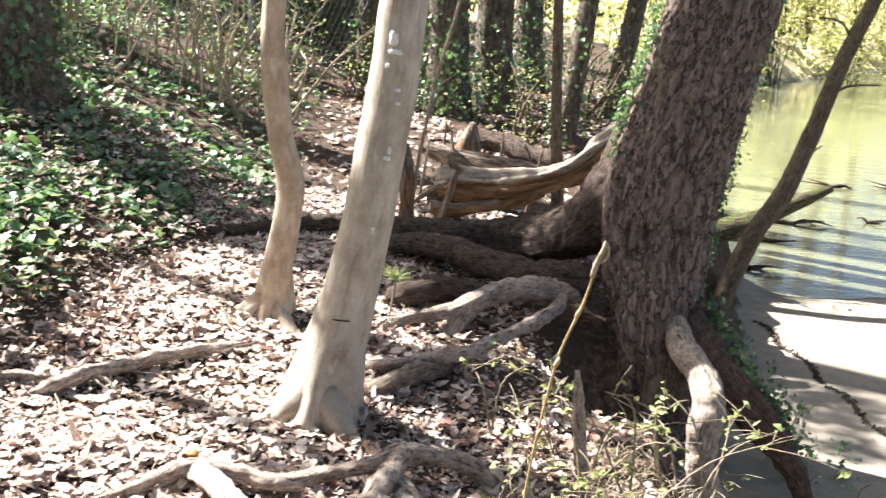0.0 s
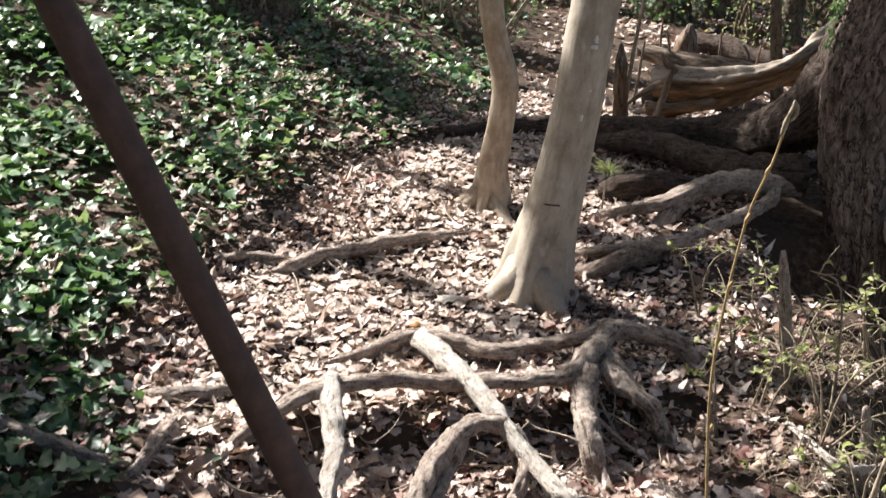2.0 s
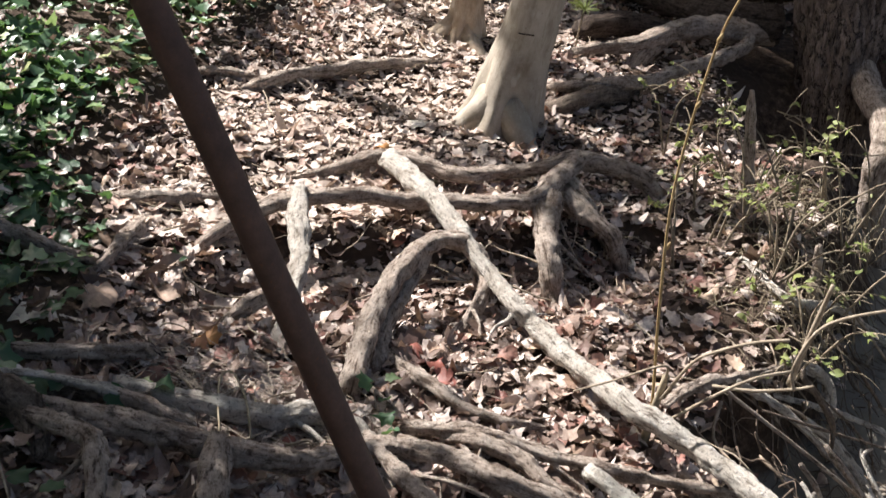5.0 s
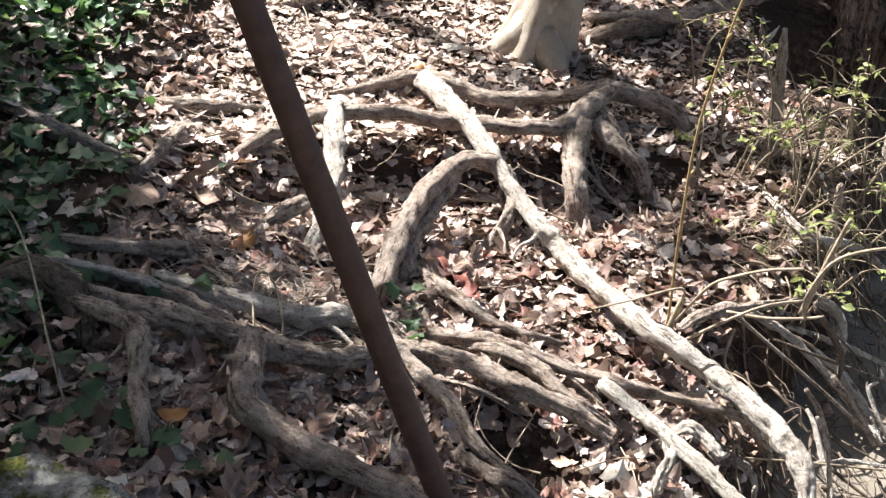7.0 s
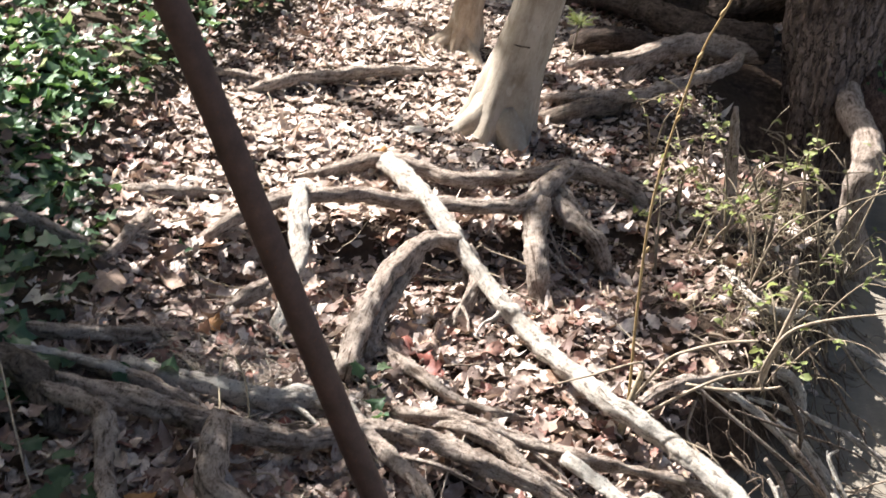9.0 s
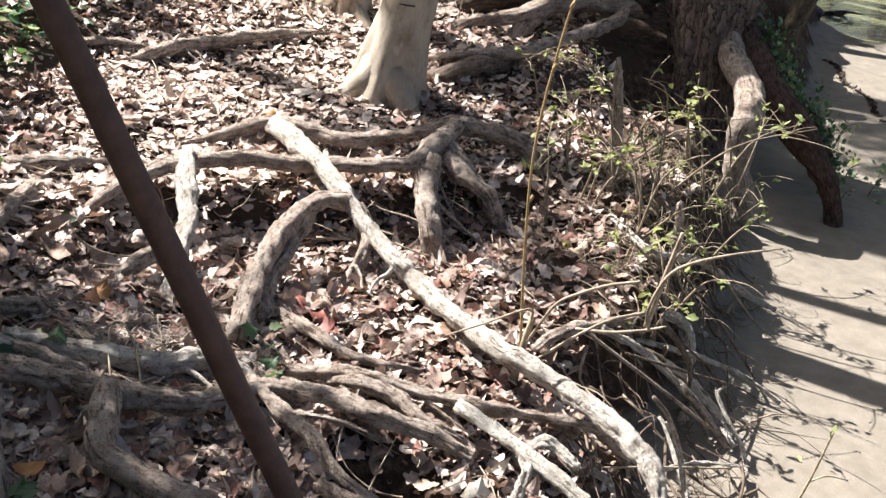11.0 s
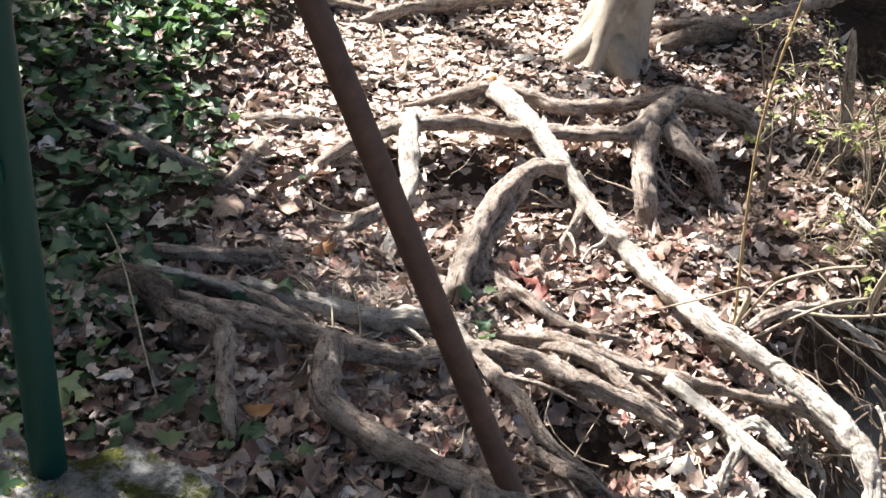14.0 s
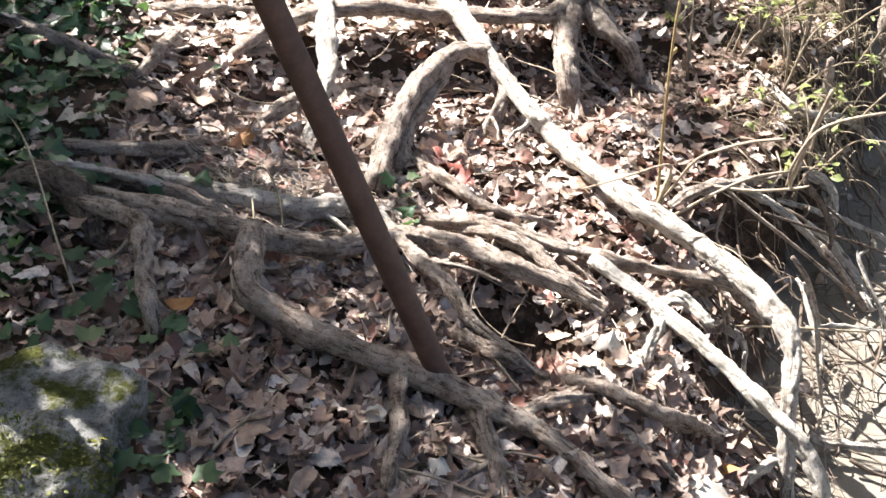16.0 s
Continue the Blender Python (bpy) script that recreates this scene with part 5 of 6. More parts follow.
carpet = []
for count, x0, x1, y0, y1, lo, hi in ((7800, -3.2, -1.0, 1.2, 4.0, 0.065, 0.125), (4500, -6.0, -3.2, 1.2, 9.0, 0.07, 0.12), (3600, -6.0, -1.2, -4.5, 1.2, 0.07, 0.12), (12000, -4.2, -1.2, 4.0, 8.5, 0.055, 0.12), (13000, -6.5, -0.9, 8.5, 14.0, 0.05, 0.10), (3500, -9, -0.5, 14, 22, 0.12, 0.22)):
    at = strewn(count, x0, x1, y0, y1, ivy_share)
    at[:, 2] += rng.uniform(0.02, 0.12, len(at)) * np.where(at[:, 1] > 4, 1.0, 0.7)
    carpet.append(leaves(rng, IVY, at, rng.uniform(lo, hi, len(at)), 0.45, 0.35))
tagged(new("ivy_carpet", mesh_of("ivy_carpet", *heap(carpet), ivy_leaf)), "glossy dark green ivy covering the slope", "ivy", kind="stuff")
at = []
for x, y, n in ((-0.6, 2.62, 3), (-0.46, 2.42, 2), (-1.07, 2.3, 2), (-1.213, 1.797, 5), (-1.032, 1.81, 4), (-0.966, 1.728, 3), (-0.994, 1.614, 4), (-0.726, 1.451, 5), (-0.683, 1.388, 5), (-0.829, 1.66, 3), (-0.734, 1.662, 3), (-1.088, 1.54, 4),
                (-1.474, 1.945, 7), (-1.238, 2.135, 6), (-1.103, 2.166, 3), (-1.4, 2.05, 5), (-1.3, 1.75, 5), (-1.55, 1.75, 8), (-1.45, 1.6, 7), (-0.66, 1.32, 4), (-1.6, 2.2, 7), (-1.28, 2.9, 1), (-1.65, 2.5, 8), (-1.5, 2.65, 6)):
    at += [(x + dx, y + dy, bare(x + dx, y + dy) + rng.uniform(0.05, 0.085)) for dx, dy in rng.normal(0, 0.045, (n, 2))]
at = np.array(at)
tagged(new("stray_ivy", mesh_of("stray_ivy", *leaves(rng, IVY, at, rng.uniform(0.055, 0.1, len(at)), 0.4, 0.3), shaded_ivy)), "scattered ivy leaves among exposed roots, shade painted into their green", "ivy", kind="stuff")

# a mat of pale fibres over the near roots, and two dry vines
mat = []
for k in range(260):
    x, y = rng.normal(-0.85, 0.17), rng.normal(2.38, 0.11)
    a, d, r = rng.normal(-0.2, 0.8), rng.uniform(0.03, 0.12), rng.choice([0.0007, 0.001, 0.0014])
    mat.append(sweep([(x + math.cos(a) * d * u, y + math.sin(a) * d * u + rng.normal(0, 0.008), height(x + math.cos(a) * d * u, y + math.sin(a) * d * u) + rng.uniform(0.028, 0.045), r) for u in (-1, -0.3, 0.4, 1)], 4, 3, 0.1))
tagged(new("fibre_mat", mesh_of("fibre_mat", *joined(mat), pale_fibre)), "pale matted root fibres and dry grass between roots", "dry grass", kind="stuff")
vine = thing("dry_vine", (-0.84, 2.22, 0.04), "thin pale dry vine looped over leaf litter", "vine")
stem("stem", ((-0.845, 2.215, 0.04, 0.003), (-0.89, 2.31, 0.075, 0.0032), (-0.915, 2.395, 0.085, 0.0032), (-0.885, 2.40, 0.09, 0.003), (-0.82, 2.32, 0.075, 0.003), (-0.768, 2.225, 0.035, 0.0028)), straw, vine, sides=7, cuts=6, rough=0.12)
vine = thing("dry_vine", (-1.2, 1.85, 0.1), "thin brown vine trailing over roots and ivy", "vine")
stem("stem", ((-1.60, 2.3, 0.17, 0.002), (-1.468, 2.161, 0.2, 0.0028), (-1.336, 2.011, 0.2, 0.003), (-1.165, 1.805, 0.17, 0.0028), (-1.06, 1.70, 0.08, 0.002)), twig_mat, vine, sides=7, cuts=6, rough=0.12)
root(lattice, ((-1.46, 2.04, 0.04, 0.025), (-1.38, 2.05, 0.075, 0.042), (-1.30, 2.05, 0.085, 0.048), (-1.22, 2.02, 0.065, 0.04), (-1.16, 1.95, 0.03, 0.022)), brown_root, rootlets=5)

# ---- pole, post and stone ----
brace = thing("rusty_pole", (-0.19, 1.84, -0.1), "leaning brown rusted metal pole stuck in the bank", "pole")
foot_at, way = Vector((-0.238, 1.837, 0.0)), Vector((-0.524, -0.084, 1.2)).normalized()
stem("tube", [(*(foot_at + way * d), 0.0285) for d in (-0.22, 0.3, 0.9, 1.5, 2.0)], rust, brace, sides=28, cuts=8, rough=0.006, grain=20)
top_at = foot_at + way * 2.0
stem("end_cap", [(*(top_at - way * 0.01), 0.031), (*(top_at + way * 0.03), 0.031)], rust, brace, sides=24, cuts=2, rough=0.0)
post = thing("green_fence_post", (-1.11, 1.36, 0.1), "dark green painted metal fence post beside a mossy stone", "fence post")
stem("tube", ((-1.11, 1.36, -0.1, 0.037), (-1.113, 1.36, 0.7, 0.037), (-1.117, 1.36, 1.5, 0.037), (-1.12, 1.36, 2.0, 0.037)), green_paint, post, sides=28, cuts=8, rough=0.004)


def box(cx, cy, cz, sx, sy, sz, bevel=0.004):
    bm = bmesh.new()
    bmesh.ops.create_cube(bm, size=1, matrix=Matrix.Translation((cx, cy, cz)) @ Matrix.Diagonal((sx, sy, sz, 1)))
    bmesh.ops.bevel(bm, geom=bm.edges[:], offset=bevel, segments=2, affect="EDGES")
    v = [tuple(q.co) for q in bm.verts]
    f = [tuple(q.index for q in face.verts) for face in bm.faces]
    bm.free()
    return v, f


clamp = part("clamp", mesh_of("clamp", *box(-1.12, 1.318, 0.83, 0.045, 0.022, 0.05), green_paint), post, "small green wire clamp")
stem("bolt", ((-1.12, 1.31, 0.83, 0.008), (-1.12, 1.302, 0.83, 0.008)), wire_mat, clamp, sides=8, cuts=2, rough=0)


slab = thing("mossy_stone", (-0.98, 1.16, 0.0), "grey weathered stone block with yellow-green moss", "stone")
BLOCK = boulder((-1.02, 1.20, -0.045), (0.285, 0.275, 0.20), 2, 0.16, 0.92, 6, 0.8)
part("block", mesh_of("block", *BLOCK, stone_mat), slab)
tufts = []
for x, y, z in BLOCK[0]:
    if z > -0.1 and noise.noise(Vector((x * 6, y * 6, z * 6 + 3))) + 2.2 * (1.3 - y) > 0.05 and rng.random() < 0.85:
        tufts.append((x + rng.normal(0, 0.004), y + rng.normal(0, 0.004), z + 0.003))
part("moss", mesh_of("moss", *leaves(rng, SMALL, np.array(tufts), rng.uniform(0.008, 0.018, len(tufts)), 1.2, 0.5), moss_mat), slab, "tufts of yellow-green moss", "stuff")

# ---- fallen wood behind the big tree ----


def splinters(a, z, q):
    """Split faces and raised fibres along a dead log."""
    return 0.022 * math.sin(a * 3 + 5 * noise.noise(q * 1.5)) + 0.012 * math.sin(a * 8 + 9 * noise.noise(q * 2.2)) + 0.02 * noise.noise(Vector((a * 2.5, q.x * 3, q.y * 3)))


log = thing("fallen_log", (0.1, 7.7, 0.3), "broken weathered fallen log with a split orange face", "log")
stem("trunk", ((-0.36, 7.7, 0.44, 0.07), (-0.3, 7.7, 0.45, 0.095), (-0.15, 7.7, 0.45, 0.10), (0.017, 7.7, 0.462, 0.095), (0.18, 7.72, 0.49, 0.085), (0.339, 7.75, 0.53, 0.078), (0.46, 7.78, 0.575, 0.074), (0.549, 7.8, 0.63, 0.072), (0.684, 7.85, 0.76, 0.06), (0.74, 7.88, 0.84, 0.045), (0.775, 7.9, 0.9, 0.02)),
     split_wood, log, "split log with orange rotten heartwood", sides=40, cuts=10, rough=0.14, grain=8, squash=0.95, ridge=splinters)
stem("shell", ((-0.40, 7.66, 0.30, 0.03), (-0.3, 7.65, 0.30, 0.045), (-0.147, 7.64, 0.335, 0.055), (0.063, 7.66, 0.385, 0.055), (0.2, 7.69, 0.43, 0.045), (0.306, 7.72, 0.47, 0.03)), split_wood, log, "orange rotten underside", sides=24, cuts=7, rough=0.25, grain=9, ridge=splinters)
# a solid dark stem paints the shade of the log's open end
stem("hollow", ((-0.42, 7.72, 0.34, 0.04), (-0.3, 7.7, 0.35, 0.075), (-0.1, 7.7, 0.37, 0.07), (0.1, 7.7, 0.41, 0.05)), dark_bark, log, "solid dark piece painting the shade inside the log", sides=18, cuts=5, rough=0.2)
stem("broken_limb", ((-0.25, 7.6, 0.56, 0.03), (-0.27, 7.57, 0.46, 0.026), (-0.3, 7.55, 0.34, 0.02), (-0.35, 7.53, 0.22, 0.013)), dead_wood, log, sides=10, rough=0.25)
stem("broken_limb", ((-0.3, 7.65, 0.47, 0.03), (-0.42, 7.6, 0.40, 0.02), (-0.55, 7.58, 0.3, 0.012)), dead_wood, log, sides=8, rough=0.25)
stem("broken_limb", ((-0.22, 7.62, 0.55, 0.035), (-0.28, 7.6, 0.6, 0.028), (-0.31, 7.59, 0.66, 0.012)), dead_wood, log, sides=8, rough=0.25)
log = thing("fallen_log", (-0.1, 8.4, 0.3), "grey fallen log lying behind a broken log", "log")
stem("trunk", ((-0.53, 8.4, 0.58, 0.02), (-0.474, 8.4, 0.545, 0.05), (-0.33, 8.4, 0.51, 0.07), (-0.192, 8.4, 0.48, 0.085), (0.0, 8.4, 0.46, 0.085), (0.25, 8.4, 0.44, 0.075), (0.55, 8.42, 0.42, 0.06)), dead_wood, log, sides=24, cuts=7, rough=0.2, grain=8)
log = thing("fallen_log", (0.3, 9.6, 0.3), "dark rotting log below ivy-clad trees", "log")
stem("trunk", ((-0.2, 9.9, 0.42, 0.07), (0.05, 9.8, 0.42, 0.085), (0.3, 9.6, 0.36, 0.08), (0.7, 9.4, 0.28, 0.06)), dark_bark, log, sides=18, rough=0.25)
stump = thing("rotting_stump", (-0.22, 9.0, 0.25), "pale rotten stump with broken fibres", "stump")
stem("body", ((-0.22, 9.0, 0.1, 0.12), (-0.22, 9.0, 0.35, 0.10), (-0.2, 9.0, 0.55, 0.08), (-0.2, 9.0, 0.68, 0.02)), dead_wood, stump, sides=18, rough=0.4, grain=8)
for k in range(9):
    x = -0.5 + 0.1 * k + rng.uniform(-0.04, 0.04)
    y = rng.uniform(7.8, 9.2)
    z = height(x, y)
    s = thing("broken_stick", (x, y, z), "pale broken stick standing among fallen logs", "stick", "sticks by the log")
    tilt = rng.uniform(-0.12, 0.12)
    stem("stick", ((x, y, z - 0.03, 0.012), (x + tilt * 0.5, y, z + rng.uniform(0.15, 0.25), 0.011), (x + tilt, y, z + rng.uniform(0.3, 0.55), 0.007)), dead_wood, s, sides=7)
mossy = thing("mossy_log", (1.9, 9.2, 0.0), "green mossy log lying from the bank into the river", "log")
stem("trunk", ((1.35, 9.2, -0.12, 0.09), (1.56, 9.2, -0.08, 0.095), (1.83, 9.2, 0.0, 0.09), (2.11, 9.25, 0.12, 0.075), (2.35, 9.3, 0.24, 0.055), (2.6, 9.35, 0.36, 0.03)), make_rough_bark("mossy_bark", (0.05, 0.04, 0.03), (0.12, 0.1, 0.06), (0.2, 0.17, 0.1), 1.0),
     mossy, sides=18, cuts=6, rough=0.15)
for k, (x, y, s) in enumerate(((1.75, 10.1, 0.16), (1.95, 10.5, 0.14), (1.65, 9.7, 0.12), (2.05, 10.0, 0.1), (4.0, 9.75, 0.16))):
    r = thing("stone", (x, y, height(x, y)), "dark wet stone at the edge of the river", "stone", "stones at the water's edge")
    part("block", mesh_of("block", *boulder((x, y, max(height(x, y), WATER) + s * 0.25), (s, s * 0.8, s * 0.55), 5 + k, 0.25, 0, 4), mud_stone), r)


def driftwood(at, reach, seed):
    x, y = at
    r = np.random.default_rng(seed)
    ob = thing("driftwood", (x, y, WATER), "dark driftwood branch caught in shallow river water", "driftwood", "driftwood in the river")
    for k in range(5):
        a, d = r.uniform(-0.7, 0.5) + (math.pi if k % 2 else 0), reach * r.uniform(0.4, 1)
        stem("branch", ((x, y, WATER + 0.01, 0.018), (x + math.cos(a) * d * 0.5, y + math.sin(a) * d * 0.3, WATER + r.uniform(0.0, 0.06), 0.012), (x + math.cos(a) * d, y + math.sin(a) * d * 0.5, WATER + r.uniform(-0.02, 0.1), 0.004)),
             dead_wood if k % 2 else dark_bark, ob, sides=7, rough=0.2)


for k, (at, reach) in enumerate((((4.3, 15.2), 0.5), ((5.2, 15.4), 0.45), ((3.2, 12.6), 0.5), ((2.55, 11.6), 0.45), ((4.1, 13.0), 0.3), ((6.3, 15.0), 0.4), ((2.25, 10.4), 0.35))):
    driftwood(at, reach, 60 + k)

# ---- cane, stake, twigs and shrubs on the bank ----
cane = thing("dry_cane", (0.16, 2.8, -0.17), "tall yellow-brown dry cane with a withered bud", "plant stem")
stem("stalk", ((0.15, 2.8, -0.22, 0.0048), (0.16, 2.8, -0.02, 0.0044), (0.135, 2.82, 0.27, 0.0041), (0.12, 2.85, 0.6, 0.0037), (0.16, 2.87, 0.96, 0.0033), (0.21, 2.87, 1.13, 0.0031), (0.235, 2.87, 1.24, 0.0030)), cane_mat, cane, sides=12, cuts=8, rough=0.06, grain=40)
for z, x in ((0.42, 0.128), (0.66, 0.124), (0.81, 0.142), (0.98, 0.165), (1.1, 0.2)):
    stem("node", ((x - 0.004, 2.86, z, 0.0035), (x + 0.001, 2.86, z + 0.01, 0.0055), (x + 0.006, 2.862, z + 0.022, 0.003)), cane_mat, cane, sides=10, cuts=3, rough=0.15, grain=60)
stem("bud", ((0.222, 2.87, 1.195, 0.0045), (0.229, 2.868, 1.222, 0.007), (0.236, 2.866, 1.245, 0.0055), (0.243, 2.866, 1.262, 0.006), (0.243, 2.865, 1.278, 0.003)), straw, cane, "withered pale bud", sides=10, rough=0.4, grain=90)
stem("husk", ((0.236, 2.866, 1.228, 0.003), (0.248, 2.863, 1.242, 0.0045), (0.251, 2.863, 1.262, 0.004), (0.244, 2.864, 1.276, 0.002)), straw, cane, "curled dry husk", sides=8, rough=0.4, grain=90)
stake = thing("broken_stake", (0.41, 4.35, -0.05), "pale grey broken stem standing on the bank", "stump")
stem("stem", ((0.42, 4.35, -0.12, 0.03), (0.41, 4.35, 0.0, 0.027), (0.385, 4.35, 0.2, 0.024), (0.362, 4.35, 0.36, 0.02), (0.35, 4.35, 0.45, 0.008)), root_bark, stake, sides=14, cuts=6, rough=0.25, grain=22)
cut = thing("cut_stem", (0.155, 2.79, -0.17), "pale cut stem with bare side twigs", "plant stem")
stem("stem", ((0.15, 2.79, -0.22, 0.013), (0.164, 2.79, -0.05, 0.012), (0.184, 2.79, 0.09, 0.010)), straw, cut, sides=10, rough=0.15)
TWIGS = (
    ((-0.05, 2.7, 0.042, 0.003), (0.054, 2.7, 0.10, 0.004), (0.171, 2.72, 0.157, 0.005), (0.184, 2.78, 0.08, 0.006)),
    ((0.18, 2.78, 0.02, 0.006), (0.24, 2.72, 0.18, 0.006), (0.30, 2.7, 0.24, 0.006), (0.376, 2.68, 0.29, 0.006), (0.455, 2.66, 0.325, 0.005)),
    ((0.219, 2.75, -0.013, 0.006), (0.308, 2.75, 0.073, 0.006), (0.404, 2.78, 0.132, 0.006), (0.505, 2.86, 0.13, 0.006)),
    ((0.315, 2.9, 0.019, 0.007), (0.421, 2.9, 0.026, 0.007), (0.527, 2.9, 0.055, 0.006), (0.575, 2.9, 0.075, 0.004)),
    ((0.527, 2.9, 0.05, 0.006), (0.513, 2.9, 0.118, 0.007), (0.549, 2.9, 0.235, 0.007), (0.612, 2.9, 0.291, 0.007), (0.72, 2.9, 0.338, 0.005), (0.85, 2.92, 0.37, 0.003)),
)
for t in TWIGS:
    stem("twig", [(x, y, z, r * 0.75) for x, y, z, r in t], twig_mat, cut, sides=7, cuts=5, rough=0.2, grain=40)
stem("twig", ((0.53, 3.02, 0.0, 0.010), (0.54, 3.0, 0.1, 0.009), (0.563, 3.0, 0.242, 0.008), (0.578, 3.0, 0.335, 0.006)), twig_mat, cut, sides=8, rough=0.15)


def shrublet(at, tall, stems, seed, spread=0.8, leafy=7):
    """A young shrub of thin bare stems with small new leaves at the nodes."""
    r = np.random.default_rng(seed)
    x, y = at
    z = height(x, y)
    ob = thing("young_shrub", (x, y, z), "thin bare shrub with small bright green spring leaves", "shrub", "shrubs on the bank")
    tips = []
    for k in range(stems):
        a, b = r.uniform(0, 2 * math.pi), r.uniform(0.2, 1) * spread
        end = np.array([x + math.cos(a) * b * tall * 1.25, y + math.sin(a) * b * tall * 0.8, z + tall * r.uniform(0.5, 1.05)])
        mid = np.array([x, y, z]) * 0.5 + end * 0.5 + r.normal(0, 0.06, 3) * tall + (0, 0, 0.16 * tall)
        line = [(x + r.uniform(-0.03, 0.03), y, z - 0.03, 0.0055), (*mid, 0.0038), (*end, 0.0018)]
        stem("stem", line, shrub_twig, ob, sides=6, cuts=4, rough=0.2, grain=30)
        for j in range(3):
            u = r.uniform(0.4, 1)
            q = mid * (1 - u) + end * u
            w = q + np.array([r.normal(0, 0.14), r.normal(0, 0.1), r.uniform(-0.02, 0.12)]) * (0.4 + tall)
            stem("twig", [(*q, 0.0024), (*((q + w) / 2 + (0, 0, 0.012)), 0.0019), (*w, 0.0012)], shrub_twig, ob, sides=5, cuts=3)
            tips += [w, (q + w) / 2, q]
        tips.append(end)
    tips = np.array(tips)
    n = leafy * stems
    at3 = tips[r.integers(0, len(tips), n)] + r.normal(0, 0.008, (n, 3))
    part("leaves", mesh_of("leaves", *leaves(r, OVAL_FAR, at3, r.uniform(0.022, 0.05, n), 0.9, 0.5), fresh_leaf), ob, "small bright green new leaves", "stuff")


for k, (x, y, tall, stems) in enumerate(((0.22, 4.3, 0.36, 2), (0.42, 4.15, 0.5, 2), (0.62, 4.3, 0.6, 3), (0.5, 3.85, 0.36, 3), (0.72, 3.95, 0.34, 3), (0.8, 4.35, 0.55, 2), (0.05, 4.75, 0.42, 2), (0.34, 4.7, 0.35, 2), (0.95, 4.7, 0.5, 2), (0.66, 3.6, 0.35, 4), (1.0, 5.1, 0.4, 3), (0.18, 3.9, 0.28, 2), (1.6, 6.1, 0.3, 3), (0.3, 4.05, 0.24, 3), (0.55, 4.05, 0.3, 4), (0.86, 4.1, 0.36, 2), (0.75, 4.6, 0.5, 2), (0.6, 3.45, 0.2, 3), (0.45, 4.45, 0.4, 2))):
    shrublet((x, y), tall, stems, 80 + k)

rng = np.random.default_rng(9)
stalks = []
for k in range(560):
    x, y = rng.normal(0.62, 0.16), rng.uniform(3.55, 4.9)
    if x > bank_foot(y) - 0.25:
        continue
    z = height(x, y)
    a, d, up = rng.uniform(0, 2 * math.pi), rng.uniform(0.03, 0.2), rng.uniform(0.0, 0.07)
    stalks.append(sweep([(x, y, z - 0.01, 0.002), (x + math.cos(a) * d * 0.5, y + math.sin(a) * d * 0.4, z + up, 0.0017), (x + math.cos(a) * d, y + math.sin(a) * d * 0.7, max(z + up * 0.7 - 0.05, height(x + math.cos(a) * d, y) + 0.01), 0.0008)], 4, 3, 0.05))
tagged(new("dry_grass", mesh_of("dry_grass", *joined(stalks), straw)), "tangle of dry straw and thin twigs on bank", "dry grass", kind="stuff")
tangle = thing("fine_roots", (0.6, 3.2, -0.3), "tangle of fine hanging roots on the eroded bank", "roots")
for k in range(210):
    y = rng.uniform(2.1, 4.4)
    x = bank_foot(y) - rng.uniform(0.02, 0.62)
    a, d = rng.normal(-0.35, 0.7), rng.uniform(0.08, 0.4)
    r = rng.choice([0.0015, 0.0022, 0.0035, 0.006])
    if x + math.cos(a) * d > bank_foot(y) - 0.05 and k % 4:
        continue
    line = []
    for u in (0, 0.33, 0.66, 1.0):
        px, py = x + math.cos(a) * d * u + rng.normal(0, 0.015), y + math.sin(a) * d * u + rng.normal(0, 0.015)
        line.append((px, py, height(px, py) + rng.uniform(0.0, 0.07) - 0.01, r * (1.2 - u)))
    stem("root", line, earthy_root if k % 3 else fine_root, tangle, sides=5, cuts=3, rough=0.2, grain=40)
strands = []
for k in range(340):
    y = rng.uniform(2.0, 4.95)
    x = bank_foot(y) - rng.uniform(-0.03, 0.6)
    a, d, r = rng.normal(-0.3, 1.5), rng.uniform(0.04, 0.24), rng.choice([0.0012, 0.0018, 0.0026])
    if x + math.cos(a) * d > bank_foot(y) - 0.04:
        continue
    line = []
    for u in (0, 0.4, 0.75, 1.0):
        px, py = x + math.cos(a) * d * u + rng.normal(0, 0.022), y + math.sin(a) * d * u + rng.normal(0, 0.022)
        line.append((px, py, bare(px, py) + rng.uniform(0.0, 0.055), r * (1.2 - u)))
    strands.append(sweep(line, 4, 3, 0.1))
part("root_mat", mesh_of("root_mat", *joined(strands), earthy_root), tangle, "mat of thread-like roots and straw", "stuff")
hanging = thing("hanging_roots", (0.75, 2.9, -0.4), "loose thin roots hanging from the eroded bank", "roots")
root(hanging, ((0.65, 3.34, 0.04, 0.012), (0.75, 3.35, 0.06, 0.014), (0.85, 3.33, 0.05, 0.014), (0.92, 3.24, 0.02, 0.01)), pale_root)
root(hanging, ((0.41, 3.25, 0.05, 0.01), (0.52, 3.28, 0.06, 0.01), (0.64, 3.3, 0.06, 0.01), (0.78, 3.31, 0.05, 0.009), (0.9, 3.28, 0.02, 0.007)), pale_root)
root(hanging, ((0.54, 3.33, 0.03, 0.006), (0.71, 3.47, 0.05, 0.007), (0.93, 3.62, 0.05, 0.008), (1.11, 3.56, 0.03, 0.004)), pale_root)
root(hanging, ((0.63, 3.56, 0.03, 0.016), (0.72, 3.59, 0.04, 0.017), (0.75, 3.55, 0.03, 0.015), (0.79, 3.52, 0, 0.01)), pale_root)
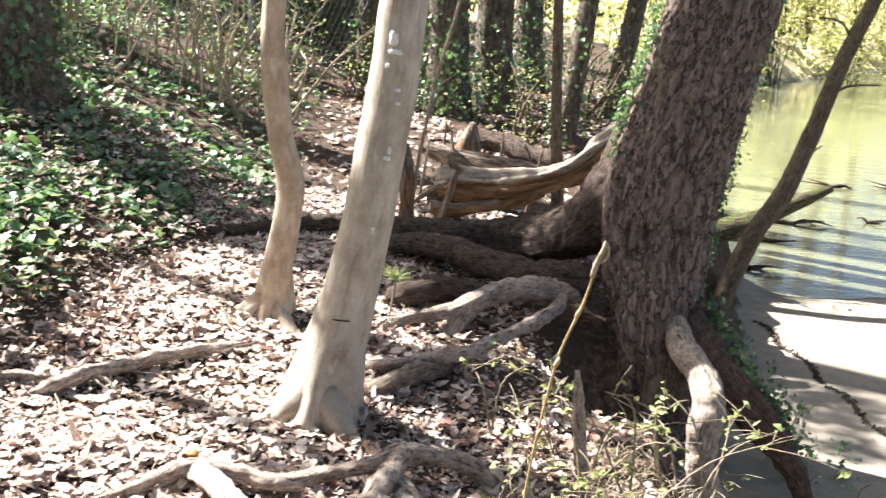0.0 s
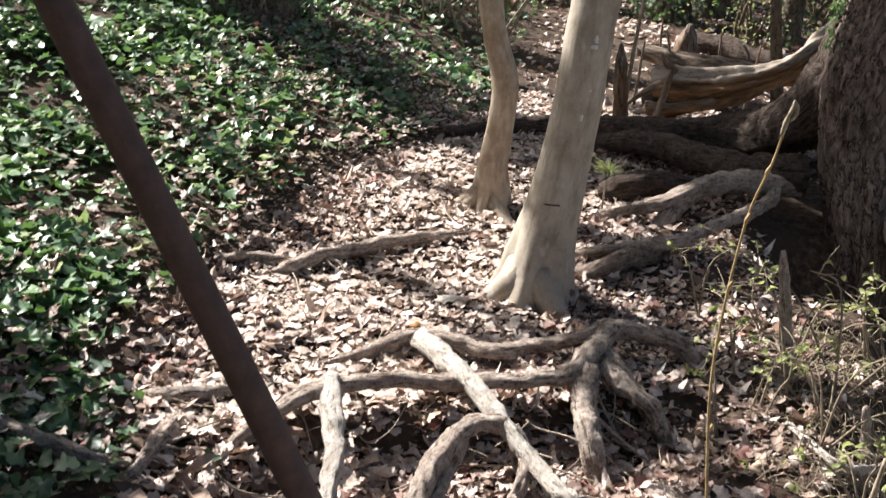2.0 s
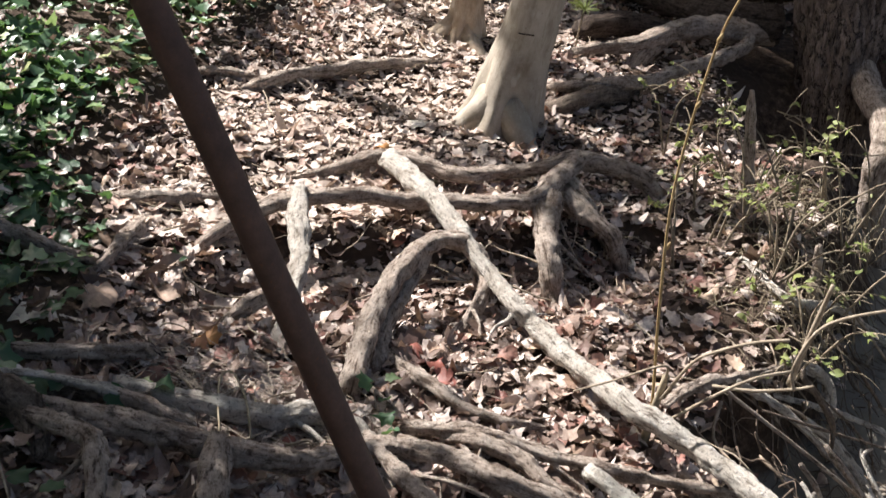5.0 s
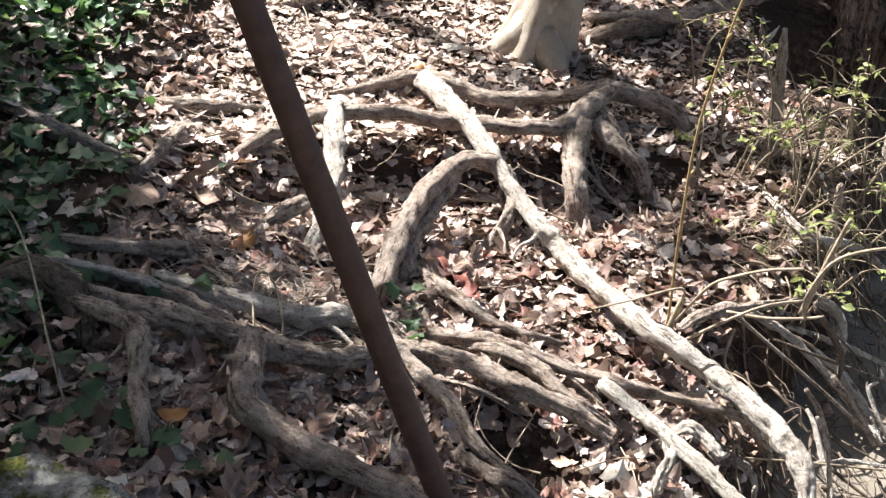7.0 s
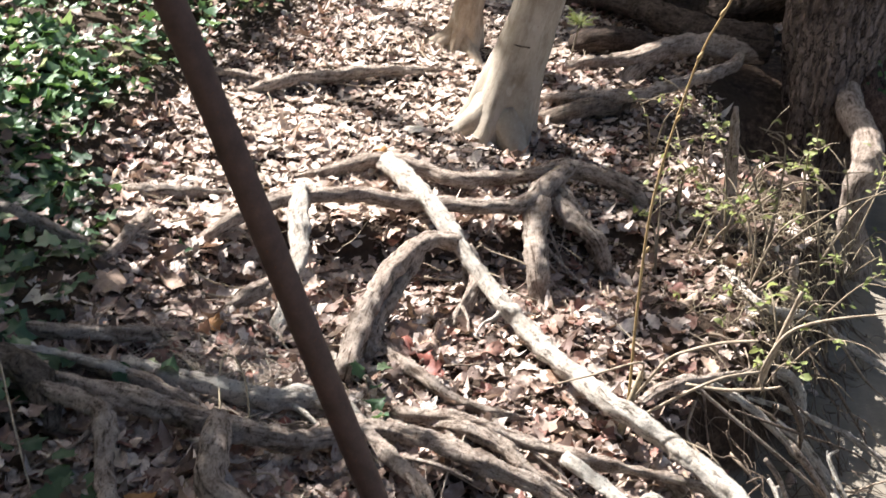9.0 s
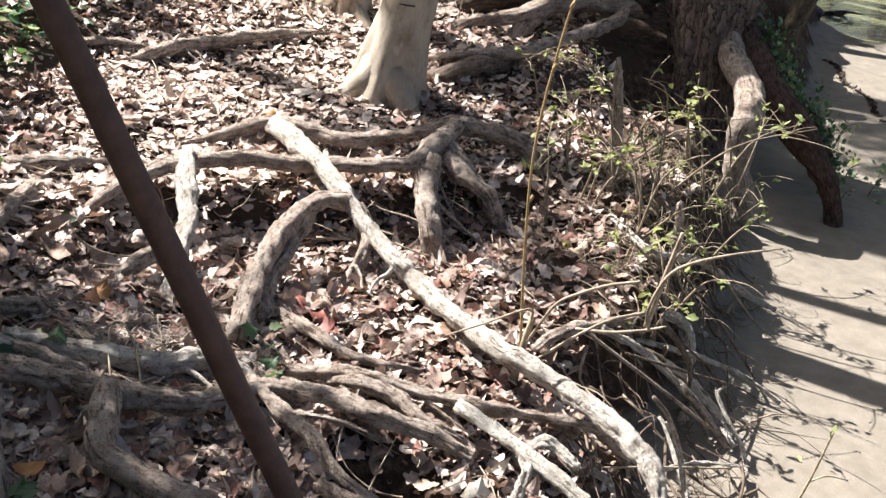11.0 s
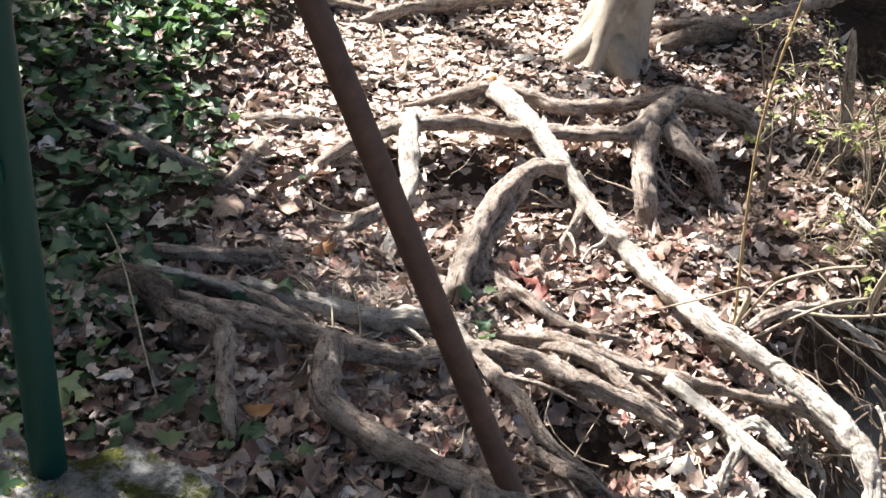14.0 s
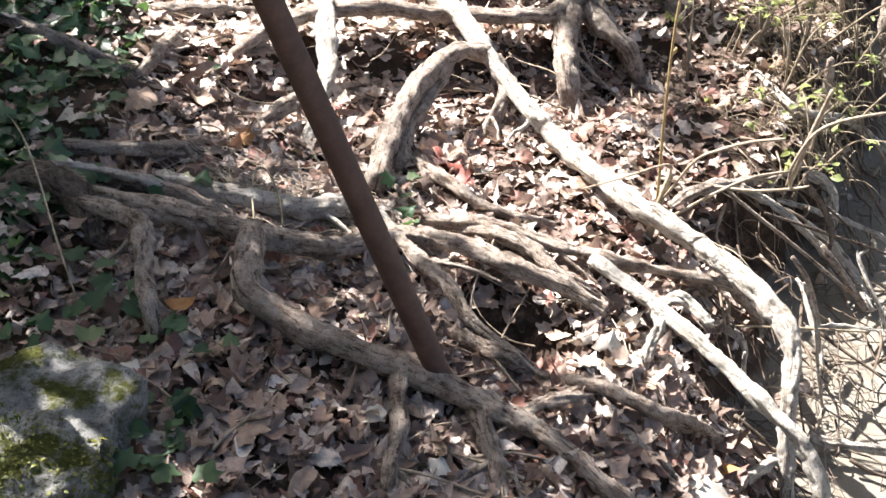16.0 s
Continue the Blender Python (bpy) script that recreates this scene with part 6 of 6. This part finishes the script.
root(hanging, ((0.57, 2.63, 0.12, 0.005), (0.73, 2.82, 0.14, 0.005), (0.92, 2.94, 0.14, 0.005)), pale_root)
root(hanging, ((0.41, 3.98, 0.02, 0.011), (0.57, 3.72, 0.05, 0.013), (0.79, 4.06, 0.05, 0.014), (1, 4.3, 0.04, 0.011), (1.18, 4.35, 0.02, 0.007)), pale_root)
root(hanging, ((0.42, 3.03, 0.02, 0.006), (0.45, 2.89, 0.04, 0.007), (0.5, 2.85, 0.04, 0.007), (0.55, 2.83, 0.02, 0.005)), pale_root)
root(hanging, ((0.42, 2.6, 0.03, 0.007), (0.48, 2.57, 0.06, 0.008), (0.49, 2.51, 0.06, 0.008), (0.52, 2.48, 0.03, 0.007)), pale_root)
root(hanging, ((0.13, 1.95, 0.02, 0.005), (0.23, 1.89, 0.03, 0.007), (0.31, 1.87, 0.03, 0.006), (0.36, 1.85, 0.02, 0.005)), pale_root)
root(hanging, ((0.71, 2.48, 0.05, 0.01), (0.78, 2.48, 0.06, 0.012), (0.92, 2.49, 0.06, 0.01)), pale_root)
root(hanging, ((0.5, 2.08, 0.03, 0.018), (0.57, 2.19, 0.06, 0.017), (0.64, 2.34, 0.06, 0.016)), pale_root)

# loose sticks and bare roots that lean over the scarp
for line, mat in (
    (((0.36, 3.1, -0.09, 0.005), (0.403, 3.1, -0.125, 0.006), (0.628, 3.1, -0.264, 0.006), (0.877, 3.15, -0.45, 0.005)), root_bark),
    (((0.499, 3.2, -0.208, 0.005), (0.734, 3.3, -0.301, 0.0055), (0.951, 3.5, -0.448, 0.004), (1.05, 3.56, -0.535, 0.003)), brown_root),
    (((0.69, 3.14, -0.25, 0.008), (0.72, 3.13, -0.28, 0.011), (0.80, 3.12, -0.36, 0.011), (0.871, 3.12, -0.45, 0.008)), root_bark),
    (((0.86, 3.3, -0.33, 0.003), (0.84, 3.3, -0.35, 0.006), (0.84, 3.29, -0.37, 0.0075), (0.879, 3.25, -0.423, 0.0075), (0.938, 3.2, -0.493, 0.0075), (0.962, 3.12, -0.55, 0.0065)), pale_root),
    (((0.828, 3.31, -0.345, 0.003), (0.836, 3.3, -0.37, 0.006), (0.86, 3.27, -0.40, 0.006)), pale_root),
    (((0.355, 2.6, -0.267, 0.003), (0.6, 2.68, -0.27, 0.0035), (0.827, 2.75, -0.278, 0.003)), straw),
    (((0.62, 2.98, -0.29, 0.006), (0.649, 2.95, -0.315, 0.009), (0.69, 2.88, -0.38, 0.009), (0.734, 2.8, -0.445, 0.007), (0.75, 2.76, -0.54, 0.005)), pale_root),
    (((0.60, 3.31, -0.10, 0.008), (0.617, 3.3, -0.134, 0.011), (0.67, 3.3, -0.19, 0.011), (0.724, 3.3, -0.269, 0.010), (0.74, 3.3, -0.36, 0.007)), brown_root),
    (((0.56, 2.72, -0.06, 0.007), (0.62, 2.74, -0.14, 0.008), (0.68, 2.78, -0.28, 0.007), (0.72, 2.8, -0.42, 0.005)), root_bark),
    (((0.60, 2.66, -0.10, 0.005), (0.66, 2.68, -0.22, 0.006), (0.71, 2.7, -0.40, 0.005), (0.76, 2.7, -0.55, 0.004)), pale_root),
    (((0.52, 3.38, -0.16, 0.004), (0.70, 3.42, -0.26, 0.005), (0.86, 3.45, -0.40, 0.004), (0.93, 3.47, -0.53, 0.003)), brown_root),
    (((0.66, 3.75, -0.12, 0.005), (0.82, 3.7, -0.26, 0.006), (0.95, 3.72, -0.42, 0.005), (1.04, 3.74, -0.54, 0.003)), brown_root),
    (((0.70, 4.1, -0.10, 0.005), (0.90, 4.05, -0.3, 0.006), (1.04, 4.08, -0.46, 0.005), (1.16, 4.1, -0.55, 0.003)), fine_root),
):
    stem("stick", line, mat, hanging, sides=8, cuts=6, rough=0.22, grain=40)
stub = thing("broken_stake", (0.68, 4.0, -0.2), "short grey broken stem among dry straw", "stump")
stem("stem", ((0.69, 4.0, -0.27, 0.022), (0.68, 4.0, -0.17, 0.021), (0.672, 4.0, -0.07, 0.019), (0.664, 4.0, 0.012, 0.014), (0.66, 4.0, 0.03, 0.004)), root_bark, stub, sides=14, cuts=6, rough=0.25, grain=26)

# a line of washed-up scraps across the sand, and ivy seedlings beside the roots
wrack = []
for k in range(420):
    u = rng.uniform(0, 1)
    x, y = 1.985 + 0.33 * u + 0.03 * math.sin(u * 19) + rng.normal(0, 0.012), 8.56 - 2.0 * u + rng.normal(0, 0.02)
    wrack.append((x, y, bare(x, y) + rng.uniform(0.002, 0.01)))
tagged(new("wrack_line", mesh_of("wrack_line", *leaves(rng, SMALL, np.array(wrack), rng.uniform(0.015, 0.05, len(wrack)), 0.4, 0.5), dark_bark, False)), "dark line of washed-up scraps on pale sand", "debris", kind="stuff")
for x, y, n in ((1.95, 6.25, 12), (1.83, 5.9, 14), (1.75, 6.15, 9), (1.66, 5.75, 8), (1.9, 5.72, 7)):
    z = bare(x, y)
    sprig = thing("ivy_seedling", (x, y, z), "small dark ivy seedling rooted in the sand", "ivy", "ivy seedlings on the sand")
    stem("stem", ((x, y, z - 0.02, 0.004), (x + 0.02, y, z + 0.05, 0.003), (x + 0.05, y - 0.03, z + 0.09, 0.002)), shrub_twig, sprig, sides=5)
    at = np.array([(x, y, z + 0.05)]) + rng.normal(0, 0.045, (n, 3)) * (1, 1, 0.6)
    part("leaves", mesh_of("leaves", *leaves(rng, IVY, at, rng.uniform(0.03, 0.055, n), 0.6, 0.3), ivy_leaf), sprig, "", "stuff")

weed = thing("sand_weed", (1.11, 3.0, -0.55), "thin pale sprouting stem on the sand", "plant stem")
stem("stem", ((1.1, 3.0, -0.57, 0.005), (1.13, 3.0, -0.42, 0.004), (1.155, 3.0, -0.25, 0.003)), straw, weed, sides=6)
stem("stem", ((1.125, 3.0, -0.45, 0.003), (1.18, 3.02, -0.43, 0.003), (1.25, 3.03, -0.44, 0.002)), straw, weed, sides=6)
part("leaves", mesh_of("leaves", *leaves(rng, SMALL, np.array([(1.155, 3.0, -0.24), (1.15, 3.0, -0.26), (1.09, 3.05, -0.4)]), np.array([0.03, 0.025, 0.03]), 1.0, 0.3), fresh_leaf), weed)

sapling = thing("slender_sapling", (-0.5, 7.0, 0.15), "thin pale bare sapling beside fallen logs", "sapling")
stem("stem", ((-0.5, 7.0, 0.1, 0.014), (-0.47, 7.0, 0.5, 0.012), (-0.444, 7.0, 0.78, 0.0115), (-0.379, 7.0, 1.215, 0.010), (-0.284, 7.0, 1.63, 0.009), (-0.1, 7.05, 2.6, 0.005)), shrub_twig, sapling, sides=8, cuts=5, rough=0.15, grain=20)
for a, b, c in (((-0.4, 7.0, 1.1, 0.005), (-0.33, 6.98, 1.18, 0.004), (-0.25, 6.96, 1.24, 0.002)), ((-0.37, 7.0, 1.25, 0.004), (-0.42, 6.98, 1.36, 0.003), (-0.44, 6.97, 1.45, 0.002)), ((-0.46, 7.0, 0.66, 0.005), (-0.52, 6.98, 0.74, 0.004), (-0.58, 6.96, 0.78, 0.002))):
    stem("twig", (a, b, c), shrub_twig, sapling, sides=6)
stake = thing("broken_stake", (-0.498, 7.0, 0.2), "grey rotten stake standing behind the beech", "stump")
stem("stem", ((-0.498, 7.0, 0.1, 0.05), (-0.498, 7.0, 0.373, 0.045), (-0.513, 7.0, 0.648, 0.038), (-0.521, 7.0, 0.797, 0.012)), dead_wood, stake, sides=16, cuts=6, rough=0.3, grain=16)
tuft = thing("needle_tuft", (-0.43, 5.75, 0.12), "small tuft of fresh green needles beside the beech", "seedling")
stem("stem", ((-0.46, 5.75, 0.08, 0.006), (-0.45, 5.75, 0.22, 0.005), (-0.435, 5.75, 0.33, 0.004)), shrub_twig, tuft, sides=6)
needles = []
for k in range(70):
    a, up = rng.uniform(0, 2 * math.pi), rng.uniform(-0.2, 1.0)
    d = rng.uniform(0.05, 0.09)
    x, z = -0.43, 0.34
    needles.append(sweep([(x, 5.75, z, 0.0016), (x + math.cos(a) * d * 0.6, 5.75 + math.sin(a) * d * 0.6, z + up * d * 0.6, 0.0014), (x + math.cos(a) * d, 5.75 + math.sin(a) * d, z + up * d * 0.8, 0.0006)], 4, 2, 0))
part("needles", mesh_of("needles", *joined(needles), fresh_leaf), tuft, "fresh green needles", "stuff")

# ---- thickets, fence and far bank ----


def thicket(name, at, size, count, leaf, material, seed, label, group, stems=8, stem_mat=None):
    """A shrub: stems from the ground and an uneven cloud of leaves in clumps."""
    r = np.random.default_rng(seed)
    x, y = at
    z = height(x, y)
    ob = thing(name, (x, y, z), label, "shrub", group)
    clumps = []
    for k in range(stems):
        end = np.array([x + r.normal(0, 0.5) * size[0], y + r.normal(0, 0.5) * size[1], z + size[2] * r.uniform(0.45, 1.0)])
        mid = (end + (x, y, z)) / 2 + r.normal(0, 0.08, 3)
        stem("stem", ((x + r.normal(0, 0.1), y, z - 0.05, 0.02), (*mid, 0.014), (*end, 0.005)), stem_mat or sap_bark, ob, sides=5, cuts=3)
        clumps += [end, mid, (mid + end) / 2 + r.normal(0, 0.2, 3)]
    for k in range(stems * 2):
        clumps.append(np.array([x + r.uniform(-1, 1) * size[0], y + r.uniform(-1, 1) * size[1], z + size[2] * r.uniform(0.05, 0.9)]))
    clumps = np.array(clumps)
    at3 = clumps[r.integers(0, len(clumps), count)] + r.normal(0, 1, (count, 3)) * (0.16 * size[0] + 0.06, 0.16 * size[1] + 0.06, 0.12 * size[2] + 0.05)
    at3[:, 2] = np.maximum(at3[:, 2], z + 0.02)
    part("foliage", mesh_of("foliage", *leaves(r, OVAL_FAR, at3, r.uniform(0.6, 1.2, count) * leaf, 0.9, 0.4), material), ob, "", "stuff")


rng = np.random.default_rng(17)
# unseen shrubs on the left, added to keep sun off the near bank
thicket("shade_evergreen", (-3.4, 3.1), (0.6, 0.3, 2.9), 700, 0.11, shrub_leaf, 198, "unseen tall loose evergreen shrub added to shade the near bank", "shrubs of the wood", 10)
thicket("shade_evergreen", (-3.0, 2.12), (0.6, 0.45, 2.7), 1350, 0.11, shrub_leaf, 199, "unseen tall loose evergreen shrub added to shade the near bank", "shrubs of the wood", 10)
thicket("low_shade_evergreen", (-3.45, 3.52), (0.45, 0.18, 1.8), 450, 0.11, shrub_leaf, 196, "unseen low loose evergreen shrub added to shade the ivy", "shrubs of the wood", 8)
thicket("shade_evergreen", (-3.1, 3.05), (0.45, 0.35, 3.9), 780, 0.11, shrub_leaf, 197, "unseen tall loose evergreen shrub added to shade the near bank", "shrubs of the wood", 10)
# unseen shrubs behind the camera, added to hold back skylight
for k, (x, y) in enumerate(((-6.0, -1.0), (-5.2, -2.6), (-4.0, -4.0), (-2.6, -4.6), (-1.2, -4.4), (0.2, -4.8), (1.6, -4.4), (2.8, -5.0))):
    thicket("shade_evergreen", (x, y), (0.9, 0.8, 4.4), 900, 0.34, shrub_leaf, 400 + k, "tall dark evergreen shrub closing the wood", "shrubs of the wood", 9)
for k in range(11):
    x = -7.5 + 0.62 * k + rng.uniform(-0.3, 0.3)
    thicket("evergreen_shrub", (x, 14.5 + rng.uniform(-0.6, 3.0)), (0.8, 0.6, 1.5), 520, 0.13, shrub_leaf, 200 + k, "dark evergreen shrub in the shaded wood", "shrubs of the wood")
for k in range(9):
    x = -12 + 1.2 * k
    thicket("evergreen_shrub", (x, 20 + rng.uniform(-1, 2.0)), (1.4, 1.0, 3.0), 600, 0.24, shrub_leaf, 230 + k, "tall dark evergreen shrub closing the wood", "shrubs of the wood")
for k, (x, y) in enumerate(((0.55, 11.2), (0.85, 12.2), (0.2, 10.6), (1.3, 13.0), (-1.3, 11.6), (-1.05, 12.6), (1.5, 11.2), (1.0, 15.0), (1.6, 9.9))):
    thicket("bright_shrub", (x, y), (0.45, 0.4, 0.7), 260, 0.04, fresh_leaf, 260 + k, "sunlit young shrub with yellow-green leaves", "shrubs by the river", 6)
for k in range(44):
    x = -1.2 + 0.42 * k
    y = 23.2 + 1.6 * max(x - 2.0, 0) + rng.uniform(-1.4, 3.0)
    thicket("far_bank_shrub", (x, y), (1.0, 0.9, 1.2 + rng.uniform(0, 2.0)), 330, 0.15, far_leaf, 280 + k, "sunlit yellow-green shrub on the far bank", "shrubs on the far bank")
for k in range(9):
    x = 3.4 + 1.4 * k
    forest_tree((x, 26.5 + 1.6 * (x - 2) + rng.uniform(-1, 3)), 0.14 + 0.05 * (k % 3), rng.uniform(-0.2, 0.2), 9, 320 + k, 0, "pale bare trunk on the far bank", sap_bark, leafy=250)
for k in range(17):
    x = -2.0 + 1.5 * k
    y = 29.5 + 1.6 * max(x - 2.0, 0) + rng.uniform(-1.5, 4)
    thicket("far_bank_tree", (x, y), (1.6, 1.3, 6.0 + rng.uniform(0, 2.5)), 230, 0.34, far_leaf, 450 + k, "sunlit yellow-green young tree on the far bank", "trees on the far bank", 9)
fence = thing("wire_fence", (-4.5, 12.2, 0.8), "grey chain-link fence in the wood behind ivy", "fence")
for k in range(5):
    x = -6.8 + 1.05 * k
    stem("post", ((x, 12.2, height(x, 12.2) - 0.1, 0.025), (x, 12.2, height(x, 12.2) + 0.8, 0.025), (x, 12.2, height(x, 12.2) + 1.7, 0.025)), wire_mat, fence, sides=10, cuts=2, rough=0)
wires = []
for k in range(110):
    x = -7.2 + 0.05 * k
    for turn in (-1, 1):
        z = height(x, 12.2) + 0.05
        wires.append(sweep([(x, 12.2 + 0.003 * turn, z, 0.003), (x + 0.3 * turn, 12.2 + 0.003 * turn, z + 0.75, 0.003), (x + 0.6 * turn, 12.2 + 0.003 * turn, z + 1.5, 0.003)], 3, 1, 0))
part("wire_mesh", mesh_of("wire_mesh", *joined(wires), wire_mat), fence, "", "stuff")
canes = thing("dead_canes", (-2.8, 9.9, 0.75), "clump of pale dead canes above the ivy slope", "plant stems")
for k in range(60):
    x, y = rng.uniform(-3.7, -1.7), rng.uniform(9.0, 10.8)
    z = height(x, y)
    lean_x, tall = rng.normal(0.2, 0.32), rng.uniform(0.6, 1.5)
    stem("cane", ((x, y, z - 0.03, 0.008), (x + lean_x * 0.5 + rng.normal(0, 0.04), y, z + tall * 0.55, 0.0065), (x + lean_x * 1.3, y, z + tall, 0.003)), straw, canes, sides=6, cuts=3)
for k, (x, y) in enumerate(((-3.4, 9.0), (-2.5, 10.4), (-1.9, 10.8), (-3.9, 9.6), (-2.2, 9.5), (-4.4, 8.2))):
    thicket("young_bramble", (x, y), (0.35, 0.3, 0.8), 120, 0.04, fresh_leaf, 340 + k, "thin bramble with yellow-green new leaves", "brambles on the slope", 6, straw)
